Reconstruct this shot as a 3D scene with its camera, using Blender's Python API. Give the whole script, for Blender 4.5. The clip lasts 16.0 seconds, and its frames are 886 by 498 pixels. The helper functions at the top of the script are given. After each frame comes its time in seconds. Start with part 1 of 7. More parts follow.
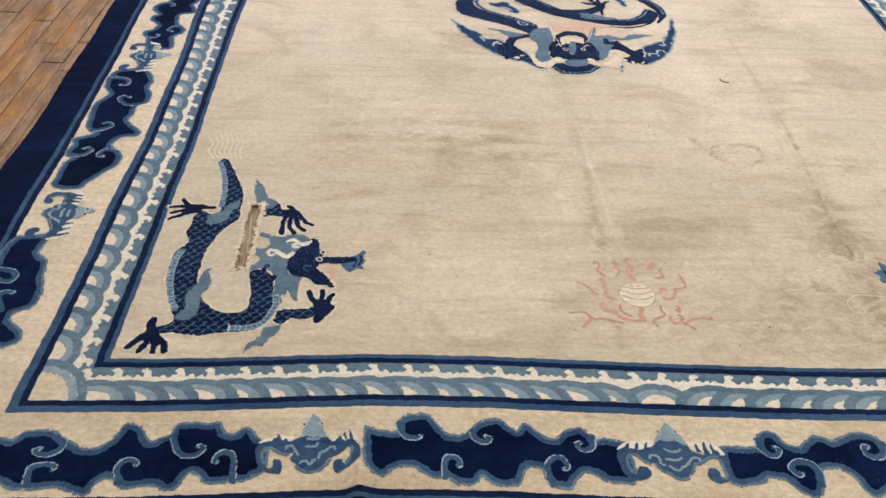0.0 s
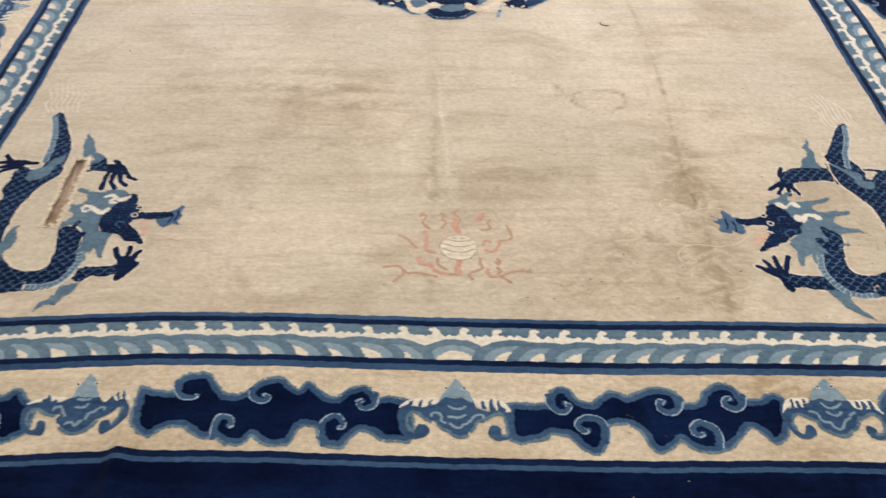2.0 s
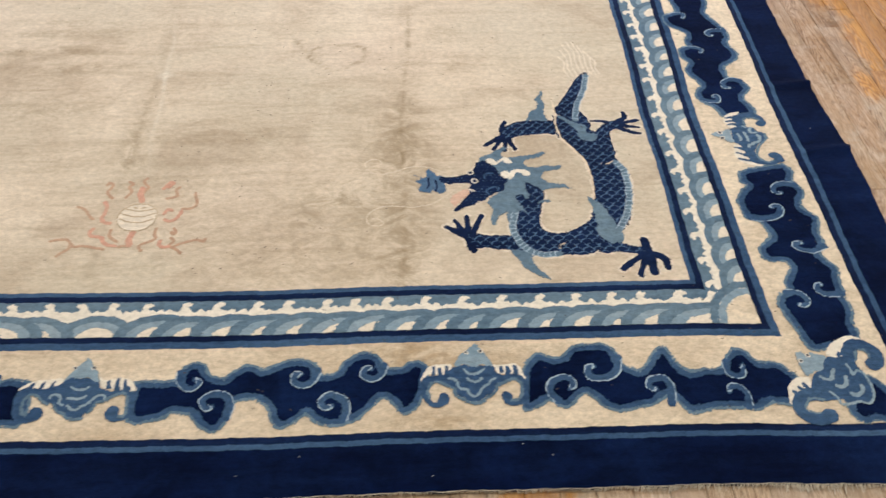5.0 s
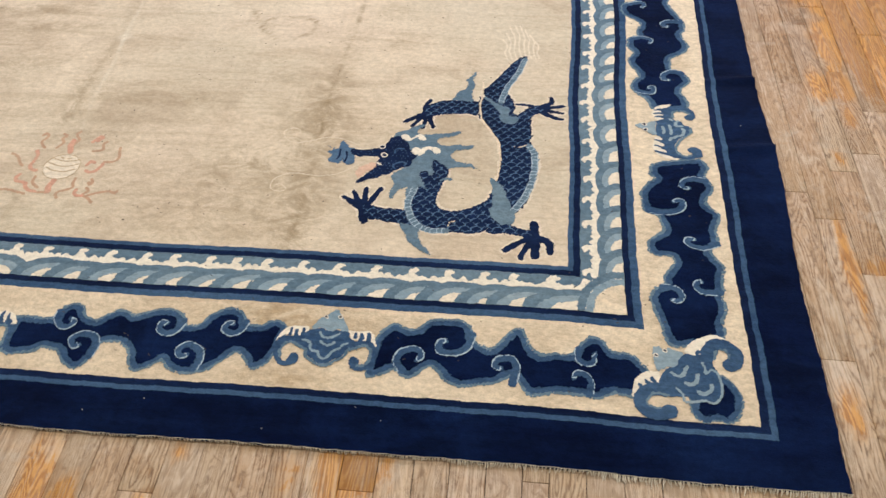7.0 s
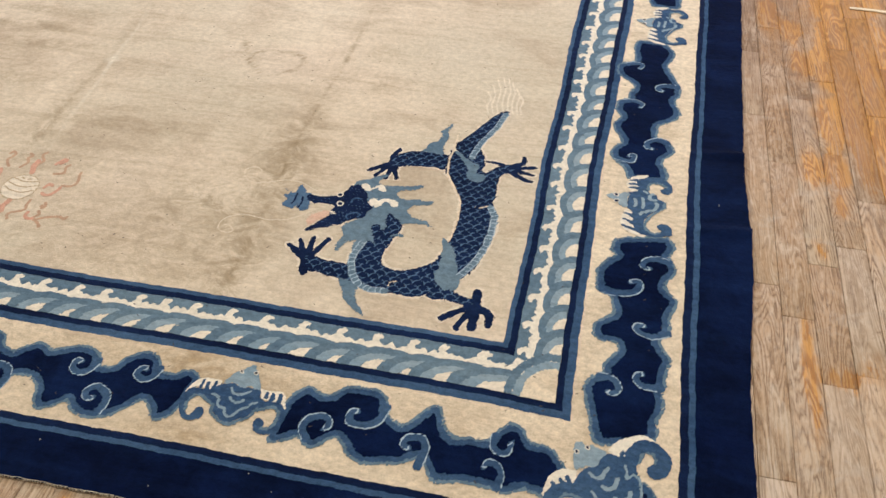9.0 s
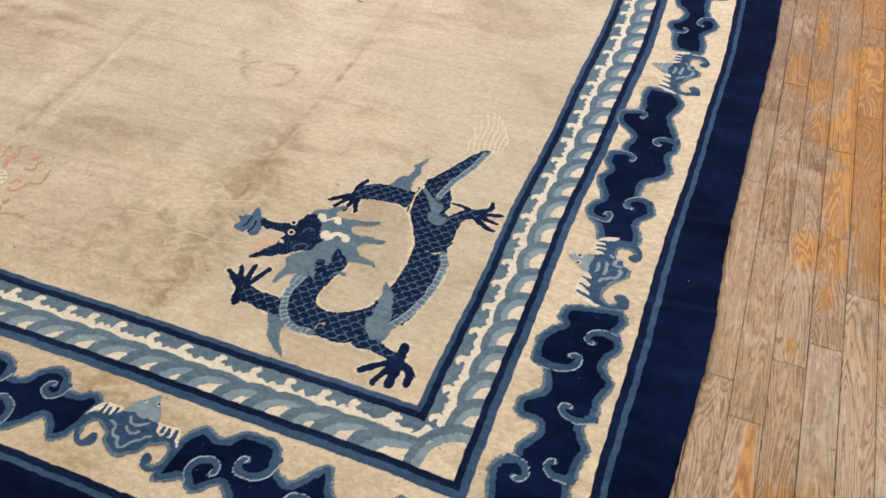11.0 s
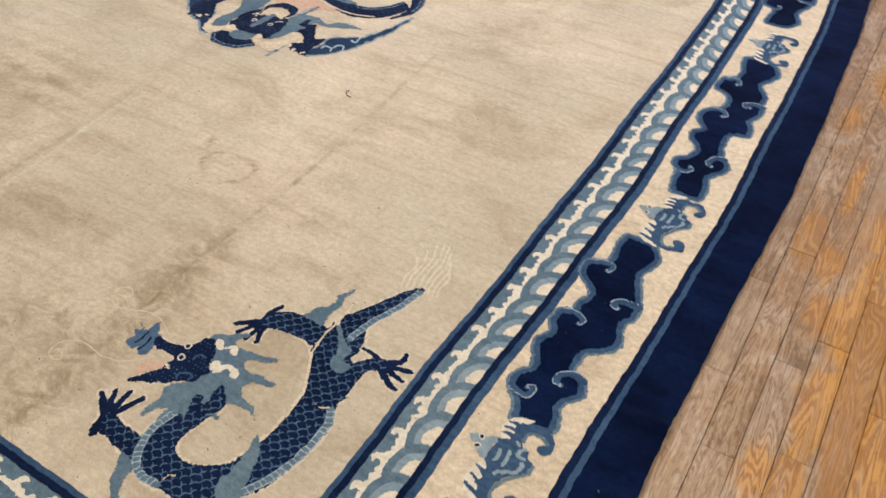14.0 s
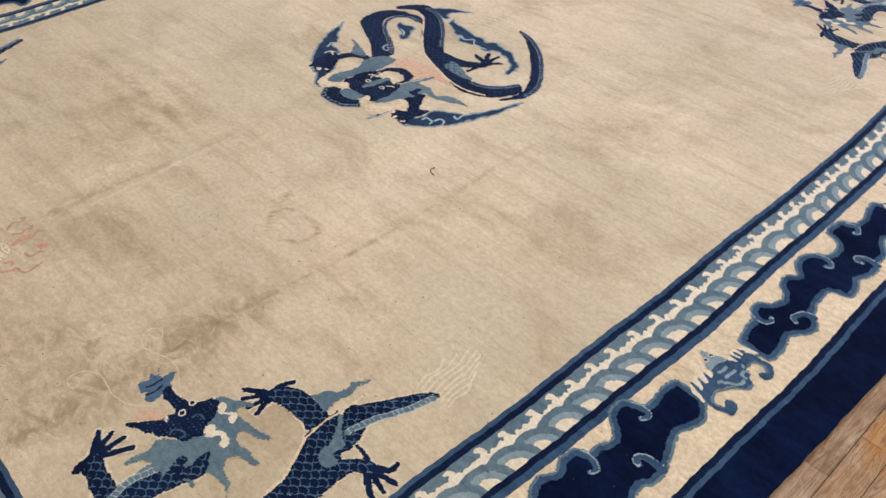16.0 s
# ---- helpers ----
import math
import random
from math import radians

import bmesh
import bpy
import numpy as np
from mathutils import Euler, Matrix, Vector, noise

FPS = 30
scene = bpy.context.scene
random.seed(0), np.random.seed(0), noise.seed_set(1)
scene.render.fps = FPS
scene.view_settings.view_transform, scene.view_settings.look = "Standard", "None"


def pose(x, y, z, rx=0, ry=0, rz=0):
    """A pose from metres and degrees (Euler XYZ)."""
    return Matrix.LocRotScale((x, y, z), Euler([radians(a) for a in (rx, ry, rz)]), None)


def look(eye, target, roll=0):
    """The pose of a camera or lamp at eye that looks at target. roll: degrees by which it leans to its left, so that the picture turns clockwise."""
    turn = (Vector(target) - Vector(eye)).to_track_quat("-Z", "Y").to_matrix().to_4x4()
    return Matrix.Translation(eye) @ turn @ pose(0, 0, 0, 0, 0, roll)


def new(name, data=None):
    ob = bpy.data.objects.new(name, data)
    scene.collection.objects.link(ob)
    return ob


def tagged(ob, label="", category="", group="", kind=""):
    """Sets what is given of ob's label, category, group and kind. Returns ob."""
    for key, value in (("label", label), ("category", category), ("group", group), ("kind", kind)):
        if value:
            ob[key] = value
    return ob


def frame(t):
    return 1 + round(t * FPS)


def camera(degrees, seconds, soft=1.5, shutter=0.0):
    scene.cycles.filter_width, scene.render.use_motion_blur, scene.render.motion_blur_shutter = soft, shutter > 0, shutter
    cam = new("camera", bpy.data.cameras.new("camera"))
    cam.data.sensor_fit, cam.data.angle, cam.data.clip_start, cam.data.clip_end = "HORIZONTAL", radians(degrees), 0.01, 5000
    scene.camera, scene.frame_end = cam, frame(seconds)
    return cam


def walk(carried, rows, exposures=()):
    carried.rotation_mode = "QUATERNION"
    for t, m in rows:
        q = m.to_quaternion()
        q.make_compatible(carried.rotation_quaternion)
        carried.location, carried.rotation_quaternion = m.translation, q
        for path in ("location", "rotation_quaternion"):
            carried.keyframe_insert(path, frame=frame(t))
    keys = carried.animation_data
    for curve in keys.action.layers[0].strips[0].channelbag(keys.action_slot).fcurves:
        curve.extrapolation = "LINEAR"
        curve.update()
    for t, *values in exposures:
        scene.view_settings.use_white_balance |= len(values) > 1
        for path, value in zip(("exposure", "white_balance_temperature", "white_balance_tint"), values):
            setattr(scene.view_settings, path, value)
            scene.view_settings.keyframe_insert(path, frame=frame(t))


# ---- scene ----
cam = camera(57.9, 16.0, shutter=0.5)
PATH = [
    (0, (-0.656, 0.013, 1.752), (-0.607, 1.506, 0.422), 2.5),
    (0.5, (-0.541, 0.022, 1.748), (-0.525, 1.497, 0.397), 2.3),
    (1, (-0.371, 0.035, 1.743), (-0.378, 1.492, 0.373), 1.9),
    (1.5, (-0.206, 0.046, 1.719), (-0.212, 1.486, 0.331), 1.4),
    (1.8, (-0.114, 0.052, 1.708), (-0.108, 1.479, 0.307), 1.1),
    (2, (-0.063, 0.069, 1.688), (-0.037, 1.491, 0.283), 1.2),
    (2.5, (0.055, 0.09, 1.667), (0.119, 1.494, 0.245), 1.1),
    (3, (0.18, 0.127, 1.672), (0.27, 1.511, 0.231), 1.4),
    (3.5, (0.306, 0.133, 1.682), (0.398, 1.505, 0.229), 1.3),
    (4, (0.507, 0.108, 1.686), (0.578, 1.469, 0.223), 0.6),
    (4.5, (0.676, 0.108, 1.666), (0.739, 1.458, 0.192), 0.3),
    (5, (0.818, 0.142, 1.648), (0.88, 1.482, 0.165), 0.4),
    (5.2, (0.885, 0.158, 1.64), (0.936, 1.493, 0.152), 0.2),
    (7.3, (1.413, 0.089, 1.648), (1.24, 1.399, 0.147), -1.8),
    (7.5, (1.44, 0.089, 1.648), (1.251, 1.404, 0.153), -1.8),
    (8, (1.504, 0.143, 1.644), (1.289, 1.47, 0.164), -1.6),
    (8.5, (1.583, 0.215, 1.643), (1.343, 1.549, 0.172), -1.2),
    (9, (1.655, 0.286, 1.642), (1.365, 1.619, 0.179), -0.8),
    (9.2, (1.683, 0.314, 1.659), (1.371, 1.633, 0.188), -0.7),
    (11.3, (2.001, 0.636, 1.658), (1.509, 1.895, 0.184), -0.7),
    (11.5, (2.018, 0.689, 1.657), (1.524, 1.945, 0.181), -0.8),
    (12, (2.068, 0.807, 1.657), (1.563, 2.061, 0.182), -0.8),
    (12.5, (2.132, 0.917, 1.664), (1.596, 2.16, 0.193), -0.8),
    (13, (2.198, 1.012, 1.672), (1.605, 2.249, 0.216), -0.6),
    (13.5, (2.244, 1.069, 1.677), (1.579, 2.296, 0.245), -0.6),
    (14, (2.268, 1.146, 1.683), (1.525, 2.362, 0.28), -0.5),
    (14.5, (2.272, 1.239, 1.689), (1.451, 2.435, 0.313), -0.3),
    (15, (2.281, 1.334, 1.698), (1.379, 2.499, 0.346), 0.1),
    (15.5, (2.319, 1.398, 1.701), (1.328, 2.514, 0.37), 0.4),
    (16, (2.401, 1.488, 1.721), (1.32, 2.536, 0.405), 0.7),
]
walk(cam, [(t, look(eye, target, roll)) for t, eye, target, roll in PATH], exposures=[(0.0, 0.07, 6150, 10), (2.5, 0.09, 6150, 10), (5.0, 0.12, 6150, 10), (7.5, 0.17, 6250, 10), (9.0, 0.08, 6300, 10), (12.5, 0.0, 6500, 10), (16.0, -0.17, 6500, 10)])

# ---- light ----
world = bpy.data.worlds.new("world")
scene.world = world
world.use_nodes = True
world.node_tree.nodes["Background"].inputs[0].default_value = (0.9, 0.95, 1.0, 1)
world.node_tree.nodes["Background"].inputs[1].default_value = 0.05

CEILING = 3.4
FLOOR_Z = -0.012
# Unseen area lights added below the ceiling, no fixtures; strength and tint vary by place.
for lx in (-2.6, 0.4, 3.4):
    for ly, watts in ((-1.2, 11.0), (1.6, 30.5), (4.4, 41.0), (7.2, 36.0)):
        lamp = bpy.data.lights.new("added_overhead_light", "AREA")
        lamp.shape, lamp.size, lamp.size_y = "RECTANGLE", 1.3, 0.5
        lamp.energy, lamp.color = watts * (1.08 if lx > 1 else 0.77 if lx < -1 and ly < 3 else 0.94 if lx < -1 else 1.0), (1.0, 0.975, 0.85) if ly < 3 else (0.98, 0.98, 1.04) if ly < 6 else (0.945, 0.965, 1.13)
        new("added_overhead_light", lamp).matrix_basis = pose(lx, ly, CEILING - 0.06)


# ---- materials ----
class Nodes:
    """A node tree with short ways to add to it."""

    def __init__(self, name):
        self.mat = bpy.data.materials.new(name)
        self.mat.use_nodes = True
        self.tree = self.mat.node_tree
        self.bsdf = self.tree.nodes["Principled BSDF"]

    def add(self, kind):
        return self.tree.nodes.new(kind)

    def attribute(self, name):
        node = self.add("ShaderNodeAttribute")
        node.attribute_name = name
        return node.outputs["Fac"]

    def link(self, a, b):
        self.tree.links.new(a, b)

    def put(self, socket, value):
        if isinstance(value, bpy.types.NodeSocket):
            self.link(value, socket)
        elif isinstance(value, (tuple, list)) and len(value) == 3 and socket.type == "RGBA":
            socket.default_value = (*value, 1)
        else:
            socket.default_value = value

    def math(self, op, a, b=0.5, clamp=False):
        node = self.add("ShaderNodeMath")
        node.operation, node.use_clamp = op, clamp
        self.put(node.inputs[0], a)
        self.put(node.inputs[1], b)
        return node.outputs[0]

    def mix(self, fac, a, b, blend="MIX"):
        node = self.add("ShaderNodeMix")
        node.data_type, node.blend_type = "RGBA", blend
        self.put(node.inputs[0], fac)
        self.put(node.inputs[6], a)
        self.put(node.inputs[7], b)
        return node.outputs[2]

    def place(self, scale=(1, 1, 1), turn=0.0, shift=None):
        where = self.add("ShaderNodeNewGeometry").outputs["Position"]
        mapping = self.add("ShaderNodeMapping")
        mapping.inputs["Scale"].default_value = scale
        mapping.inputs["Rotation"].default_value = (0, 0, turn)
        self.link(where, mapping.inputs["Vector"])
        if shift is not None:
            self.link(shift, mapping.inputs["Location"])
        return mapping.outputs[0]

    def noise(self, vector, scale, detail=4.0, rough=0.55, warp=0.0):
        node = self.add("ShaderNodeTexNoise")
        self.link(vector, node.inputs["Vector"])
        node.inputs["Scale"].default_value = scale
        node.inputs["Detail"].default_value = detail
        node.inputs["Roughness"].default_value = rough
        node.inputs["Distortion"].default_value = warp
        return node.outputs["Fac"]

    def vector(self, op, a, b):
        node = self.add("ShaderNodeVectorMath")
        node.operation = op
        self.put(node.inputs[0], a)
        self.put(node.inputs[1], b)
        return node.outputs[0]

    def ramp(self, fac, lo, hi):
        node = self.add("ShaderNodeMapRange")
        node.interpolation_type = "SMOOTHSTEP"
        self.put(node.inputs[0], fac)
        node.inputs[1].default_value, node.inputs[2].default_value = lo, hi
        return node.outputs[0]

    def bump(self, height, strength, distance):
        node = self.add("ShaderNodeBump")
        node.inputs["Strength"].default_value = strength
        node.inputs["Distance"].default_value = distance
        self.link(height, node.inputs["Height"])
        self.link(node.outputs[0], self.bsdf.inputs["Normal"])


def pile(name, colour, other, soil=None, streak=0.5, sheen=0.05, contrast=1.0, dust=0.0, gloss=0.05, nap_shade=0.0):
    """Knotted wool: colour drifting to other in streaks along the weft, single knots, and dirt if soil is given."""
    n = Nodes(name)
    weft = n.noise(n.place((1.3, 19.0, 1.0)), 1.0, 6.0, 0.65, 0.35)
    short = n.noise(n.place((7.0, 75.0, 1.0)), 1.0, 4.0, 0.65, 0.5)
    cloud = n.noise(n.place(), 2.6, 5.0, 0.62)
    knots = n.noise(n.place((190.0, 230.0, 190.0)), 1.0, 2.0, 0.7)
    tufts = n.noise(n.place((52.0, 74.0, 52.0)), 1.0, 4.0, 0.65)
    fade = n.math("ADD", n.math("MULTIPLY", n.ramp(weft, 0.36, 0.66), streak), n.math("MULTIPLY", n.ramp(cloud, 0.36, 0.66), 1 - streak), True)
    tone = n.mix(fade, colour, other)
    if dust:
        stain = n.ramp(n.noise(n.place((3.0, 4.5, 1.0)), 2.2, 7.0, 0.7, 0.6), 0.47, 0.72)
        tone = n.mix(n.math("MULTIPLY", stain, dust), tone, (0.33, 0.245, 0.155))
        dirt = n.attribute("soil")
        smut = n.ramp(n.noise(n.place((1.0, 1.3, 1.0)), 11.0, 8.0, 0.74, 0.8), 0.28, 0.66)
        tone = n.mix(n.math("MULTIPLY", dirt, n.math("ADD", n.math("MULTIPLY", smut, 0.9), 0.25), True), tone, (0.33, 0.225, 0.12))
    if soil:
        dirt = n.attribute("soil")
        pale = n.attribute("pale")
        blot = n.ramp(n.noise(n.place((1.0, 1.3, 1.0)), 10.0, 9.0, 0.76, 0.9), 0.38, 0.62)
        cool = n.ramp(n.noise(n.place((0.8, 1.1, 1.0)), 1.1, 3.0, 0.5), 0.38, 0.62)
        tone = n.mix(n.math("MULTIPLY", cool, 0.5), tone, (0.50, 0.445, 0.335))
        blush = n.ramp(n.noise(n.place((0.7, 0.9, 1.0), 0.6), 1.7, 3.0, 0.5), 0.52, 0.72)
        tone = n.mix(n.math("MULTIPLY", blush, 0.26), tone, (0.63, 0.49, 0.40))
        murk = n.ramp(n.noise(n.place((1.0, 1.5, 1.0)), 2.6, 9.0, 0.66, 0.7), 0.47, 0.68)
        tone = n.mix(n.math("MULTIPLY", murk, 0.60), tone, (0.40, 0.305, 0.215))
        smear = n.math("MULTIPLY", n.ramp(n.noise(n.place((1.5, 20.0, 1.0)), 1.0, 6.0, 0.7, 0.5), 0.48, 0.74), 0.42)
        tone = n.mix(smear, tone, (0.36, 0.275, 0.18))
        spots = n.ramp(n.noise(n.place((1.0, 1.2, 1.0)), 19.0, 6.0, 0.72, 0.6), 0.42, 0.74)
        tone = n.mix(n.math("MULTIPLY", spots, 0.34), tone, (0.41, 0.32, 0.22))
        tone = n.mix(n.math("MULTIPLY", dirt, n.math("ADD", n.math("MULTIPLY", blot, 1.15), 0.22), True), tone, soil)
        tone = n.mix(n.math("MULTIPLY", pale, n.math("ADD", n.math("MULTIPLY", blot, 0.8), 0.4), True), tone, (0.70, 0.63, 0.51))
    grain = n.math("ADD", n.math("MULTIPLY", n.ramp(knots, 0.22, 0.78), 0.36), n.math("ADD", n.math("MULTIPLY", n.ramp(tufts, 0.28, 0.72), 0.54), n.math("MULTIPLY", n.ramp(short, 0.32, 0.68), 0.10)))
    # shading of a brushed pile, put into the colour as lighter and darker patches
    if nap_shade:
        brushed = n.math("ADD", n.math("MULTIPLY", n.noise(n.place((2.4, 3.6, 1.0), 0.3), 1.0, 6.0, 0.62, 0.9), 0.6), n.math("MULTIPLY", n.noise(n.place((8.0, 11.0, 1.0), 0.4), 1.0, 5.0, 0.65, 0.7), 0.4))
        tone = n.mix(1.0, tone, n.mix(n.ramp(brushed, 0.40, 0.62), (1 - nap_shade, 1 - nap_shade, 1 - nap_shade), (1 + 1.3 * nap_shade, 1 + 1.3 * nap_shade, 1 + 1.2 * nap_shade)), "MULTIPLY")
    lo, hi = 1 - 0.23 * contrast, 1 + 0.20 * contrast
    tone = n.mix(1.0, tone, n.mix(grain, (lo, lo, lo), (hi, hi, hi)), "MULTIPLY")
    n.link(tone, n.bsdf.inputs["Base Color"])
    n.bsdf.inputs["Roughness"].default_value = 0.95
    n.bsdf.inputs["Specular IOR Level"].default_value = gloss
    n.bsdf.inputs["Sheen Weight"].default_value = sheen
    n.bsdf.inputs["Sheen Roughness"].default_value = 0.5
    n.bump(n.math("ADD", knots, n.math("ADD", tufts, n.math("MULTIPLY", short, 0.35))), 0.45, 0.003)
    return n.mat


FIELD = pile("cream_field_wool", (0.722, 0.608, 0.470), (0.608, 0.497, 0.372), (0.30, 0.225, 0.138), streak=0.42, contrast=0.9)
CREAM = pile("cream_border_wool", (0.735, 0.615, 0.46), (0.615, 0.50, 0.365), dust=0.38, contrast=1.3)
WHITE = pile("pale_wool", (0.76, 0.69, 0.575), (0.68, 0.605, 0.49))
NAVY = pile("navy_wool", (0.0016, 0.0047, 0.0245), (0.0038, 0.0105, 0.042), sheen=0.03, contrast=1.5, gloss=0.02, nap_shade=0.30)
INDIGO = pile("dark_indigo_wool", (0.0024, 0.0065, 0.028), (0.0075, 0.019, 0.064), sheen=0.045, contrast=2.0)
BLUE = pile("mid_blue_wool", (0.028, 0.061, 0.130), (0.056, 0.106, 0.186), sheen=0.02, contrast=1.7)
STEEL = pile("steel_blue_wool", (0.091, 0.146, 0.203), (0.153, 0.216, 0.262), contrast=1.6)
SKY = pile("pale_blue_wool", (0.19, 0.27, 0.33), (0.285, 0.35, 0.385), contrast=1.2)
FOAM = pile("faded_blue_wool", (0.33, 0.42, 0.50), (0.38, 0.46, 0.52))
ROSE = pile("faded_rose_wool", (0.58, 0.30, 0.215), (0.56, 0.355, 0.255))
DUSTY = pile("dusty_rose_wool", (0.46, 0.285, 0.19), (0.50, 0.345, 0.235))
ROSY = pile("blush_wool", (0.60, 0.36, 0.265), (0.60, 0.43, 0.325))
THREAD = pile("faint_thread_wool", (0.65, 0.555, 0.43), (0.605, 0.51, 0.385))
PALE = pile("pale_field_wool", (0.69, 0.60, 0.475), (0.65, 0.56, 0.435))
DEEP = pile("deep_blue_wool", (0.011, 0.028, 0.072), (0.026, 0.055, 0.112), contrast=1.5)
SCALE = pile("scale_blue_wool", (0.056, 0.108, 0.190), (0.092, 0.155, 0.245), contrast=1.3)
PEARLY = pile("pearl_wool", (0.74, 0.645, 0.52), (0.68, 0.585, 0.46))
TAN = pile("tan_outline_wool", (0.44, 0.34, 0.22), (0.48, 0.37, 0.25))


# where the varnish of the boards beside the rug has survived: place, reach and how much
PATCHES = [(2.62, 2.72, 0.13, 0.22, 1.0), (2.60, 2.45, 0.06, 0.20, 0.9), (2.72, 2.85, 0.10, 0.30, 1.0), (2.54, 2.50, 0.025, 0.20, 0.9), (2.455, 2.35, 0.035, 0.08, 1.0), (2.45, 2.19, 0.025, 0.06, 0.5),
           (2.455, 2.58, 0.04, 0.13, 0.75), (2.46, 2.92, 0.035, 0.10, 0.9), (2.56, 3.37, 0.06, 0.09, 0.9), (2.66, 3.40, 0.10, 0.10, 0.8), (2.305, 3.24, 0.035, 0.13, 1.0), (2.38, 3.14, 0.035, 0.07, 0.9), (2.375, 3.55, 0.022, 0.14, 0.9),
           (2.395, 2.93, 0.03, 0.10, 0.7), (2.38, 2.34, 0.035, 0.09, 0.65), (2.37, 2.00, 0.02, 0.04, 0.6), (2.30, 1.56, 0.018, 0.16, 1.0), (2.38, 1.555, 0.04, 0.03, 0.9), (2.45, 1.60, 0.03, 0.05, 0.5), (2.19, 1.12, 0.03, 0.06, 0.6),
           (2.29, 3.95, 0.03, 0.10, 0.8), (2.36, 4.25, 0.04, 0.15, 0.8), (2.45, 4.05, 0.04, 0.14, 0.9), (1.02, 0.86, 0.035, 0.10, 1.0), (0.43, 0.77, 0.03, 0.05, 0.8), (0.60, 0.72, 0.04, 0.05, 0.7), (0.35, 0.78, 0.04, 0.10, 0.7), (0.66, 0.89, 0.02, 0.03, 0.6),
           (2.62, 2.90, 0.15, 0.50, 0.35), (2.50, 3.30, 0.08, 0.30, 0.4), (2.60, 3.05, 0.10, 0.20, 0.8), (2.66, 2.62, 0.09, 0.25, 0.8), (2.60, 3.75, 0.12, 0.14, 0.7), (1.07, 0.86, 0.05, 0.07, 0.9), (0.92, 0.84, 0.03, 0.06, 0.5), (1.14, 0.90, 0.02, 0.05, 0.6),
           (-2.47, 3.08, 0.05, 0.18, 1.0), (-2.30, 2.97, 0.04, 0.12, 0.7), (-2.51, 3.42, 0.04, 0.12, 0.7), (-2.30, 2.78, 0.05, 0.10, 0.9), (-2.33, 3.43, 0.03, 0.14, 0.6), (-2.40, 2.62, 0.06, 0.10, 0.7), (-2.50, 3.64, 0.04, 0.06, 0.8)]


def wood():
    """Old strip floor: bleached oak with a wild grain, dirt in the joints and scraps of orange varnish."""
    n = Nodes("worn_oak")
    info = n.add("ShaderNodeObjectInfo").outputs["Random"]
    isle = n.add("ShaderNodeNewGeometry").outputs["Random Per Island"]
    pick = n.math("FRACT", n.math("ADD", n.math("MULTIPLY", info, 7.31), n.math("MULTIPLY", isle, 5.17)))
    other = n.math("FRACT", n.math("MULTIPLY", pick, 17.3))
    third = n.math("FRACT", n.math("MULTIPLY", pick, 41.7))
    shift = n.add("ShaderNodeCombineXYZ")
    n.link(n.math("MULTIPLY", pick, 9.0), shift.inputs[0])
    n.link(n.math("MULTIPLY", pick, 23.0), shift.inputs[1])
    n.link(n.math("MULTIPLY", pick, 5.0), shift.inputs[2])
    off = shift.outputs[0]
    split = n.add("ShaderNodeSeparateXYZ")
    n.link(n.add("ShaderNodeNewGeometry").outputs["Position"], split.inputs[0])
    east, north = split.outputs[0], split.outputs[1]
    # the figure of flat-sawn oak: contour lines of a soft noise, roughened by a finer one
    hills = n.noise(n.place((13.0, 1.5, 1.0), shift=off), 1.0, 2.0, 0.45, 0.6)
    rags = n.noise(n.place((70.0, 15.0, 20.0), shift=off), 1.0, 4.0, 0.7, 0.8)
    lines = n.math("ADD", n.math("MULTIPLY", hills, 150.0), n.math("MULTIPLY", rags, 9.0))
    bands = n.math("ADD", n.math("MULTIPLY", n.math("SINE", lines), 0.5), 0.5)
    pores = n.noise(n.place((330.0, 16.0, 60.0), shift=off), 1.0, 4.0, 0.7)
    fibre = n.noise(n.place((120.0, 6.0, 30.0), shift=off), 1.0, 5.0, 0.72, 0.6)
    long = n.noise(n.place((30.0, 2.6, 8.0), shift=off), 1.0, 5.0, 0.68, 0.5)
    curdle = n.noise(n.place((34.0, 20.0, 20.0), shift=off), 1.0, 6.0, 0.75, 1.6)
    blotch = n.noise(n.place((6.5, 3.6, 1.0)), 1.0, 7.0, 0.72, 0.9)
    grime = n.noise(n.place((9.0, 6.0, 1.0), 0.5), 1.0, 8.0, 0.74, 1.0)
    base = n.mix(pick, (0.30, 0.195, 0.122), (0.56, 0.41, 0.275))
    base = n.mix(n.math("MULTIPLY", n.ramp(long, 0.40, 0.64), 0.5), base, (0.21, 0.125, 0.074))
    # the boards are bleached where feet come past the rug's near corner
    worn = n.math("MULTIPLY", n.ramp(n.math("MULTIPLY", north, -1.0), -3.0, -1.3), n.ramp(east, -1.5, 0.5))
    base = n.mix(n.math("MULTIPLY", worn, 0.42), base, (0.64, 0.49, 0.33))
    # and still brown with old finish further in
    brown = n.math("MULTIPLY", n.ramp(n.math("ADD", north, n.math("MULTIPLY", east, 0.5)), 3.15, 4.35), n.ramp(east, 1.5, 2.2))
    base = n.mix(n.math("MULTIPLY", brown, 0.78), base, (0.235, 0.128, 0.064))
    # west boards: a browner tone, plus darkening in place of the weaker light there
    west = n.ramp(n.math("MULTIPLY", east, -1.0), 1.6, 2.3)
    base = n.mix(n.math("MULTIPLY", west, 0.72), base, (0.225, 0.128, 0.068))
    inward = n.math("MAXIMUM", brown, west)
    base = n.mix(n.math("MULTIPLY", n.ramp(third, 0.62, 0.92), 0.55), base, (0.40, 0.225, 0.10))
    base = n.mix(n.math("MULTIPLY", n.ramp(other, 0.30, 0.05), 0.40), base, (0.245, 0.165, 0.11))
    grey = n.ramp(blotch, 0.44, 0.66)
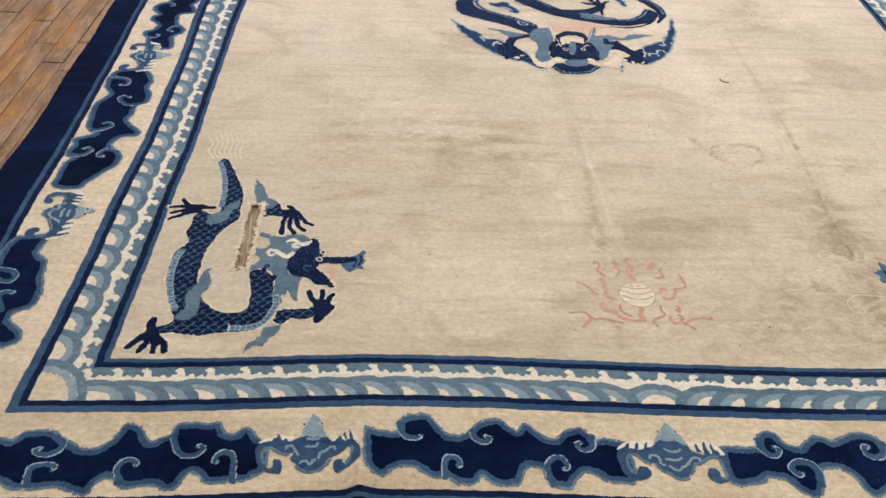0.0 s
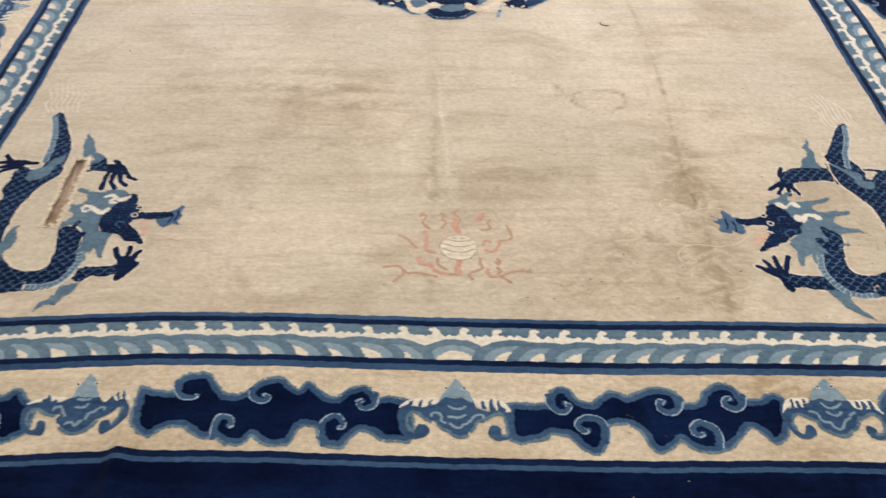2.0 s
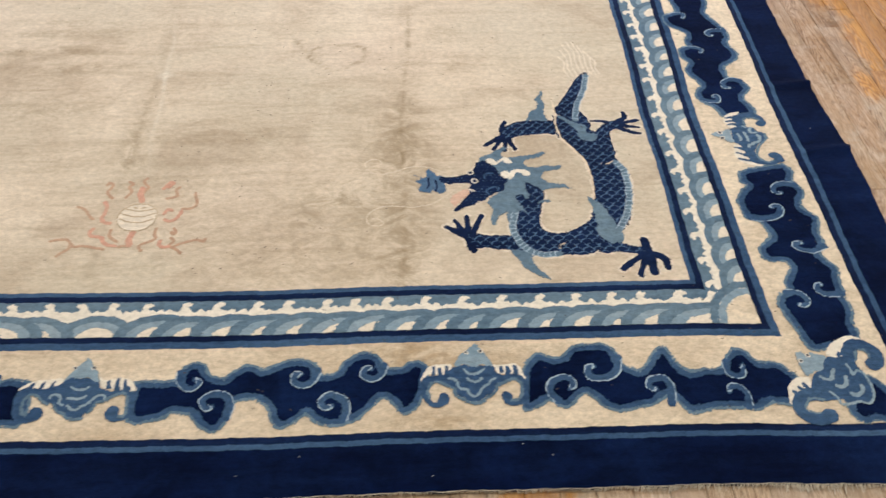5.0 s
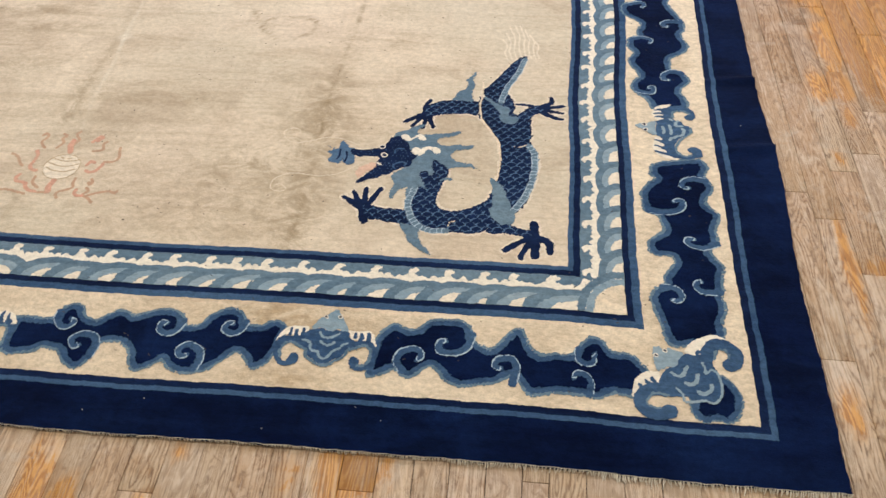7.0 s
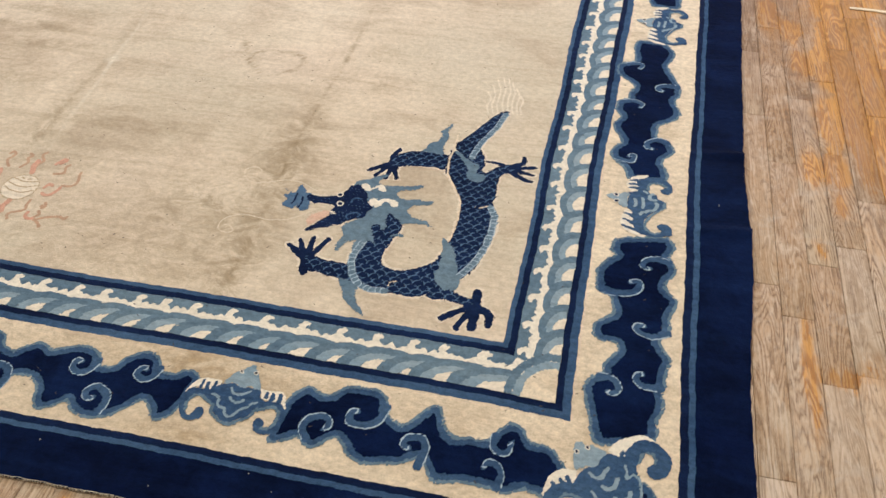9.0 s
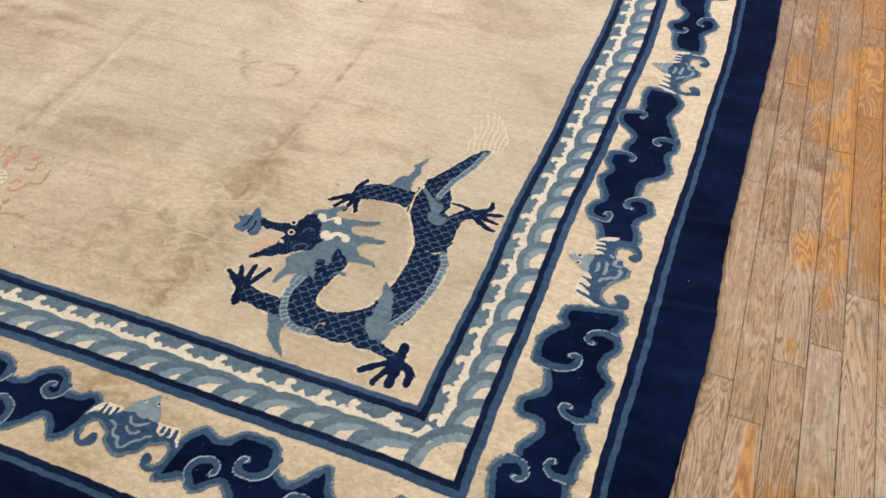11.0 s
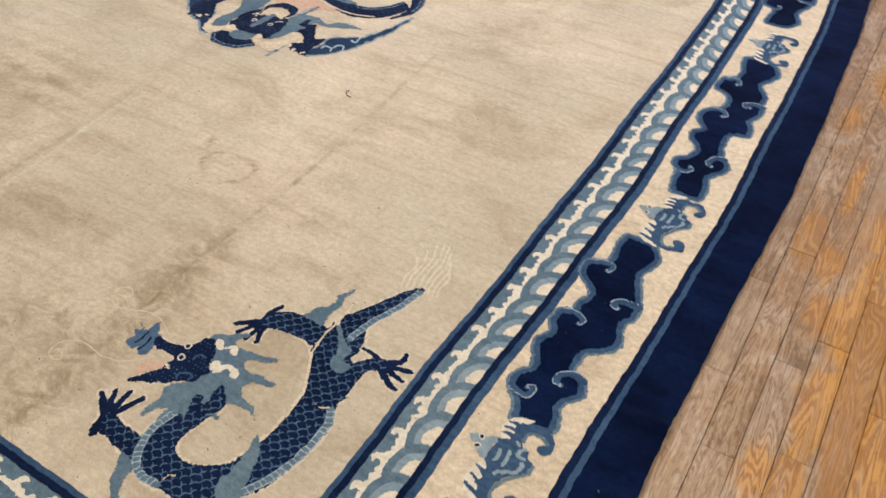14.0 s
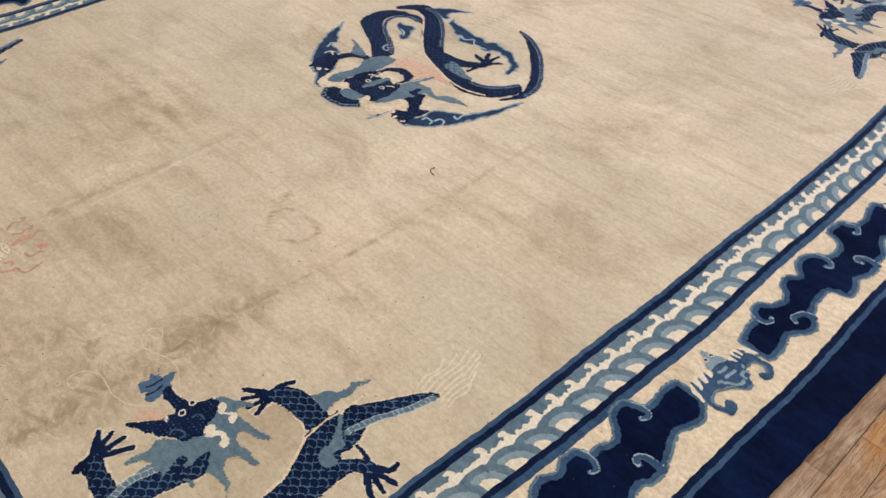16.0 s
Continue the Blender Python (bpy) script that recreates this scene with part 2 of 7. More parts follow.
    base = n.mix(n.math("MULTIPLY", grey, 0.42), base, (0.52, 0.41, 0.31))
    # varnish survives in ragged patches across the boards, most of it away from the trodden strip beside the rug
    patch = n.noise(n.place((9.0, 2.8, 3.0), shift=off), 1.0, 7.0, 0.72, 0.8)
    broad = n.noise(n.place((4.6, 3.4, 1.0)), 1.0, 8.0, 0.70, 0.9)
    far = n.math("MULTIPLY", n.ramp(east, 2.75, 3.1), n.math("ADD", 0.5, n.math("MULTIPLY", n.ramp(north, 1.4, 2.6), 0.5)))
    jag = n.add("ShaderNodeCombineXYZ")
    n.link(n.math("MULTIPLY", n.math("SUBTRACT", n.noise(n.place((40.0, 14.0, 1.0), shift=off), 1.0, 5.0, 0.7), 0.5), 0.05), jag.inputs[0])
    n.link(n.math("MULTIPLY", n.math("SUBTRACT", n.noise(n.place((30.0, 7.0, 1.0), shift=off), 1.0, 5.0, 0.7), 0.5), 0.16), jag.inputs[1])
    spot = n.vector("ADD", n.place(), jag.outputs[0])
    left = 0.0
    for px, py, rx, ry, amount in PATCHES:
        away = n.add("ShaderNodeVectorMath")
        away.operation = "LENGTH"
        n.link(n.vector("MULTIPLY", n.vector("SUBTRACT", spot, (px, py, FLOOR_Z)), (1 / rx, 1 / ry, 0.0)), away.inputs[0])
        left = n.math("ADD", left, n.math("MULTIPLY", n.ramp(away.outputs["Value"], 1.75, 0.0), amount))
    shred = n.noise(n.place((26.0, 7.0, 3.0), shift=off), 1.0, 8.0, 0.78, 1.2)
    scrape = n.noise(n.place((5.0, 30.0, 1.0), 0.08), 1.0, 5.0, 0.7, 0.6)
    keep = n.math("ADD", n.math("ADD", n.math("MULTIPLY", broad, 0.55), n.math("MULTIPLY", patch, 0.30)), n.math("ADD", n.math("ADD", n.math("MULTIPLY", far, 0.34), n.math("MULTIPLY", west, 0.27)), n.math("ADD", n.math("MULTIPLY", other, 0.12), n.math("MULTIPLY", left, 0.95))))
    keep = n.math("ADD", keep, n.math("ADD", n.math("MULTIPLY", n.math("SUBTRACT", shred, 0.5), 0.75), n.math("MULTIPLY", n.math("SUBTRACT", scrape, 0.5), 0.45)))
    edge = n.ramp(keep, 0.78, 0.94)
    thin = n.math("MULTIPLY", n.ramp(keep, 0.42, 0.86), 0.42)
    kept = n.math("MAXIMUM", n.math("MULTIPLY", edge, n.math("ADD", 0.45, n.math("MULTIPLY", n.ramp(fibre, 0.33, 0.56), 0.55))), thin)
    figure = n.math("MULTIPLY", n.math("ADD", 0.35, n.math("MULTIPLY", n.ramp(other, 0.15, 0.55), 0.65)), n.math("SUBTRACT", 1.0, n.math("MULTIPLY", west, 0.6)))
    varnish = n.mix(n.math("MULTIPLY", n.ramp(bands, 0.15, 0.9), n.math("SUBTRACT", 1.0, n.math("MULTIPLY", west, 0.55))), (0.40, 0.160, 0.022), (0.60, 0.285, 0.050))
    varnish = n.mix(n.math("MULTIPLY", n.ramp(third, 0.45, 0.95), 0.45), varnish, (0.26, 0.112, 0.032))
    bare = n.mix(n.math("MULTIPLY", n.math("MULTIPLY", n.ramp(bands, 0.45, 0.95), n.math("SUBTRACT", 1.0, n.math("MULTIPLY", inward, 0.5))), n.math("ADD", 0.24, n.math("MULTIPLY", grey, 0.36))), base, (0.60, 0.475, 0.365))
    bare = n.mix(n.math("MULTIPLY", n.math("MULTIPLY", n.ramp(bands, 0.40, 0.05), figure), n.math("ADD", 0.34, n.math("MULTIPLY", n.ramp(rags, 0.35, 0.65), 0.50))), bare, (0.175, 0.102, 0.06))
    bare = n.mix(n.math("MULTIPLY", n.math("MULTIPLY", n.ramp(curdle, 0.52, 0.64), 0.60), n.ramp(third, 0.30, 0.70)), bare, (0.195, 0.115, 0.068))
    bare = n.mix(n.math("MULTIPLY", n.ramp(curdle, 0.47, 0.34), 0.30), bare, (0.58, 0.46, 0.35))
    base = n.mix(n.math("MULTIPLY", kept, 0.9), bare, varnish)
    free = n.math("MULTIPLY", n.math("SUBTRACT", 1.0, n.math("MULTIPLY", edge, 0.75)), n.math("SUBTRACT", 1.0, n.math("MULTIPLY", inward, 0.55)))
    scuff = n.math("MULTIPLY", n.ramp(n.noise(n.place((4.5, 8.0, 1.0), 0.25), 1.0, 7.0, 0.7, 0.7), 0.55, 0.66), n.ramp(rags, 0.30, 0.60))
    base = n.mix(n.math("MULTIPLY", n.math("MULTIPLY", scuff, free), 0.62), base, (0.50, 0.41, 0.325))
    base = n.mix(n.math("MULTIPLY", n.ramp(fibre, 0.53, 0.70), n.math("SUBTRACT", 0.46, n.math("MULTIPLY", edge, 0.22))), base, (0.15, 0.088, 0.05))
    base = n.mix(n.math("MULTIPLY", n.ramp(grime, 0.56, 0.76), 0.48), base, (0.15, 0.096, 0.06))
    base = n.mix(n.math("MULTIPLY", n.ramp(pores, 0.55, 0.72), 0.75), base, (0.09, 0.055, 0.034))
    base = n.mix(n.math("MULTIPLY", n.math("MULTIPLY", n.ramp(fibre, 0.46, 0.30), free), 0.50), base, (0.68, 0.55, 0.43))
    # broad brown stains and a chalky haze where the finish has gone
    stain = n.math("MULTIPLY", n.ramp(n.noise(n.place((2.4, 1.7, 1.0), 0.3), 1.0, 8.0, 0.70, 0.9), 0.53, 0.70), n.math("ADD", 0.35, n.math("MULTIPLY", n.ramp(rags, 0.35, 0.62), 0.65)))
    base = n.mix(n.math("MULTIPLY", stain, n.math("SUBTRACT", 0.55, n.math("MULTIPLY", edge, 0.35))), base, (0.185, 0.105, 0.058))
    chalk = n.math("MULTIPLY", n.ramp(n.noise(n.place((5.5, 3.0, 1.0), -0.2), 1.0, 8.0, 0.74, 0.8), 0.54, 0.68), n.ramp(fibre, 0.62, 0.40))
    base = n.mix(n.math("MULTIPLY", n.math("MULTIPLY", chalk, free), 0.55), base, (0.60, 0.50, 0.40))
    # dark mottling in the west: grime, deepened in colour for the light lost there
    murk = n.math("MULTIPLY", n.ramp(n.noise(n.place((16.0, 4.0, 1.0)), 1.0, 7.0, 0.7, 0.6), 0.44, 0.60), west)
    base = n.mix(n.math("MULTIPLY", murk, 0.62), base, (0.12, 0.07, 0.04))
    # dirt ground into the joints
    across = n.math("ABSOLUTE", n.math("SUBTRACT", n.math("FRACT", n.math("DIVIDE", n.math("SUBTRACT", n.math("SUBTRACT", east, n.math("MULTIPLY", north, 0.0115)), 2.2237 - 82.0), 0.0820)), 0.5))
    trodden = n.ramp(east, 1.48, 1.50)
    joint = n.ramp(n.math("ADD", across, n.math("MULTIPLY", n.noise(n.place((60.0, 14.0, 1.0)), 1.0, 4.0, 0.7), 0.03)), 0.503, 0.528)
    base = n.mix(n.math("MULTIPLY", n.math("MULTIPLY", joint, trodden), n.math("MULTIPLY", n.ramp(n.noise(n.place((5.0, 1.3, 1.0)), 1.0, 3.0, 0.6), 0.42, 0.60), 0.85)), base, (0.07, 0.042, 0.025))
    astride = n.math("ABSOLUTE", n.math("SUBTRACT", n.math("FRACT", n.math("DIVIDE", n.math("SUBTRACT", n.math("SUBTRACT", east, n.math("MULTIPLY", north, 0.0115)), -2.276 - 92.8), 0.0928)), 0.5))
    seam = n.ramp(n.math("ADD", astride, n.math("MULTIPLY", n.noise(n.place((60.0, 9.0, 1.0)), 1.0, 4.0, 0.7), 0.06)), 0.482, 0.520)
    base = n.mix(n.math("MULTIPLY", n.math("MULTIPLY", seam, n.ramp(east, -2.20, -2.22)), n.math("ADD", 0.35, n.math("MULTIPLY", n.ramp(n.noise(n.place((5.0, 1.6, 1.0)), 1.0, 3.0, 0.6), 0.40, 0.58), 0.6))), base, (0.05, 0.03, 0.018))
    n.link(base, n.bsdf.inputs["Base Color"])
    rough = n.math("SUBTRACT", n.math("ADD", 0.55, n.math("MULTIPLY", pores, 0.2)), n.math("MULTIPLY", kept, 0.22))
    n.link(rough, n.bsdf.inputs["Roughness"])
    n.bsdf.inputs["Specular IOR Level"].default_value = 0.4
    n.bump(n.math("ADD", n.math("MULTIPLY", pores, -1.0), n.math("ADD", n.math("MULTIPLY", bands, 0.4), n.math("MULTIPLY", curdle, -0.5))), 0.4, 0.0014)
    return n.mat


def plain(name, colour, rough=0.8, speck=0.12, size=6.0):
    n = Nodes(name)
    a = n.noise(n.place(), size, 5.0, 0.6)
    b = n.noise(n.place(), size * 30, 2.0, 0.6)
    tone = n.mix(n.math("MULTIPLY", n.math("ADD", a, b), 0.5), tuple(c * (1 - speck) for c in colour), tuple(min(1, c * (1 + speck)) for c in colour))
    n.link(tone, n.bsdf.inputs["Base Color"])
    n.bsdf.inputs["Roughness"].default_value = rough
    n.bump(b, 0.2, 0.002)
    return n.mat


OAK = wood()
PLASTER = plain("painted_plaster", (0.70, 0.67, 0.62))
SUBFLOOR = plain("dark_subfloor", (0.03, 0.022, 0.016))
COTTON = plain("cotton_fringe", (0.70, 0.635, 0.525), 0.95, 0.25, 60.0)
SHIM = plain("bare_pine", (0.72, 0.60, 0.42), 0.7, 0.15, 40.0)
LINT = plain("dark_lint", (0.05, 0.04, 0.035), 0.95)


# ---- mesh helpers ----
def mesh_of(name, verts, faces, material, smooth=True):
    verts, faces = np.asarray(verts, np.float32), np.asarray(faces, np.int32)
    data = bpy.data.meshes.new(name)
    k = faces.shape[1]
    data.vertices.add(len(verts))
    data.vertices.foreach_set("co", verts.ravel())
    data.loops.add(faces.size)
    data.loops.foreach_set("vertex_index", faces.ravel())
    data.polygons.add(len(faces))
    data.polygons.foreach_set("loop_start", np.arange(0, faces.size, k, dtype=np.int32))
    data.update(calc_edges=True)
    if smooth:
        data.polygons.foreach_set("use_smooth", np.ones(len(faces), bool))
    data.materials.append(material)
    return data


def part(name, data, parent, label=""):
    ob = new(name, data)
    ob.parent = parent
    return tagged(ob, label)


def from_bmesh(name, bm, material):
    data = bpy.data.meshes.new(name)
    bm.to_mesh(data)
    bm.free()
    data.materials.append(material)
    return data


# ---- the shape of the rug ----
# Half sizes of the nested bands, across (u) and along (v), from the field outwards.
MID = 3.70                      # the rug's middle along v
FIELD_U, FIELD_V = 1.545, MID - 1.503
WAVE_U, WAVE_V = 1.755, MID - 1.320
CLOUD_U, CLOUD_V = 1.990, MID - 1.070
EDGE_U, EDGE_V = 2.162, MID - 0.922


# How far the lines along the two long sides wander, in millimetres, at places along v.
ALONG = (1.1, 1.4, 1.6, 1.8, 2.0, 2.2, 2.4, 2.6, 2.8, 3.0, 3.2, 3.4, 3.7, 4.2)
EAST_SIDE = ((1.545, (26, 26, 26, 25, 23, 16, 14, 14, 15, 16, 20, 21, 18, 30)), (1.755, (3, 4, 4, 1, -2, -6, -9, -5, 0, 6, 10, 6, 1, 14)),
             (1.99, (22, 24, 26, 25, 21, 20, 14, 13, 16, 17, 20, 20, 12, 22)), (2.162, (20, 17, 25, 33, 34, 20, 4, -2, -3, 0, -1, 10, 4, 6)))
WEST_SIDE = ((1.545, (-10, -8, -6, -4, 4, 15, 23, 31, 30, 24, 17, 17, 14, 12)), (1.755, (-30, -24, -8, -5, 5, 16, 30, 43, 44, 40, 32, 24, 5, 0)),
             (1.99, (-26, -24, -20, -18, -15, -6, 11, 16, 22, 15, 8, 2, -10, -12)), (2.162, (-30, -28, -26, -24, -22, -20, -12, 14, 28, 17, 9, 16, 3, 0)))
FINE_ALONG = np.linspace(0.9, 4.4, 141)


def wander(u, v, side):
    """The sideways drift of the lines of one long side, fading out into the field."""
    spread = np.exp(-(np.arange(-6, 7) / 3.0) ** 2)
    ramps = [np.zeros(len(FINE_ALONG))]
    for _, drift in side:
        line = np.interp(FINE_ALONG, ALONG, drift)
        ramps.append(np.convolve(np.pad(line, 6, "edge"), spread / spread.sum(), "valid"))
    knots = [1.47] + [at for at, _ in side]
    drifts = [np.interp(v, FINE_ALONG, r) for r in ramps]
    out = np.zeros(np.shape(u))
    for a, b, da, db in zip(knots[:-1], knots[1:], drifts[:-1], drifts[1:]):
        k = np.clip((u - a) / (b - a), 0, 1)
        out = np.where(u > a, da + (db - da) * k, out)
    return out / 1000


def rug_point(u, v, h):
    """Where a point of the pattern lies: the rug is a little wider at its middle, its lines waver, and it has a crease and ripples."""
    u, v = np.asarray(u, float), np.asarray(v, float)
    reach = MID - np.abs(v - MID)
    x = u * (1 + 0.018 * np.tanh((reach - 2.3) / 0.5))
    x = x + wander(u, v, EAST_SIDE) + wander(-u, v, WEST_SIDE)
    x = x + 0.0035 * np.sin(3.1 * v + 1.3 * u) + 0.0022 * np.sin(9.7 * v + 2.0) + 0.0009 * np.sin(41 * v + 9 * u) + 0.0007 * np.sin(97 * v + 31 * u) + 0.0006 * np.sin(163 * v - 57 * u) + 0.0010 * np.sin(640 * v + 5 * np.sin(37 * v)) * np.sin(71 * v + 11 * u)
    sag = np.interp(u, (-2.2, -1.75, -1.4, -1.0, -0.8, -0.45, 0.0, 0.45, 0.9, 1.25, 1.5, 1.8, 2.2), (-0.022, -0.021, -0.013, 0.010, 0.018, 0.019, 0.003, -0.002, -0.003, -0.005, -0.008, -0.019, -0.022))
    y = v + sag * np.clip((3.9 - v) / 2.0, 0, 1) + 0.0012 * np.sin(8.3 * u + 1.1 * v) + 0.0007 * np.sin(37 * u + 5 * v) + 0.0006 * np.sin(103 * u + 29 * v) + 0.0005 * np.sin(171 * u - 61 * v) + 0.0009 * np.sin(610 * u + 5 * np.sin(41 * u)) * np.sin(67 * u + 13 * v)
    near = np.clip((1.34 - v) / 0.25, 0, 1)
    crease = near * near * (3 - 2 * near) * np.exp(-((u + 0.815 + 0.02 * (v - 1)) / 0.026) ** 2)
    side = np.clip((np.abs(u) - 1.95) / 0.2, 0, 1)
    folds = sum(np.exp(-((v - c - 0.10 * (u - 2.1)) / 0.015) ** 2) for c in (2.02, 2.36))
    z = 0.019 * crease + side * (0.013 * folds + 0.002 * np.sin(7 * v))
    z = z + 0.0012 * np.sin(3.7 * u + 1.0) * np.sin(4.1 * v)
    return np.stack([x, y, z + h], -1)


def weave_grid(name, us, vs, h, material):
    U, V = np.meshgrid(us, vs)
    verts = rug_point(U.ravel(), V.ravel(), h)
    i = np.arange(len(us) * len(vs)).reshape(len(vs), len(us))
    faces = np.stack([i[:-1, :-1], i[:-1, 1:], i[1:, 1:], i[1:, :-1]], -1).reshape(-1, 4)
    if name == "field":
        faces = faces[~torn(U.ravel()[faces].mean(1), V.ravel()[faces].mean(1))]
    return mesh_of(name, verts, faces, material)


def steps(a, b, size):
    return np.linspace(a, b, max(2, int(round((b - a) / size)) + 1))


def frame_mesh(name, outer, inner, h, material, rows=1, size=0.02):
    """A rectangular band between two nested rectangles, mitred at the corners."""
    verts, faces, base = [], [], 0
    for turn in range(4):
        cols = 1500
        k = np.linspace(-1, 1, cols + 1)
        w = np.linspace(0, 1, rows + 1)[:, None]
        au, av = outer[0] + (inner[0] - outer[0]) * w, outer[1] + (inner[1] - outer[1]) * w
        if turn == 0:
            U, V = k * au, MID - av + 0 * k
        elif turn == 1:
            U, V = au + 0 * k, MID + k * av
        elif turn == 2:
            U, V = -k * au, MID + av + 0 * k
        else:
            U, V = -au + 0 * k, MID - k * av
        verts.append(rug_point(U.ravel(), V.ravel(), h))
        i = base + np.arange((rows + 1) * (cols + 1)).reshape(rows + 1, cols + 1)
        faces.append(np.stack([i[:-1, :-1], i[:-1, 1:], i[1:, 1:], i[1:, :-1]], -1).reshape(-1, 4))
        base += (rows + 1) * (cols + 1)
    return mesh_of(name, np.concatenate(verts), np.concatenate(faces), material)


# ---- drawing with signed distances ----
class Canvas:
    """A sheet of distances in the motif's own metres; inside is negative."""

    FAR = 0.03

    def __init__(self, x0, y0, x1, y1, step):
        self.xs, self.ys, self.step = np.arange(x0, x1 + step, step), np.arange(y0, y1 + step, step), step
        self.X, self.Y = np.meshgrid(self.xs, self.ys)
        self.x0, self.y0 = x0, y0

    def blank(self):
        return np.full(self.X.shape, self.FAR)

    def window(self, lo, hi, pad):
        i0, i1 = int((lo[0] - pad - self.x0) / self.step), int((hi[0] + pad - self.x0) / self.step) + 2
        j0, j1 = int((lo[1] - pad - self.y0) / self.step), int((hi[1] + pad - self.y0) / self.step) + 2
        return slice(max(j0, 0), max(j1, 0)), slice(max(i0, 0), max(i1, 0))

    def segment(self, F, a, b):
        lo, hi = np.minimum(a[:2], b[:2]), np.maximum(a[:2], b[:2])
        win = self.window(lo, hi, max(a[2], b[2]) + self.FAR)
        X, Y = self.X[win], self.Y[win]
        if not X.size:
            return
        dx, dy = b[0] - a[0], b[1] - a[1]
        k = np.clip(((X - a[0]) * dx + (Y - a[1]) * dy) / max(dx * dx + dy * dy, 1e-9), 0, 1)
        d = np.hypot(X - a[0] - k * dx, Y - a[1] - k * dy) - (a[2] + k * (b[2] - a[2]))
        F[win] = np.minimum(F[win], d)

    def brush(self, F, *stations, wave=0.0):
        """A smooth stroke through stations (x, y, half width) in millimetres."""
        path = smooth_path(stations)
        if len(path) == 1:
            path = np.concatenate([path, path + 1e-5])
        for a, b in zip(path[:-1], path[1:]):
            self.segment(F, a, b)

    def fill(self, F, *points):
        F[:] = np.minimum(F, self.outline(points))

    def outline(self, points):
        """The signed distance of a closed smooth outline in millimetres."""
        p = smooth_path([(*q, 0) for q in points] + [(*points[0], 0)], 3)[:, :2]
        dist, inside = self.blank(), np.zeros(self.X.shape, bool)
        for a, b in zip(p[:-1], p[1:]):
            self.segment(dist, np.array([*a, 0]), np.array([*b, 0]))
            if a[1] != b[1]:
                hit = (self.Y >= min(a[1], b[1])) & (self.Y < max(a[1], b[1]))
                inside ^= hit & (self.X < a[0] + (self.Y - a[1]) / (b[1] - a[1]) * (b[0] - a[0]))
        return np.where(inside, -dist, dist)

    def ruffle(self, F, amount, size):
        """Lets an outline waver as a weaver's knots do."""
        nx, ny = int((self.xs[-1] - self.xs[0]) / size) + 3, int((self.ys[-1] - self.ys[0]) / size) + 3
        g = np.random.uniform(-1, 1, (ny, nx))
        x, y = (self.X - self.xs[0]) / size, (self.Y - self.ys[0]) / size
        i, j = x.astype(int), y.astype(int)
        a, b = x - i, y - j
        a, b = a * a * (3 - 2 * a), b * b * (3 - 2 * b)
        return F + amount * ((g[j, i] * (1 - a) + g[j, i + 1] * a) * (1 - b) + (g[j + 1, i] * (1 - a) + g[j + 1, i + 1] * a) * b)

    def shape(self, F, fuzz=0.0019):
        """The triangles of the inside, cut cleanly at distance zero."""
        F = F + np.random.normal(0, fuzz, F.shape)
        c = np.stack([F[:-1, :-1], F[:-1, 1:], F[1:, 1:], F[1:, :-1]], -1)
        j, i = np.nonzero((c < 0).any(-1))
        x0, x1, y0, y1 = self.xs[i], self.xs[i + 1], self.ys[j], self.ys[j + 1]
        P = np.stack([np.stack([x0, y0], -1), np.stack([x1, y0], -1), np.stack([x1, y1], -1), np.stack([x0, y1], -1)], 1)
        val = c[j, i]
        tri = np.concatenate([P[:, [0, 1, 2]], P[:, [0, 2, 3]]])
        val = np.concatenate([val[:, [0, 1, 2]], val[:, [0, 2, 3]]])
        count = (val < 0).sum(1)
        out = [tri[count == 3]]

        def cut(a, b, fa, fb):
            return a + (b - a) * (fa / (fa - fb))[:, None]

        for n in (1, 2):
            for r in range(3):
                odd = val[:, r] < 0 if n == 1 else val[:, r] >= 0
                pick = (count == n) & odd
                a, b, d = (tri[pick, (r + q) % 3] for q in range(3))
                fa, fb, fd = (val[pick, (r + q) % 3] for q in range(3))
                ab, ad = cut(a, b, fa, fb), cut(a, d, fa, fd)
                if n == 1:
                    out.append(np.stack([a, ab, ad], 1))
                else:
                    out += [np.stack([ab, b, d], 1), np.stack([ab, d, ad], 1)]
        T = np.concatenate(out).reshape(-1, 2)
        keys, index = np.unique(np.round(T * 2e5).astype(np.int64) @ np.array([4000003, 1]), return_inverse=True)
        first = np.zeros(len(keys), np.int64)
        first[index] = np.arange(len(T))
        faces = index.reshape(-1, 3)
        ok = (faces[:, 0] != faces[:, 1]) & (faces[:, 1] != faces[:, 2]) & (faces[:, 0] != faces[:, 2])
        return T[first], faces[ok]


def pieces(shape, least=6):
    """The connected pieces of a drawn shape, without crumbs."""
    pts, faces = shape
    mark = np.arange(len(pts))
    while True:
        low = mark[faces].min(1)
        newer = mark.copy()
        np.minimum.at(newer, faces.ravel(), np.repeat(low, 3))
        newer = newer[newer]
        if (newer == mark).all():
            break
        mark = newer
    out, tag = [], mark[faces[:, 0]]
    for q in np.unique(tag):
        mine = faces[tag == q]
        if len(mine) >= least:
            used, back = np.unique(mine, return_inverse=True)
            out.append((pts[used], back.reshape(-1, 3)))
    return out


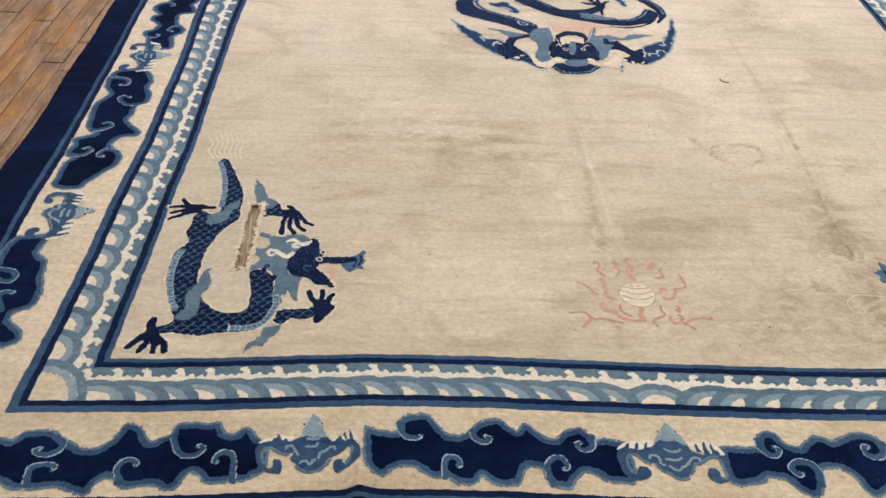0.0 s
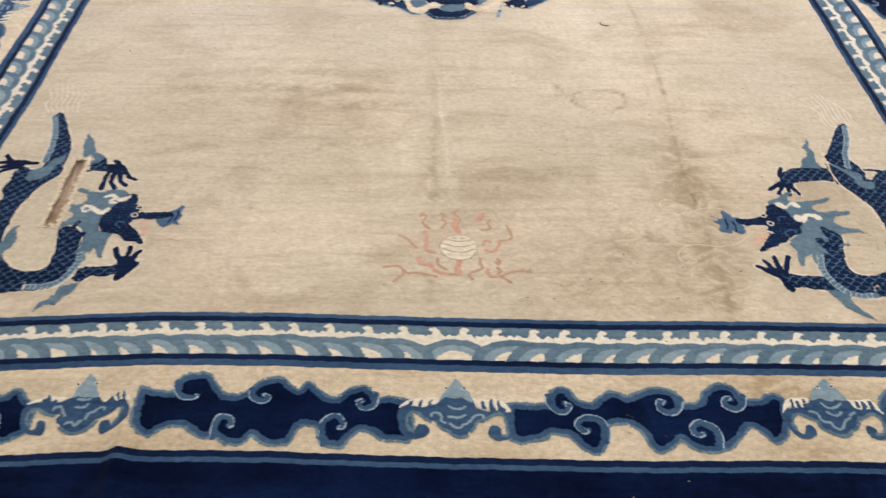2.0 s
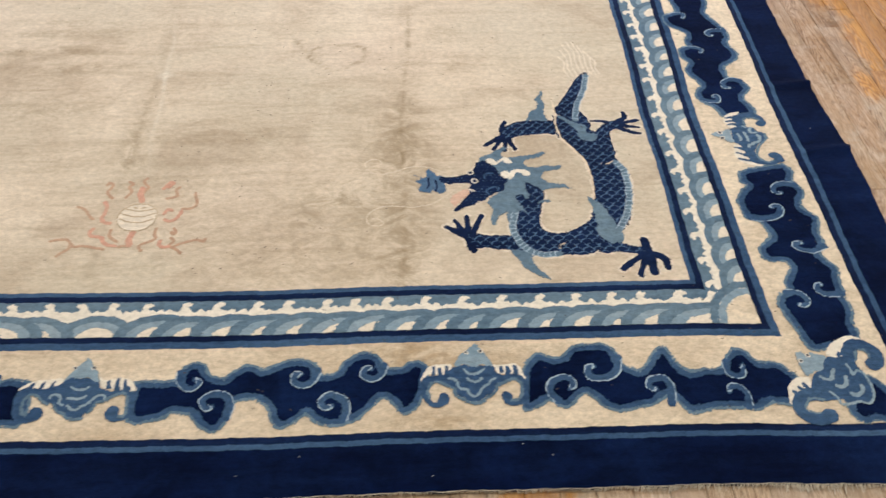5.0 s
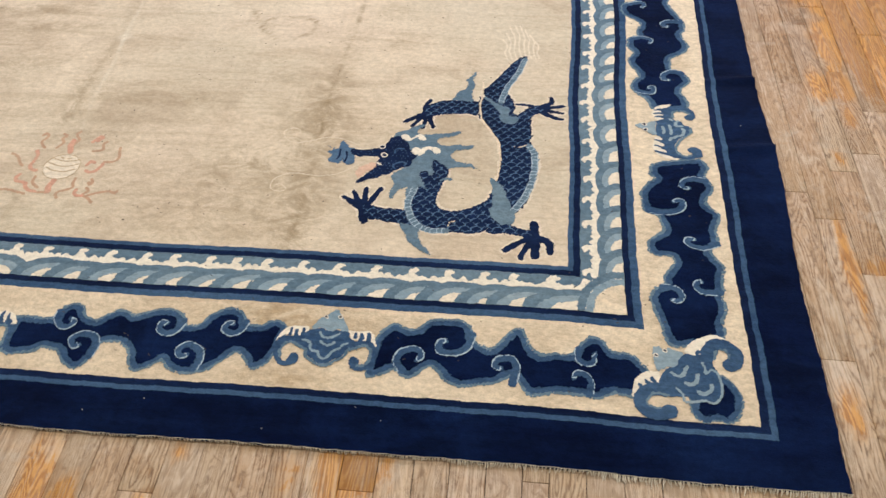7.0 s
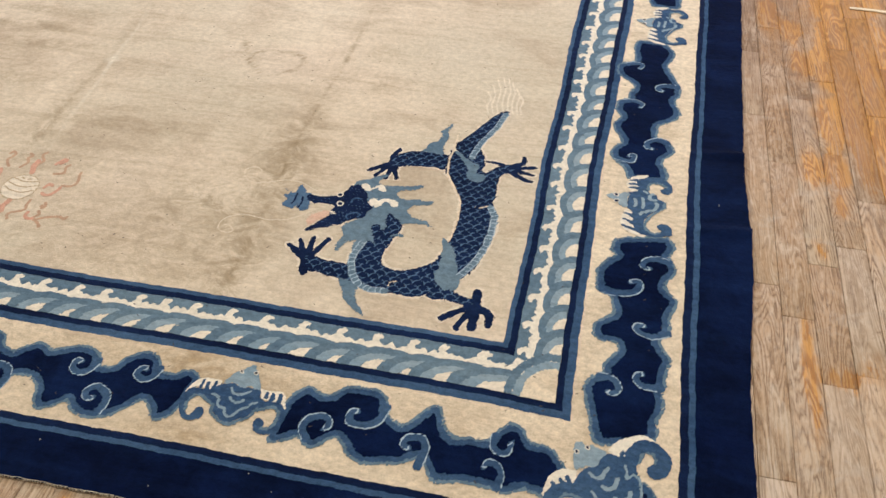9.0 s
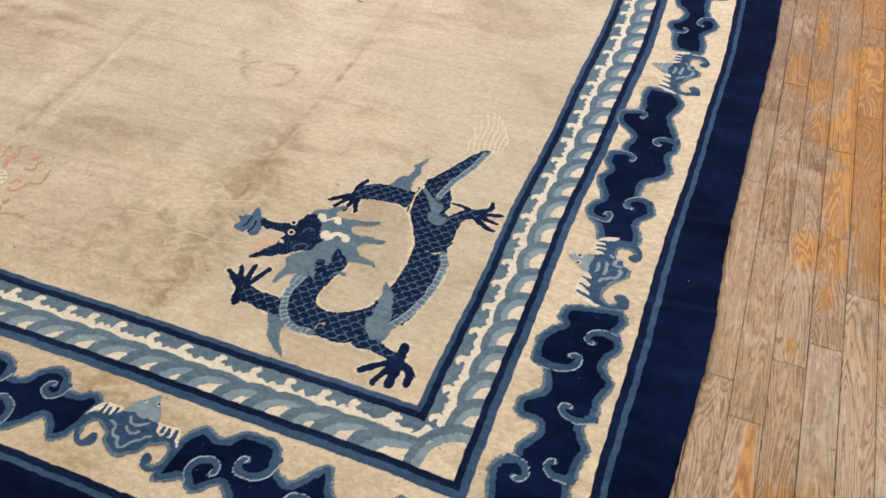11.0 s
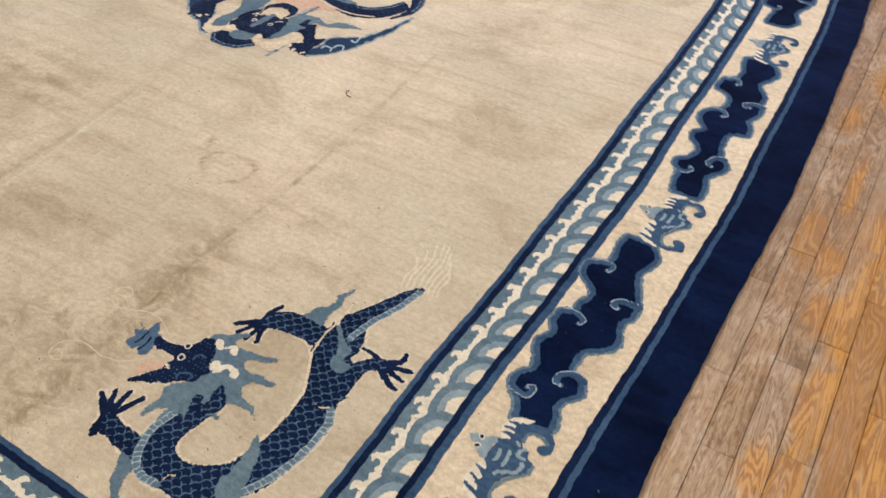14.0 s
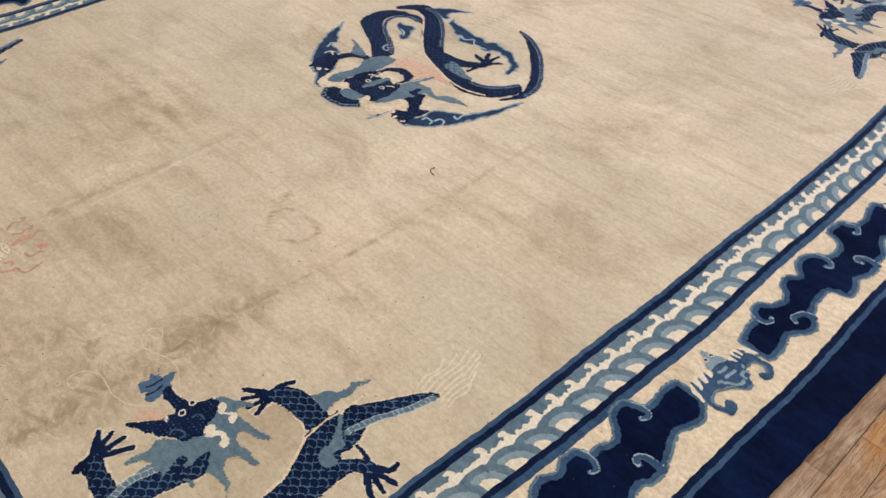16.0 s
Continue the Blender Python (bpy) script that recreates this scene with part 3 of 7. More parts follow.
def smooth_path(stations, sub=6):
    """Catmull-Rom through the stations, from millimetres to metres."""
    p = np.array(stations, float) / 1000
    if len(p) < 3:
        return p
    ends = np.concatenate([[2 * p[0] - p[1]], p, [2 * p[-1] - p[-2]]])
    k = np.linspace(0, 1, sub, endpoint=False)[:, None]
    out = []
    for a, b, c, d in zip(ends[:-3], ends[1:-2], ends[2:-1], ends[3:]):
        out.append(0.5 * (2 * b + (c - a) * k + (2 * a - 5 * b + 4 * c - d) * k ** 2 + (3 * b - a - 3 * c + d) * k ** 3))
    return np.concatenate([*out, p[-1:]])


def laid(name, shape, h, material, at, turn=0.0, flip=(1, 1), cut=True):
    """The mesh of a drawn shape laid on the rug at (u, v), turned and mirrored."""
    pts, faces = shape
    a = math.radians(turn)
    x, y = pts[:, 0] * flip[0], pts[:, 1] * flip[1]
    u, v = at[0] + math.cos(a) * x - math.sin(a) * y, at[1] + math.sin(a) * x + math.cos(a) * y
    if flip[0] * flip[1] < 0:
        faces = faces[:, ::-1]
    if cut and at[0] < -1 and at[1] < 2.1:
        faces = faces[~torn(u[faces].mean(1), v[faces].mean(1))]
    return mesh_of(name, rug_point(u, v, 0.0003 + 0.4 * h), faces, material)


def scale_net(canvas, body, size=0.029, line=0.0019):
    """The net of scale edges inside a body: rows of half rings, each row shifted by half a scale."""
    X, Y = canvas.X, canvas.Y
    row = size * 0.5
    j = np.floor(Y / row)
    off = np.where(j % 2 == 0, 0.0, size / 2)
    cx = np.round((X - off) / size) * size + off
    arcs = np.abs(np.hypot(X - cx, Y - j * row) - size * 0.5)
    return np.maximum(arcs - line, body + 0.004)


# ---- the room ----
def slab(name, x0, y0, z0, x1, y1, z1, material, label, category):
    bm = bmesh.new()
    bmesh.ops.create_cube(bm, size=1.0)
    for vert in bm.verts:
        vert.co = Vector(((x0 + x1) / 2 + vert.co.x * (x1 - x0), (y0 + y1) / 2 + vert.co.y * (y1 - y0), (z0 + z1) / 2 + vert.co.z * (z1 - z0)))
    return tagged(new(name, from_bmesh(name, bm, material)), label, category, kind="structure")


ROOM = (-4.6, -2.8, 4.6, 9.2)
slab("wall_south", ROOM[0] - 0.2, ROOM[1] - 0.2, -0.1, ROOM[2] + 0.2, ROOM[1], CEILING, PLASTER, "plain off-white painted plaster wall", "wall")
slab("wall_north", ROOM[0] - 0.2, ROOM[3], -0.1, ROOM[2] + 0.2, ROOM[3] + 0.2, CEILING, PLASTER, "plain off-white painted plaster wall", "wall")
slab("wall_west", ROOM[0] - 0.2, ROOM[1], -0.1, ROOM[0], ROOM[3], CEILING, PLASTER, "plain off-white painted plaster wall", "wall")
slab("wall_east", ROOM[2], ROOM[1], -0.1, ROOM[2] + 0.2, ROOM[3], CEILING, PLASTER, "plain off-white painted plaster wall", "wall")
slab("ceiling", ROOM[0] - 0.2, ROOM[1] - 0.2, CEILING, ROOM[2] + 0.2, ROOM[3] + 0.2, CEILING + 0.2, PLASTER, "plain off-white ceiling", "ceiling")
floor = slab("floor", ROOM[0], ROOM[1], -0.1, ROOM[2], ROOM[3], FLOOR_Z - 0.010, SUBFLOOR, "worn strip floor of greyed oak with patches of orange varnish", "floor")

# ---- the rug ----
# A strip torn out of one dragon, through which the boards show.
HOLE = [(-1.236, 2.262, 0.026), (-1.243, 2.031, 0.026), (-1.253, 1.790, 0.027)]


def torn(u, v):
    """True inside the tear."""
    d = np.full(np.shape(u), 1.0)
    for (au, av, ar), (bu, bv, br) in zip(HOLE[:-1], HOLE[1:]):
        k = np.clip(((u - au) * (bu - au) + (v - av) * (bv - av)) / ((bu - au) ** 2 + (bv - av) ** 2), 0, 1)
        d = np.minimum(d, np.hypot(u - au - k * (bu - au), v - av - k * (bv - av)) - ar - k * (br - ar))
    return (d + 0.0025 * np.sin(v * 190) * np.sin(v * 77) < 0) & (np.abs(v - HOLE[1][1]) < 0.168)


# Backing with thickness, on which the pile is knotted.
bm = bmesh.new()
FINE_U, FINE_V = steps(HOLE[1][0] - 0.09, HOLE[1][0] + 0.09, 0.003), steps(HOLE[1][1] - 0.2, HOLE[1][1] + 0.2, 0.006)
us = np.union1d(np.union1d(steps(-EDGE_U, EDGE_U, 0.03), FINE_U), steps(-0.95, -0.68, 0.005))
vs = np.union1d(np.union1d(steps(MID - EDGE_V, MID + EDGE_V, 0.03), FINE_V), steps(1.9, 2.45, 0.006))
U, V = np.meshgrid(us, vs)
tops = rug_point(U.ravel(), V.ravel(), -0.002)
low = rug_point(U.ravel(), V.ravel(), 0)
low[:, 2] = FLOOR_Z + 0.0006
n_top = len(tops)
idx = np.arange(n_top).reshape(len(vs), len(us))
quads = [np.stack([idx[:-1, :-1], idx[:-1, 1:], idx[1:, 1:], idx[1:, :-1]], -1).reshape(-1, 4)]
quads = [quads[0][~torn(U.ravel()[quads[0]].mean(1), V.ravel()[quads[0]].mean(1))]]
rim = np.concatenate([idx[0, :], idx[1:, -1], idx[-1, -2::-1], idx[-2:0:-1, 0]])
nxt = np.roll(rim, -1)
quads.append(np.stack([rim + n_top, nxt + n_top, nxt, rim], -1))
bm.free()
rug = new("rug", mesh_of("rug", np.concatenate([tops, low]), np.concatenate(quads), NAVY))
tagged(rug, "large worn cream and navy wool rug with dragons on floorboards", "rug")


def between(a, b, k):
    return (a[0] + (b[0] - a[0]) * k, a[1] + (b[1] - a[1]) * k)


F_, W_, C_, E_ = (FIELD_U, FIELD_V), (WAVE_U, WAVE_V), (CLOUD_U, CLOUD_V), (EDGE_U, EDGE_V)
W_IN, W_OUT = between(F_, W_, 0.175), between(F_, W_, 0.79)
part("guard_stripe", frame_mesh("guard_stripe", between(F_, W_, 0.075), F_, 0.0, BLUE, 1), rug, "mid-blue inner line")
part("guard_stripe", frame_mesh("guard_stripe", W_IN, between(F_, W_, 0.075), 0.0, INDIGO, 1), rug, "navy inner line")
wave_band = part("wave_band", frame_mesh("wave_band", W_OUT, W_IN, 0.0, STEEL, 4), rug, "steel-blue band of breaking waves")
part("guard_stripe", frame_mesh("guard_stripe", between(F_, W_, 0.885), W_OUT, 0.0, INDIGO, 1), rug, "navy line outside the waves")
part("guard_stripe", frame_mesh("guard_stripe", W_, between(F_, W_, 0.885), 0.0, BLUE, 1), rug, "mid-blue line outside the waves")
cloud_band = part("cloud_band", frame_mesh("cloud_band", C_, W_, 0.0, CREAM, 10), rug, "cream band of navy clouds")
part("guard_stripe", frame_mesh("guard_stripe", between(C_, E_, 0.12), C_, 0.0, INDIGO, 1), rug, "thin navy line")
part("guard_stripe", frame_mesh("guard_stripe", between(C_, E_, 0.212), between(C_, E_, 0.12), 0.0, BLUE, 1), rug, "thin mid-blue line")
outer_border = part("outer_border", frame_mesh("outer_border", E_, between(C_, E_, 0.212), 0.0, NAVY, 7), rug, "plain navy outer border")

BAND = np.empty(len(cloud_band.data.vertices) * 3, np.float32)
cloud_band.data.vertices.foreach_get("co", BAND)
BU, BV = BAND[0::3], BAND[1::3]
# An even darkening along the near side; the patches below add brown dirt.
band_dark = 0.14 * (BV < 1.45) + 0 * BU
for su, sv, ru, rv, amount in ((0.80, 1.28, 0.20, 0.07, 0.60), (1.00, 1.22, 0.14, 0.06, 0.40), (0.86, 1.09, 0.14, 0.03, 0.55), (0.10, 1.08, 0.10, 0.03, 0.35), (-0.75, 1.10, 0.18, 0.04, 0.45), (-1.30, 1.28, 0.20, 0.05, 0.30), (-0.30, 1.29, 0.12, 0.03, 0.30),
                               (1.80, 1.25, 0.05, 0.10, 0.30), (1.93, 2.42, 0.05, 0.05, 0.30), (1.80, 2.30, 0.04, 0.06, 0.25), (1.93, 1.80, 0.05, 0.10, 0.25), (-1.90, 1.20, 0.10, 0.15, 0.35), (-1.82, 2.45, 0.05, 0.12, 0.25)):
    band_dark = band_dark + amount * np.exp(-((BU - su) / ru) ** 2 - ((BV - sv) / rv) ** 2)
cloud_band.data.attributes.new("soil", "FLOAT", "POINT").data.foreach_set("value", np.clip(band_dark, 0, 1).astype(np.float32))

# The field, with its dirt: fold lines, smudges and a ring left by something wet.
fus, fvs = np.union1d(steps(-FIELD_U, FIELD_U, 0.014), FINE_U), np.union1d(steps(MID - FIELD_V, MID + FIELD_V, 0.014), FINE_V)
fus = np.union1d(fus, np.concatenate([steps(-0.095, 0.025, 0.0045), steps(0.745, 0.825, 0.0045)]))
fvs = np.union1d(fvs, steps(2.905, 2.945, 0.0045))
field = part("field", weave_grid("field", fus, fvs, 0.0, FIELD), rug, "soiled cream wool field")
FU, FV = (a.ravel() for a in np.meshgrid(fus, fvs))
soil = np.zeros(len(FU))


def waver(a, seed):
    return 0.5 + 0.25 * np.sin(2.9 * a + seed) + 0.25 * np.sin(7.7 * a + 2.1 * seed)


crease = 0.785 + 0.010 * np.sin(5 * FV)
soil += (0.14 + 0.26 * np.exp(-((FV - 2.68) / 0.20) ** 2) + 0.34 * np.exp(-((FV - 3.26) / 0.30) ** 2)) * (0.35 + waver(FV, 0.4)) * np.exp(-((FU - crease) / 0.010) ** 2)
soil += 0.16 * waver(FV, 1.4) * np.exp(-((FU - 0.785) / 0.07) ** 2)
soil += 0.18 * waver(FV, 2.2) * np.exp(-((FU + 0.06) / 0.05) ** 2)
soil += 0.26 * waver(FV, 1.1) * np.exp(-((FU + 0.065 - 0.008 * np.sin(6 * FV)) / 0.014) ** 2)
soil += 0.16 * waver(FV, 3.1) * np.exp(-((FU - 1.18) / 0.05) ** 2)
soil += 0.14 * waver(FV, 5.1) * np.exp(-((FU + 0.95) / 0.06) ** 2)
for su, sv, ru, rv, amount in ((0.73, 2.12, 0.15, 0.11, 0.07), (0.79, 2.22, 0.09, 0.14, 0.06), (0.78, 2.00, 0.11, 0.12, 0.10), (0.62, 2.275, 0.06, 0.04, 0.20), (0.80, 2.497, 0.04, 0.03, 0.26), (-0.33, 2.274, 0.16, 0.030, 0.22), (-0.37, 2.48, 0.16, 0.028, 0.24), (-0.20, 2.53, 0.10, 0.02, 0.20),
                               (0.76, 2.06, 0.10, 0.18, 0.08), (0.80, 1.66, 0.08, 0.24, 0.16), (0.62, 1.84, 0.16, 0.07, 0.25), (-0.45, 2.60, 0.30, 0.05, 0.14), (-0.02, 2.02, 0.30, 0.04, 0.12), (0.14, 2.12, 0.30, 0.03, 0.12), (0.77, 2.20, 0.10, 0.26, 0.09), (0.75, 1.95, 0.50, 0.42, 0.12), (0.50, 1.62, 0.40, 0.18, 0.20), (0.74, 1.85, 0.16, 0.40, 0.12), (0.45, 1.75, 0.30, 0.25, 0.12), (1.15, 2.05, 0.25, 0.20, 0.12), (-0.62, 2.30, 0.30, 0.08, 0.14), (0.96, 2.50, 0.05, 0.035, 0.55),
                               (0.89, 3.84, 0.06, 0.05, 0.5), (0.74, 1.53, 0.12, 0.10, 0.12), (0.17, 2.17, 0.30, 0.06, 0.16), (-0.40, 2.29, 0.26, 0.08, 0.16),
                               (0.92, 2.70, 0.06, 0.05, 0.35), (0.00, 2.06, 0.40, 0.08, 0.14), (-0.2, 4.9, 0.5, 0.3, 0.2), (1.2, 3.1, 0.3, 0.5, 0.12)):
    soil += amount * np.exp(-((FU - su) / ru) ** 2 - ((FV - sv) / rv) ** 2)
# a broad grey stain with a straight far edge
reach_v = np.clip((2.825 + 0.012 * np.sin(9 * FU) - FV) / 0.03, 0, 1) * np.clip((FV - 2.343) / 0.22, 0, 1) ** 0.7
soil += 0.40 * (0.65 + 0.35 * np.sin(61 * FV + 1.5 * np.sin(3 * FU))) * reach_v * np.clip((FU - -1.184) / 0.25, 0, 1) * np.clip((-0.132 - FU) / 0.22, 0, 1)
ring = np.abs(np.hypot((FU - 0.545) / 1.0, (FV - 2.565) / 0.72) - 0.098 - 0.010 * np.sin(3 * np.arctan2(FV - 2.565, FU - 0.545)))
around = np.arctan2(FV - 2.565, FU - 0.545)
soil += 1.3 * (0.45 + 0.55 * np.exp(-((around - 1.3) / 1.1) ** 2)) * np.exp(-(ring / 0.008) ** 2)
stroke = np.abs((FU - 0.391) + 0.52 * (FV - 2.668)) / 0.009
soil += 0.85 * np.exp(-stroke ** 2) * np.clip((FV - 2.53) / 0.03, 0, 1) * np.clip((2.685 - FV) / 0.02, 0, 1)
ridge = -0.030 - 0.075 * (FV - 2.4) + 0.004 * np.sin(17 * FV)
pale = (0.06 + 0.32 * np.exp(-((FV - 2.4) / 0.45) ** 4)) * (0.4 + waver(FV, 0.9)) * np.exp(-((FU - ridge) / 0.007) ** 2)
pale += 0.20 * np.exp(-((FV - 2.925 - 0.004 * np.sin(9 * FU)) / 0.008) ** 2) * np.clip((FU + 0.1) / 0.1, 0, 1) * np.clip((0.85 - FU) / 0.1, 0, 1)
for su, sv, r, amount in ((-0.043, 2.473, 0.022, 0.8), (-0.9, 2.9, 0.25, 0.35), (0.45, 3.3, 0.5, 0.12), (1.2, 2.75, 0.2, 0.25), (-1.1, 3.4, 0.35, 0.25)):
    pale += amount * np.exp(-((FU - su) ** 2 + (FV - sv) ** 2) / r ** 2)
for label, values in (("soil", soil), ("pale", pale)):
    field.data.attributes.new(label, "FLOAT", "POINT").data.foreach_set("value", np.clip(values, 0, 1).astype(np.float32))

# Breaking waves: rows of ringed arcs with a line of foam above them.
WAVE_H = 0.118


def wave_side(half, height, at, turn, seed, spread):
    """One side of the wave band: s runs along the side, w from its outer edge inwards."""
    rng = random.Random(seed)
    k = height / WAVE_H
    spots, s = [0.0], 0.0
    while s < half - 0.17:
        s += rng.uniform(0.084, 0.104) if s else (0.165 if spread > 1.3 else 0.13)
        spots.append(s)
    spots = sorted([-q for q in spots[1:]] + spots)
    c = Canvas(-half, 0.0, half, height, 0.0042)
    arcs = c.blank()
    F = {"crest": c.blank() * 0 + 1, "ring": c.blank() * 0 + 1, "edge": c.blank() * 0 + 1}
    for q in sorted(spots, key=abs):
        wide = 1.3 if q == 0 else spread
        win = c.window((q - 0.1 * wide, 0), (q + 0.1 * wide, height), 0.02)
        d = np.hypot((c.X[win] - q) / wide, (c.Y[win] + 0.004) / k * 1.04)
        r = rng.uniform(-0.003, 0.003)
        for key, r0, r1 in (("crest", 0.0, 0.036), ("ring", 0.036, 0.056), ("edge", 0.056, 0.0775)):
            mine = np.maximum(d - r1 - r, r0 + (r if r0 else 0) - d)
            F[key][win] = np.minimum(np.maximum(F[key][win], 0.0775 + r - d), mine)
        arcs[win] = np.minimum(arcs[win], d - 0.0775 - r)
    top = 0.081 + 0.004 * np.sin(c.X * 61 + seed)
    s = -half
    while s < half:
        s += rng.uniform(0.018, 0.032)
        top = np.maximum(top, 0.078 + rng.uniform(0.008, 0.014) - ((c.X - s) / 0.012) ** 2 * 0.012)
    crestline = c.Y / k - top
    s = -half + 0.03
    while s < half - 0.03:
        lean = 3 if s < 0 else -3
        c.brush(crestline, (s * 1000, 82 * k, 12), (s * 1000 + lean, 95 * k, 8), (s * 1000 - lean, 104 * k, 9), (s * 1000 - 5 * lean, 105 * k, 4))
        s += rng.uniform(0.075, 0.105)
    foam = np.maximum(crestline, -arcs)
    mitre = np.abs(c.X) + c.Y - half
    for name, G, mat, h, label in (("wave_foam", foam, WHITE, 0.0010, "cream foam"), ("wave_crest", F["crest"], PEARLY, 0.0014, "cream heart of the waves"),
                                   ("wave_ring", F["ring"], SKY, 0.0012, "pale blue rings"), ("wave_edge", F["edge"], STEEL, 0.0011, "steel-blue rings")):
        for piece in pieces(c.shape(np.maximum(G, mitre), 0.0012)):
            part(name, laid(name, piece, h, mat, at, turn), wave_band, label)


HF, HS = W_OUT[1] - W_IN[1], W_OUT[0] - W_IN[0]
wave_side(W_OUT[0], HF, (0, MID - W_OUT[1]), 0, 1, 1.5)
wave_side(W_OUT[1], HS, (W_OUT[0], MID), 90, 2, 1.12)
wave_side(W_OUT[0], HF, (0, MID + W_OUT[1]), 180, 3, 1.5)
wave_side(W_OUT[1], HS, (-W_OUT[0], MID), -90, 4, 1.12)
c = Canvas(0, 0, 0.16, 0.16, 0.004)
d = np.hypot(c.X, c.Y)
for sx in (-1, 1):
    for sy in (-1, 1):
        at = (sx * W_OUT[0], MID + sy * W_OUT[1])
        for name, r0, r1, mat, h in (("corner_wave", -1, 0.096, CREAM, 0.0024), ("corner_ring", 0.096, 0.118, SKY, 0.0022), ("corner_edge", 0.118, 0.142, STEEL, 0.0020)):
            part(name, laid(name, c.shape(np.maximum(d - r1, r0 - d)), h, mat, at, 0, (-sx, -sy)), wave_band)


# ---- clouds of the border ----
def cloud_design(upper, lower, curls, box):
    c = Canvas(*box, 0.0042)
    F = c.ruffle(c.outline(list(upper) + list(lower)), 0.0018, 0.014)
    hook, thread = c.blank(), c.blank()
    for curl in curls:
        c.brush(hook, *curl)
        p = smooth_path(curl)
        side = np.stack([np.gradient(p[:, 1]), -np.gradient(p[:, 0])], -1)
        side /= np.linalg.norm(side, axis=1)[:, None] + 1e-9
        middle = p[:, :2].mean(0)
        sign = 1 if ((p[:, :2] - middle) * side).sum() > 0 else -1
        rim = np.concatenate([p[:, :2] + sign * side * p[:, 2:3] * 0.95, p[-1:, :2], p[-3:-2, :2] - sign * side[-3:-2] * p[-3:-2, 2:3]])
        for a, b in zip(rim[:-1], rim[1:]):
            c.segment(thread, np.array([*a, 0.0019]), np.array([*b, 0.0019]))
    return [("cloud_motif", c.shape(F, 0.0010), BLUE, 0.0012, "navy cloud with a mid-blue edge and curls", False), ("cloud_heart", c.shape(F + 0.0165, 0.0012), NAVY, 0.0018, "navy heart of the cloud", True),
            ("cloud_halo", c.shape(np.abs(F - 0.0014) - 0.0038, 0.0016), STEEL, 0.0021, "soft steel-blue rim", False), ("curl", c.shape(hook, 0.001), BLUE, 0.0024, "mid-blue curl", True),
            ("curl_thread", c.shape(thread, 0.0003), FOAM, 0.0030, "pale blue curl line", True)]


def lay(design, at, turn=0, flip=(1, 1), size=(1.0, 1.0)):
    """Lays a motif on the rug: its first shape is the part, the others are its own pieces."""
    root = None
    for name, shape, mat, h, label, split in design:
        for pts, faces in pieces(shape) if split else [shape]:
            data = laid(name, (pts * np.array(size), faces), h, mat, at, turn, flip)
            if not len(data.polygons):
                continue
            ob = part(name, data, root or rug, label)
            if name == "head_speck":
                tagged(ob, label, kind="stuff")
            root = root or ob


CLOUD = cloud_design([(131, 30), (227, 30), (237, 54), (251, 72), (276, 81), (299, 72), (310, 48), (347, 35), (371, 54), (398, 71), (426, 65), (441, 55), (476, 72), (516, 82), (555, 76), (575, 55), (583, 36), (623, 40), (641, 69), (670, 90), (705, 94), (730, 76), (740, 49), (782, 47), (806, 65), (834, 61), (848, 42)],
    [(831, -44), (803, -75), (781, -74), (762, -44), (736, -35), (709, -62), (684, -84), (655, -97), (621, -102), (581, -91), (558, -69), (534, -87), (506, -102), (486, -94), (471, -63), (456, -39), (429, -24), (387, -27), (375, -50), (369, -80), (355, -104), (331, -104), (304, -87), (284, -62), (236, -56), (210, -72), (137, -75)],
    [((237, 54, 9), (239, 31, 9), (257, 11, 8), (277, 10, 8), (288, 26, 7), (276, 33, 7)),
     ((579, 48, 10), (568, 22, 9), (545, 8, 9), (522, 19, 8), (522, 39, 8), (537, 40, 7)),
     ((741, 56, 10), (732, 29, 9), (710, 19, 9), (689, 33, 8), (698, 50, 8), (709, 48, 7)),
     ((369, -73, 11), (373, -38, 10), (357, -14, 10), (325, -8, 9), (304, -26, 8), (315, -45, 8), (329, -41, 7)),
     ((645, -88, 11), (653, -53, 10), (636, -29, 10), (609, -21, 9), (591, -38, 8), (599, -55, 8), (617, -51, 7))], (0.111, -0.124, 0.868, 0.114))
CORNER_CLOUD = cloud_design([(130, 32), (152, 64), (175, 80), (209, 66), (238, 73), (255, 95), (284, 102), (321, 104), (349, 100), (366, 79), (375, 48), (394, 35), (419, 22), (439, 38), (459, 66), (485, 93), (502, 81), (515, 44), (537, 17), (567, 25), (599, 24), (621, 57), (652, 81), (684, 76), (706, 45), (755, 44), (783, 21), (802, -7)],
    [(780, -71), (713, -67), (666, -88), (614, -83), (559, -84), (523, -95), (502, -72), (481, -43), (442, -68), (400, -76), (351, -85), (319, -73), (296, -48), (271, -36), (225, -70), (188, -49), (158, -68), (137, -77), (121, -62)],
    [((371, 65, 11), (361, 24, 10), (326, 6, 9), (295, 10, 9), (293, 35, 8), (307, 39, 7)),
     ((615, 44, 10), (613, 16, 9), (631, 4, 8), (655, 11, 8), (659, 35, 7)),
     ((207, -54, 10), (190, -26, 9), (201, 2, 9), (236, 11, 8), (250, -9, 8), (240, -21, 7)),
     ((479, -69, 11), (488, -33, 10), (477, -1, 9), (445, -3, 9), (435, -21, 8), (450, -31, 7)),
     ((644, -81, 10), (650, -52, 9), (638, -30, 8), (611, -27, 8), (604, -40, 7))], (0.101, -0.115, 0.822, 0.124))
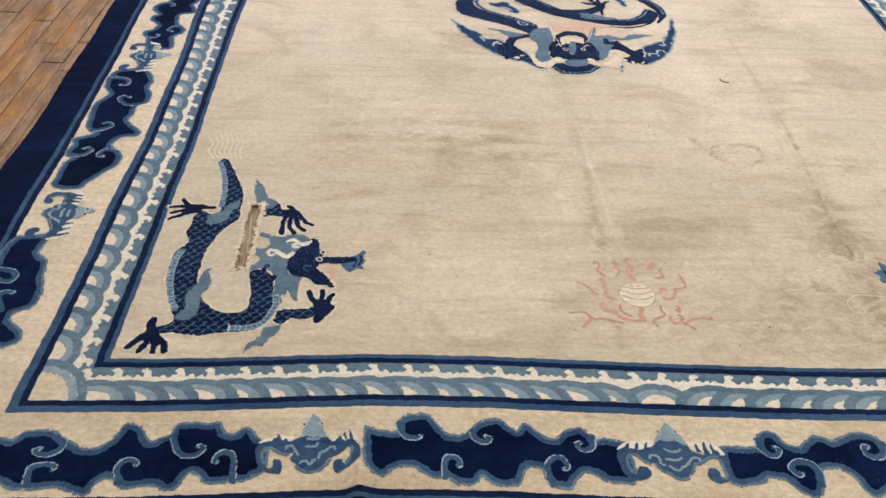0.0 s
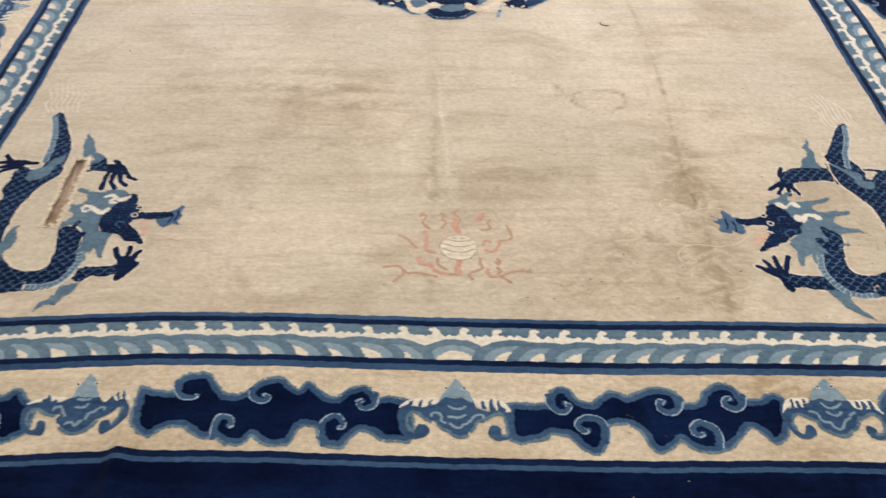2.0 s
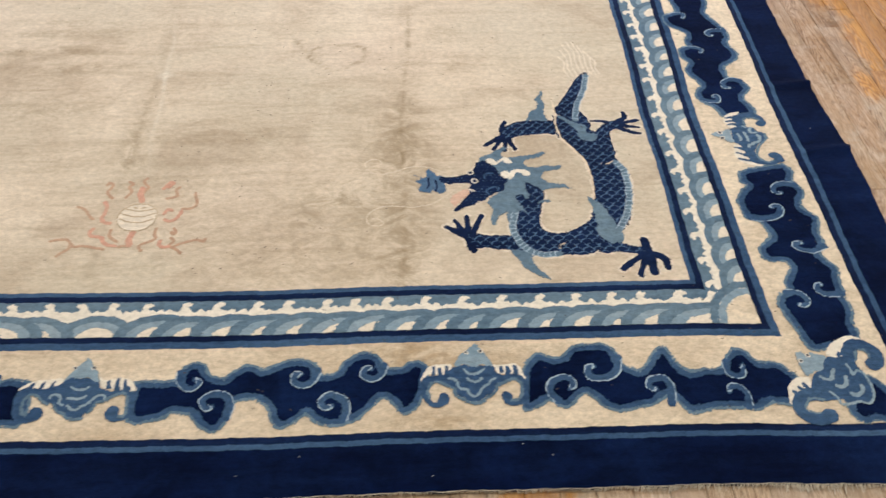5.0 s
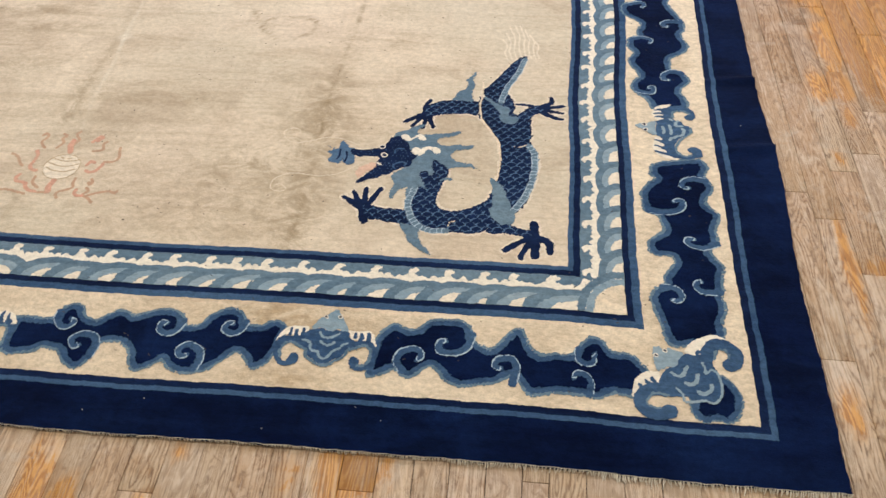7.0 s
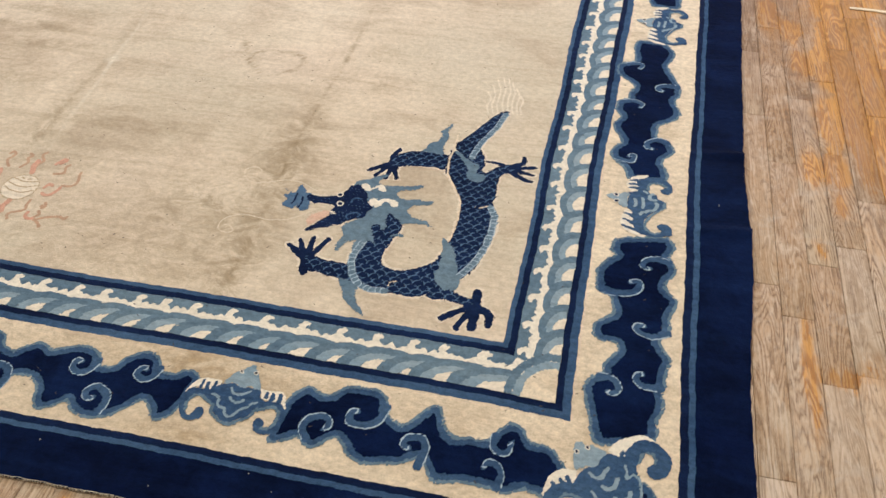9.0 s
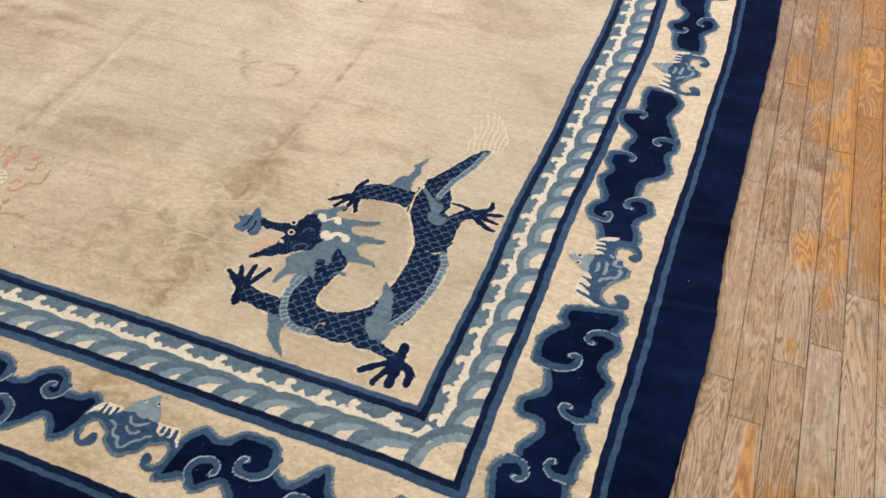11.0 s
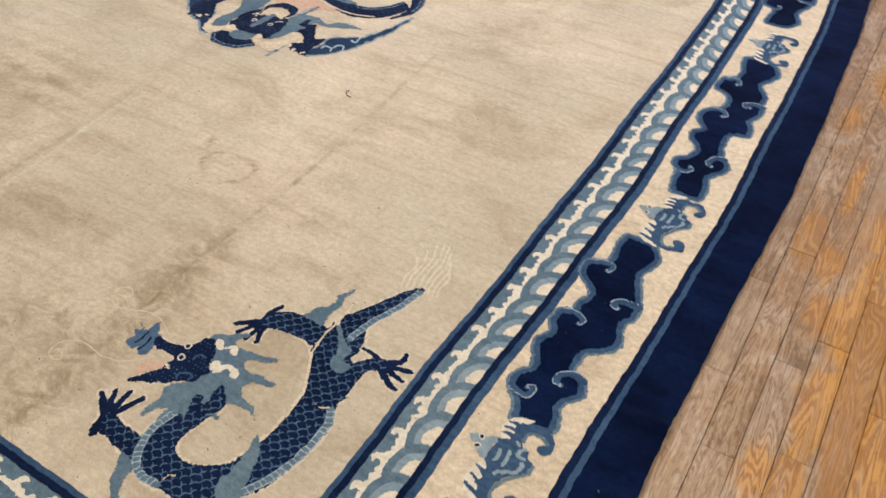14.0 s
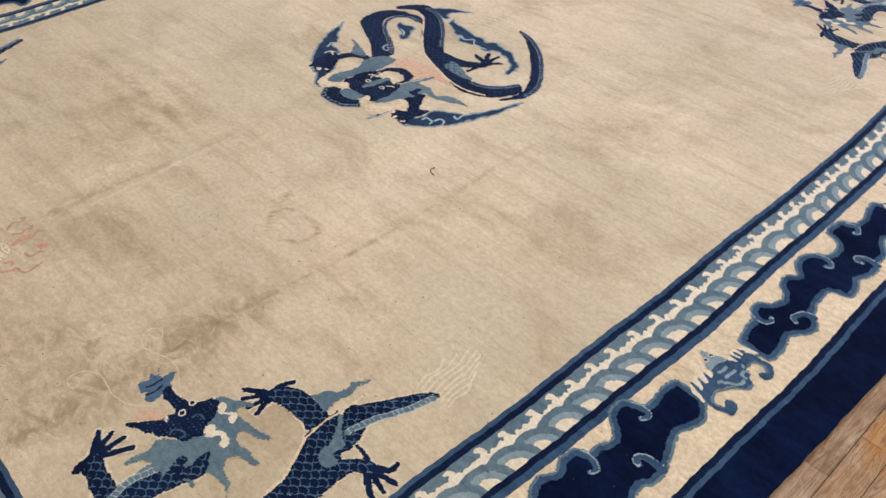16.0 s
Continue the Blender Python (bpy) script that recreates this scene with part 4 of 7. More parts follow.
SIDE_CORNER_CLOUD = cloud_design([(-16, -422), (-37, -418), (-52, -385), (-58, -347), (-68, -306), (-71, -275), (-58, -242), (-34, -230), (-36, -200), (-8, -165), (-10, -130), (-42, -128), (-64, -113), (-65, -76), (-40, -54), (-23, -35), (-30, -4), (-39, 23), (-68, 39), (-77, 99), (-61, 142), (-34, 170), (-47, 191), (-42, 225), (-17, 242)],
    [(77, 262), (98, 253), (105, 223), (94, 193), (108, 159), (109, 128), (87, 92), (93, 67), (116, 38), (114, 7), (104, -28), (106, -70), (82, -100), (90, -122), (111, -158), (105, -188), (99, -227), (94, -256), (99, -298), (85, -347), (78, -394)],
    [((-43, -236, 9), (-16, -239, 8), (-2, -255, 8), (-2, -273, 7), (-12, -282, 7), (-22, -277, 6)),
     ((-56, 40, 13), (-15, 34, 12), (16, 47, 10), (29, 70, 9), (22, 87, 7), (5, 77, 6)),
     ((93, -245, 10), (63, -248, 9), (47, -243, 8), (38, -230, 8), (39, -217, 7), (52, -214, 6)),
     ((103, -76, 10), (75, -91, 9), (46, -90, 8), (28, -75, 8), (35, -63, 7), (49, -63, 6)),
     ((95, 171, 11), (61, 177, 10), (38, 166, 8), (34, 143, 7), (52, 139, 6))], (-0.097, -0.442, 0.136, 0.282))
SIDE_CLOUD = cloud_design([(-25, -401), (-36, -358), (-69, -322), (-79, -291), (-71, -262), (-56, -238), (-60, -212), (-81, -176), (-86, -144), (-74, -115), (-71, -96), (-89, -69), (-92, -37), (-85, -16), (-60, 0), (-59, 29), (-48, 63), (-54, 92), (-95, 127), (-110, 160), (-100, 201), (-64, 222), (-57, 242), (-63, 286), (-64, 325), (-55, 359)],
    [(12, 357), (38, 347), (65, 299), (58, 259), (44, 214), (67, 155), (77, 126), (91, 82), (90, 41), (77, 17), (94, -45), (89, -79), (61, -110), (37, -130), (38, -170), (40, -196), (63, -205), (84, -230), (89, -263), (68, -291), (62, -320), (71, -344), (79, -382), (65, -402)],
    [((-65, -313, 9), (-44, -322, 8), (-23, -322, 8), (-14, -302, 7), (-18, -291, 7), (-31, -301, 6)),
     ((68, -212, 12), (43, -204, 10), (19, -217, 9), (15, -244, 8), (33, -251, 6)),
     ((-73, -19, 10), (-51, -9, 9), (-28, -15, 8), (-18, -28, 7), (-25, -42, 6)),
     ((81, 94, 12), (44, 94, 10), (24, 80, 9), (26, 65, 8), (40, 63, 6)),
     ((-82, 200, 10), (-59, 212, 9), (-41, 212, 8), (-33, 198, 7), (-41, 181, 6))], (-0.130, -0.422, 0.114, 0.379))
MIDDLE_CLOUD = cloud_design([(-29, -468), (-46, -402), (-47, -359), (-68, -326), (-67, -290), (-39, -264), (-27, -224), (-41, -187), (-64, -159), (-66, -116), (-44, -86), (-76, -42), (-79, 11), (-53, 57), (-29, 74), (-27, 136), (-56, 167), (-85, 181), (-93, 236), (-78, 278), (-44, 301), (-39, 358), (-54, 413), (-44, 466)],
    [(58, 456), (92, 385), (74, 328), (55, 276), (89, 215), (90, 159), (102, 135), (105, 82), (87, 34), (101, -1), (105, -62), (54, -82), (49, -136), (59, -204), (87, -244), (93, -290), (55, -345), (66, -402), (60, -472)],
    [((-57, -335, 9), (-37, -349, 8), (-19, -347, 8), (-7, -329, 7), (-14, -316, 6)),
     ((67, -227, 12), (41, -234, 10), (30, -269, 8), (47, -281, 6)),
     ((-52, 42, 10), (-27, 51, 9), (-4, 42, 8), (1, 26, 7), (-11, 14, 6)),
     ((95, 142, 12), (57, 144, 10), (38, 131, 9), (40, 117, 8), (59, 118, 6)),
     ((-66, 268, 10), (-41, 280, 9), (-24, 270, 8), (-20, 251, 7), (-30, 244, 6))], (-0.113, -0.492, 0.125, 0.486))
WEST_CLOUD = cloud_design([(-814, 53), (-783, 45), (-729, 43), (-727, 74), (-707, 93), (-685, 98), (-646, 95), (-631, 74), (-601, 39), (-570, 32), (-534, 49), (-513, 73), (-484, 84), (-453, 85), (-429, 65), (-406, 52), (-392, 74), (-377, 77), (-358, 58), (-334, 35), (-307, 32), (-285, 51), (-255, 69), (-232, 69), (-213, 52), (-200, 35), (-173, 41), (-143, 34), (-121, 21)],
    [(-111, -78), (-154, -84), (-183, -83), (-204, -68), (-233, -60), (-257, -71), (-276, -100), (-290, -109), (-318, -104), (-340, -83), (-349, -56), (-385, -50), (-399, -67), (-411, -101), (-432, -107), (-461, -110), (-490, -97), (-506, -81), (-519, -98), (-539, -108), (-568, -105), (-599, -90), (-635, -91), (-658, -76), (-683, -60), (-705, -58), (-733, -65), (-751, -82), (-764, -89), (-780, -84), (-808, -51)],
    [((-726, 70, 9), (-717, 42, 8), (-701, 26, 8), (-681, 24, 7), (-664, 31, 6)),
     ((-529, 49, 9), (-524, 28, 8), (-508, 17, 8), (-490, 17, 7), (-485, 28, 7), (-498, 33, 6)),
     ((-207, 44, 9), (-210, 17, 8), (-228, 6, 8), (-244, 8, 7), (-250, 21, 7), (-239, 27, 6)),
     ((-602, -90, 9), (-602, -52, 8), (-592, -31, 8), (-571, -36, 7), (-561, -52, 7), (-568, -57, 6)),
     ((-330, -99, 9), (-337, -47, 8), (-322, -26, 8), (-300, -23, 8), (-287, -39, 7), (-288, -54, 6), (-297, -53, 6))], (-0.834, -0.130, -0.091, 0.118))
WEST_CORNER_CLOUD = cloud_design([(-847, 47), (-807, 41), (-779, 45), (-746, 37), (-732, 56), (-706, 65), (-668, 66), (-641, 52), (-620, 35), (-602, 26), (-574, 9), (-545, 10), (-521, 27), (-507, 53), (-500, 77), (-480, 86), (-455, 77), (-440, 54), (-415, 27), (-392, 41), (-369, 52), (-363, 70), (-351, 82), (-315, 85), (-276, 81), (-262, 84), (-246, 82), (-236, 55), (-215, 44), (-194, 48), (-182, 62), (-162, 60), (-144, 35), (-118, 13)],
    [(-108, -56), (-132, -80), (-145, -90), (-180, -92), (-222, -94), (-251, -90), (-270, -69), (-293, -63), (-309, -84), (-318, -104), (-344, -110), (-368, -98), (-391, -93), (-418, -97), (-444, -101), (-465, -89), (-476, -76), (-503, -73), (-519, -89), (-525, -113), (-544, -118), (-570, -106), (-602, -95), (-634, -101), (-669, -102), (-699, -99), (-726, -83), (-758, -76), (-794, -73)],
    [((-643, 47, 9), (-626, 35, 8), (-627, 10, 8), (-649, -5, 8), (-672, -4, 7), (-685, 8, 6), (-670, 12, 6)),
     ((-667, -91, 9), (-676, -55, 8), (-668, -39, 8), (-646, -34, 7), (-625, -38, 7), (-624, -50, 6)),
     ((-466, -86, 9), (-477, -49, 8), (-469, -27, 8), (-450, -22, 7), (-434, -29, 7), (-435, -39, 6)),
     ((-361, 43, 9), (-345, 7, 8), (-321, -13, 8), (-292, -12, 8), (-276, 3, 7), (-278, 14, 6), (-292, 12, 6)),
     ((-180, -92, 9), (-188, -46, 8), (-198, -16, 8), (-219, -8, 8), (-236, -16, 7), (-240, -31, 6), (-229, -35, 6))], (-0.867, -0.138, -0.088, 0.106))
WEST_SIDE_CLOUD = cloud_design([(-41, 406), (-102, 384), (-114, 326), (-111, 256), (-82, 204), (-98, 159), (-115, 115), (-112, 52), (-106, 11), (-99, -41), (-81, -68), (-60, -87), (-97, -108), (-124, -128), (-109, -158), (-119, -195), (-115, -231), (-89, -248), (-104, -267), (-106, -309), (-104, -360), (-101, -410)],
    [(-57, -428), (-9, -420), (3, -390), (20, -366), (38, -331), (60, -296), (69, -249), (53, -203), (16, -167), (16, -130), (41, -102), (82, -93), (85, -61), (49, -23), (25, 16), (36, 58), (35, 113), (66, 144), (67, 201), (48, 255), (52, 310), (28, 371), (3, 403)],
    [((-112, 321, 10), (-79, 328, 9), (-40, 311, 8), (-36, 278, 7), (-62, 272, 6)),
     ((32, 126, 10), (-4, 124, 9), (-35, 162, 8), (-28, 184, 7), (0, 176, 6)),
     ((-76, -68, 10), (-43, -55, 9), (-18, -34, 8), (-28, -14, 7), (-50, -15, 6)),
     ((-99, -227, 10), (-64, -226, 9), (-44, -199, 8), (-53, -181, 7), (-70, -189, 6)),
     ((43, -200, 10), (11, -190, 9), (-9, -209, 8), (-8, -231, 7), (11, -230, 6))], (-0.144, -0.448, 0.105, 0.426))
WEST_SIDE_CORNER_CLOUD = cloud_design([(-121, 314), (-30, 325), (-32, 275), (-31, 234), (5, 202), (14, 155), (14, 129), (31, 91), (40, 42), (34, 10), (9, -14), (-13, -25), (-10, -55), (16, -77), (41, -99), (47, -127), (34, -145), (6, -157), (-26, -160), (-38, -188), (-10, -229), (20, -249), (41, -268), (44, -302)],
    [(18, -338), (-30, -367), (-120, -341), (-141, -263), (-130, -201), (-176, -138), (-191, -48), (-171, 23), (-228, 96), (-216, 153), (-158, 165), (-138, 179), (-137, 217), (-136, 263)],
    [((-154, 155, 11), (-120, 161, 10), (-81, 154, 10), (-63, 134, 9), (-70, 111, 8), (-95, 110, 8), (-110, 120, 7)),
     ((-49, -11, 11), (-73, 26, 10), (-76, 53, 9), (-59, 63, 8), (-37, 59, 7))], (-0.248, -0.387, 0.067, 0.345))

BAT_V = MID - 1.195               # distance of the winged motifs from the middle along v
BAT_U, WEST_U = 1.853, 1.865
for sy in (-1, 1):
    lay(CLOUD, (0, MID + sy * BAT_V), 0, (1, -sy))
    lay(CORNER_CLOUD, (0.955, MID + sy * BAT_V), 0, (1, -sy))
    lay(WEST_CLOUD, (0, MID + sy * BAT_V), 0, (1, -sy))
    lay(WEST_CORNER_CLOUD, (-0.955, MID + sy * BAT_V), 0, (1, -sy))
    lay(SIDE_CORNER_CLOUD, (BAT_U, MID + sy * (MID - 1.70)), 0, (1, -sy))
    lay(SIDE_CLOUD, (BAT_U, MID + sy * (MID - 2.60)), 0, (1, -sy))
    lay(WEST_SIDE_CORNER_CLOUD, (-WEST_U, MID + sy * (MID - 1.70)), 0, (1, -sy))
    lay(WEST_SIDE_CLOUD, (-WEST_U, MID + sy * (MID - 2.70)), 0, (1, -sy))
lay(MIDDLE_CLOUD, (BAT_U, 3.68))
lay(MIDDLE_CLOUD, (-WEST_U, 3.70), size=(1.0, 0.88))

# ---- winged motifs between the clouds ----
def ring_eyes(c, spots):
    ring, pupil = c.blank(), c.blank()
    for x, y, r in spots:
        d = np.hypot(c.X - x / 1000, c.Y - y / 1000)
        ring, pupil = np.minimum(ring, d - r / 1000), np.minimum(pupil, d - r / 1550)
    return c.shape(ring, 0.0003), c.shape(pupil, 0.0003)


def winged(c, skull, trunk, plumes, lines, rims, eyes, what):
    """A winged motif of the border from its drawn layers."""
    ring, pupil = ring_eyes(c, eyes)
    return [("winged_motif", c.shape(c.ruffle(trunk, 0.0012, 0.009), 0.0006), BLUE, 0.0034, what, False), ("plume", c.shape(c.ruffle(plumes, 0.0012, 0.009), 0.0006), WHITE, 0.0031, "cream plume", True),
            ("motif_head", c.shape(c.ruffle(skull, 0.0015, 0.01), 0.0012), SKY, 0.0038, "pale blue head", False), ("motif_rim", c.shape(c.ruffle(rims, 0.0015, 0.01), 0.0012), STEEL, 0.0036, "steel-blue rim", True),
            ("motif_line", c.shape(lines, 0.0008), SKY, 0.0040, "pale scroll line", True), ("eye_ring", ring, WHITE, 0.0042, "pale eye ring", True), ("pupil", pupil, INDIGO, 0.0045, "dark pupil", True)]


c = Canvas(-0.20, -0.14, 0.20, 0.14, 0.0030)
skull, trunk, plumes, lines, rims = (c.blank() for _ in range(5))
c.fill(skull, (-27, 13), (-27, 29), (-22, 43), (-15, 55), (-9, 68), (-7, 84), (1, 82), (15, 69), (23, 51), (34, 30), (39, 13), (26, 12), (15, 14), (3, 13), (-12, 17))
c.fill(trunk, (-51, -2), (-36, 9), (-22, 14), (-13, 19), (-1, 10), (15, 14), (26, 12), (40, 13), (55, -1), (72, 4), (87, 0), (107, -6), (87, -34), (65, -46), (49, -53), (40, -71), (28, -82), (8, -90), (-13, -82), (-29, -70), (-48, -50), (-42, -35), (-62, -37), (-89, -23), (-99, -8), (-79, 1))
c.fill(trunk, (-51, 1), (-74, 5), (-105, 5), (-127, 2), (-141, -12), (-137, -38), (-128, -63), (-110, -82), (-86, -90), (-69, -94), (-64, -81), (-68, -60), (-75, -50), (-91, -53), (-87, -70), (-99, -77), (-111, -61), (-122, -36), (-119, -19), (-102, -16), (-81, -31), (-61, -37), (-43, -32))
c.fill(trunk, (80, -6), (101, 4), (118, -7), (131, -30), (134, -56), (124, -65), (110, -78), (94, -86), (79, -95), (65, -81), (64, -64), (72, -55), (87, -58), (91, -67), (95, -71), (109, -54), (108, -29), (97, -22), (80, -33), (62, -47), (50, -39))
c.fill(trunk, (-101, 1), (-102, 13), (-94, 12), (-88, 2))
c.fill(trunk, (-88, 2), (-91, 20), (-86, 28), (-80, 15), (-76, 0))
c.fill(trunk, (-70, 0), (-70, 12), (-67, 13), (-59, 2))
c.fill(trunk, (76, -4), (71, 11), (79, 14), (84, -2))
c.fill(trunk, (92, 0), (84, 18), (90, 25), (97, 0))
c.fill(trunk, (104, -7), (99, 28), (101, 34), (110, 10), (110, -7))
c.fill(plumes, (-143, -3), (-127, 9), (-106, 15), (-89, 25), (-79, 25), (-62, 16), (-41, 17), (-51, 1), (-72, 0), (-103, 3), (-124, 2))
c.fill(plumes, (34, 30), (42, 12), (55, 4), (70, 12), (86, 13), (98, 23), (107, 27), (118, 11), (131, -4), (114, -7), (93, 1), (73, -4), (55, -1))
c.brush(lines, (-11, 9, 3.4), (5, 4, 3.4), (20, 7, 3.4))
c.brush(lines, (-10, -16, 3.4), (4, -18, 3.4), (18, -13, 3.4), (18, -8, 3.4))
c.brush(lines, (-64, -20, 3.4), (-61, -11, 3.4), (-48, -14, 3.4), (-39, -26, 3.4), (-31, -40, 3.4))
c.brush(lines, (-19, -64, 3.4), (-7, -59, 3.4), (5, -70, 3.4), (11, -58, 3.4), (15, -57, 3.4))
c.brush(lines, (24, -51, 3.4), (30, -36, 3.4), (42, -31, 3.4), (49, -20, 3.4), (61, -18, 3.4), (65, -25, 3.4))
c.brush(rims, (-28, -76, 4), (-6, -90, 4), (13, -92, 4), (32, -86, 4), (45, -74, 4), (54, -57, 4))
c.brush(rims, (-111, -61, 4), (-122, -36, 4), (-118, -17, 4), (-101, -16, 4), (-81, -31, 4), (-57, -38, 4))
c.brush(rims, (95, -71, 4), (109, -50, 4), (109, -25, 4))
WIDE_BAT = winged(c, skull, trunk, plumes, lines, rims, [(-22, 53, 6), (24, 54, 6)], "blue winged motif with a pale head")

c = Canvas(-0.20, -0.14, 0.20, 0.14, 0.0030)
skull, trunk, plumes, lines, rims = (c.blank() for _ in range(5))
c.fill(skull, (-46, 15), (-39, 32), (-28, 47), (-18, 63), (-10, 73), (-2, 83), (6, 81), (13, 71), (22, 56), (32, 43), (39, 26), (46, 9), (31, 16), (19, 24), (6, 27), (-5, 26), (-19, 26), (-30, 28), (-36, 23))
c.fill(trunk, (-46, 15), (-36, 23), (-30, 28), (-18, 27), (-5, 26), (6, 27), (19, 24), (30, 23), (43, 11), (52, -3), (70, -10), (93, -14), (80, -22), (71, -33), (54, -40), (47, -53), (40, -66), (31, -72), (24, -80), (7, -85), (-10, -79), (-18, -69), (-33, -65), (-47, -56), (-51, -42), (-67, -41), (-88, -31), (-95, -17), (-79, -3), (-62, 4), (-51, 9))
c.fill(trunk, (-52, 7), (-71, -5), (-99, -4), (-127, -3), (-143, -10), (-150, -26), (-148, -55), (-137, -82), (-120, -96), (-100, -97), (-90, -91), (-75, -87), (-70, -74), (-75, -59), (-85, -54), (-99, -56), (-104, -65), (-107, -78), (-106, -86), (-116, -74), (-127, -57), (-126, -37), (-114, -24), (-98, -23), (-83, -33), (-63, -42), (-48, -42))
c.fill(trunk, (48, -4), (70, -10), (91, -12), (112, -8), (128, -14), (141, -23), (145, -46), (143, -71), (136, -84), (128, -81), (129, -56), (123, -29), (112, -21), (96, -27), (83, -33), (69, -41), (55, -43))
c.fill(trunk, (78, -71), (81, -57), (90, -53), (101, -54), (112, -63), (110, -74), (121, -80), (129, -75), (136, -84), (124, -92), (107, -95), (87, -90), (81, -79))
c.fill(trunk, (-129, -4), (-118, 11), (-111, 14), (-111, 7), (-116, -4))
c.fill(trunk, (-101, -3), (-95, 12), (-88, 18), (-86, 14), (-90, -4))
c.fill(trunk, (-75, -5), (-71, 12), (-62, 19), (-63, 13), (-67, -3))
c.fill(trunk, (66, -6), (61, 14), (68, 19), (70, 6), (81, -7))
c.fill(trunk, (86, -9), (83, 18), (91, 26), (93, 9), (99, -9))
c.fill(trunk, (106, -10), (103, 18), (109, 20), (112, 6), (125, -7))
c.fill(plumes, (-146, -10), (-138, 3), (-124, 14), (-102, 20), (-84, 22), (-67, 23), (-47, 29), (-42, 16), (-56, 7), (-64, -1), (-82, -3), (-104, -2), (-127, -2), (-141, -6))
c.fill(plumes, (41, 29), (51, 21), (60, 19), (75, 22), (91, 26), (107, 24), (122, 17), (131, 6), (138, -10), (130, -11), (118, -11), (102, -9), (81, -7), (62, -5), (46, 9))
c.brush(lines, (-17, 1, 3.4), (-4, -7, 3.4), (14, -5, 3.4), (22, 0, 3.4))
c.brush(lines, (-20, -29, 3.4), (-2, -32, 3.4), (13, -29, 3.4), (21, -25, 3.4))
c.brush(lines, (-16, -50, 3.4), (-5, -59, 3.4), (10, -62, 3.4), (17, -53, 3.4), (26, -49, 3.4), (32, -44, 3.4), (38, -37, 3.4), (48, -26, 3.4), (56, -24, 3.4), (67, -25, 3.4), (68, -33, 3.4))
c.brush(lines, (-28, -47, 3.4), (-37, -41, 3.4), (-38, -29, 3.4), (-47, -20, 3.4), (-61, -20, 3.4), (-64, -27, 3.4))
c.brush(rims, (-49, -45, 4), (-40, -62, 4), (-22, -70, 4), (-14, -80, 4), (7, -88, 4), (27, -83, 4))
c.brush(rims, (-116, -74, 4), (-127, -53, 4), (-122, -32, 4), (-109, -20, 4), (-94, -25, 4), (-80, -38, 4), (-63, -46, 4))
c.brush(rims, (113, -82, 4), (126, -78, 4), (124, -34, 4), (113, -18, 4), (98, -21, 4), (81, -30, 4), (66, -41, 4), (51, -46, 4), (47, -59, 4), (36, -72, 4))
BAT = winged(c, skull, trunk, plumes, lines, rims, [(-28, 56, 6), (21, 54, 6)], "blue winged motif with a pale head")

c = Canvas(-0.20, -0.14, 0.20, 0.14, 0.0030)
skull, trunk, plumes, lines, rims = (c.blank() for _ in range(5))
c.fill(skull, (-41, 33), (-32, 52), (-20, 67), (-6, 79), (6, 91), (16, 101), (26, 89), (34, 77), (39, 68), (49, 52), (53, 38), (55, 29), (40, 32), (28, 37), (12, 29), (-3, 33), (-14, 37), (-28, 30))
c.fill(trunk, (-43, 29), (-28, 30), (-12, 37), (1, 30), (25, 34), (40, 32), (58, 29), (63, 13), (71, -1), (62, -25), (56, -34), (48, -46), (35, -52), (25, -65), (11, -71), (-7, -66), (-18, -57), (-29, -53), (-40, -43), (-41, -28), (-53, -19), (-63, -5), (-60, 11))
c.fill(trunk, (-49, 15), (-72, 6), (-94, 5), (-112, 2), (-121, -9), (-126, -31), (-120, -52), (-110, -67), (-97, -80), (-80, -82), (-63, -78), (-54, -64), (-56, -51), (-67, -42), (-79, -48), (-82, -64), (-90, -68), (-103, -55), (-106, -35), (-102, -19), (-89, -10), (-71, -16), (-57, -25), (-41, -28))
c.fill(trunk, (61, 13), (79, 4), (101, 7), (120, 4), (131, -9), (137, -30), (130, -57), (127, -74), (110, -81), (91, -81), (77, -70), (73, -55), (75, -44), (86, -43), (98, -54), (99, -67), (109, -63), (116, -48), (120, -28), (112, -16), (94, -8), (75, -18), (57, -22))
c.fill(trunk, (-97, 7), (-96, 30), (-89, 32), (-89, 10))
c.fill(trunk, (-82, 7), (-84, 26), (-76, 27), (-72, 6))
c.fill(trunk, (-65, 8), (-62, 29), (-55, 31), (-55, 9))
c.fill(trunk, (72, 13), (73, 29), (80, 29), (81, 9))
c.fill(trunk, (86, 8), (87, 27), (96, 29), (98, 8))
c.fill(trunk, (105, 6), (105, 28), (113, 30), (118, 5))
c.fill(plumes, (-122, -11), (-118, 11), (-107, 29), (-91, 36), (-70, 36), (-44, 36), (-52, 8), (-60, 6), (-80, 7), (-103, 11))
c.fill(plumes, (54, 35), (69, 34), (93, 34), (112, 37), (123, 24), (130, 5), (134, -10), (124, -3), (108, 4), (85, 6), (68, 9), (63, 20))
c.brush(lines, (-15, 22, 3.4), (-7, 10, 3.4), (10, 8, 3.4), (25, 16, 3.4), (33, 23, 3.4))
c.brush(lines, (-10, -4, 3.4), (-1, -12, 3.4), (13, -13, 3.4), (25, -3, 3.4))
c.brush(lines, (-56, -4, 3.4), (-43, -6, 3.4), (-34, -14, 3.4), (-33, -24, 3.4), (-25, -32, 3.4), (-9, -36, 3.4), (-2, -50, 3.4), (13, -53, 3.4), (22, -40, 3.4), (28, -29, 3.4), (42, -19, 3.4), (49, -10, 3.4), (60, -4, 3.4))
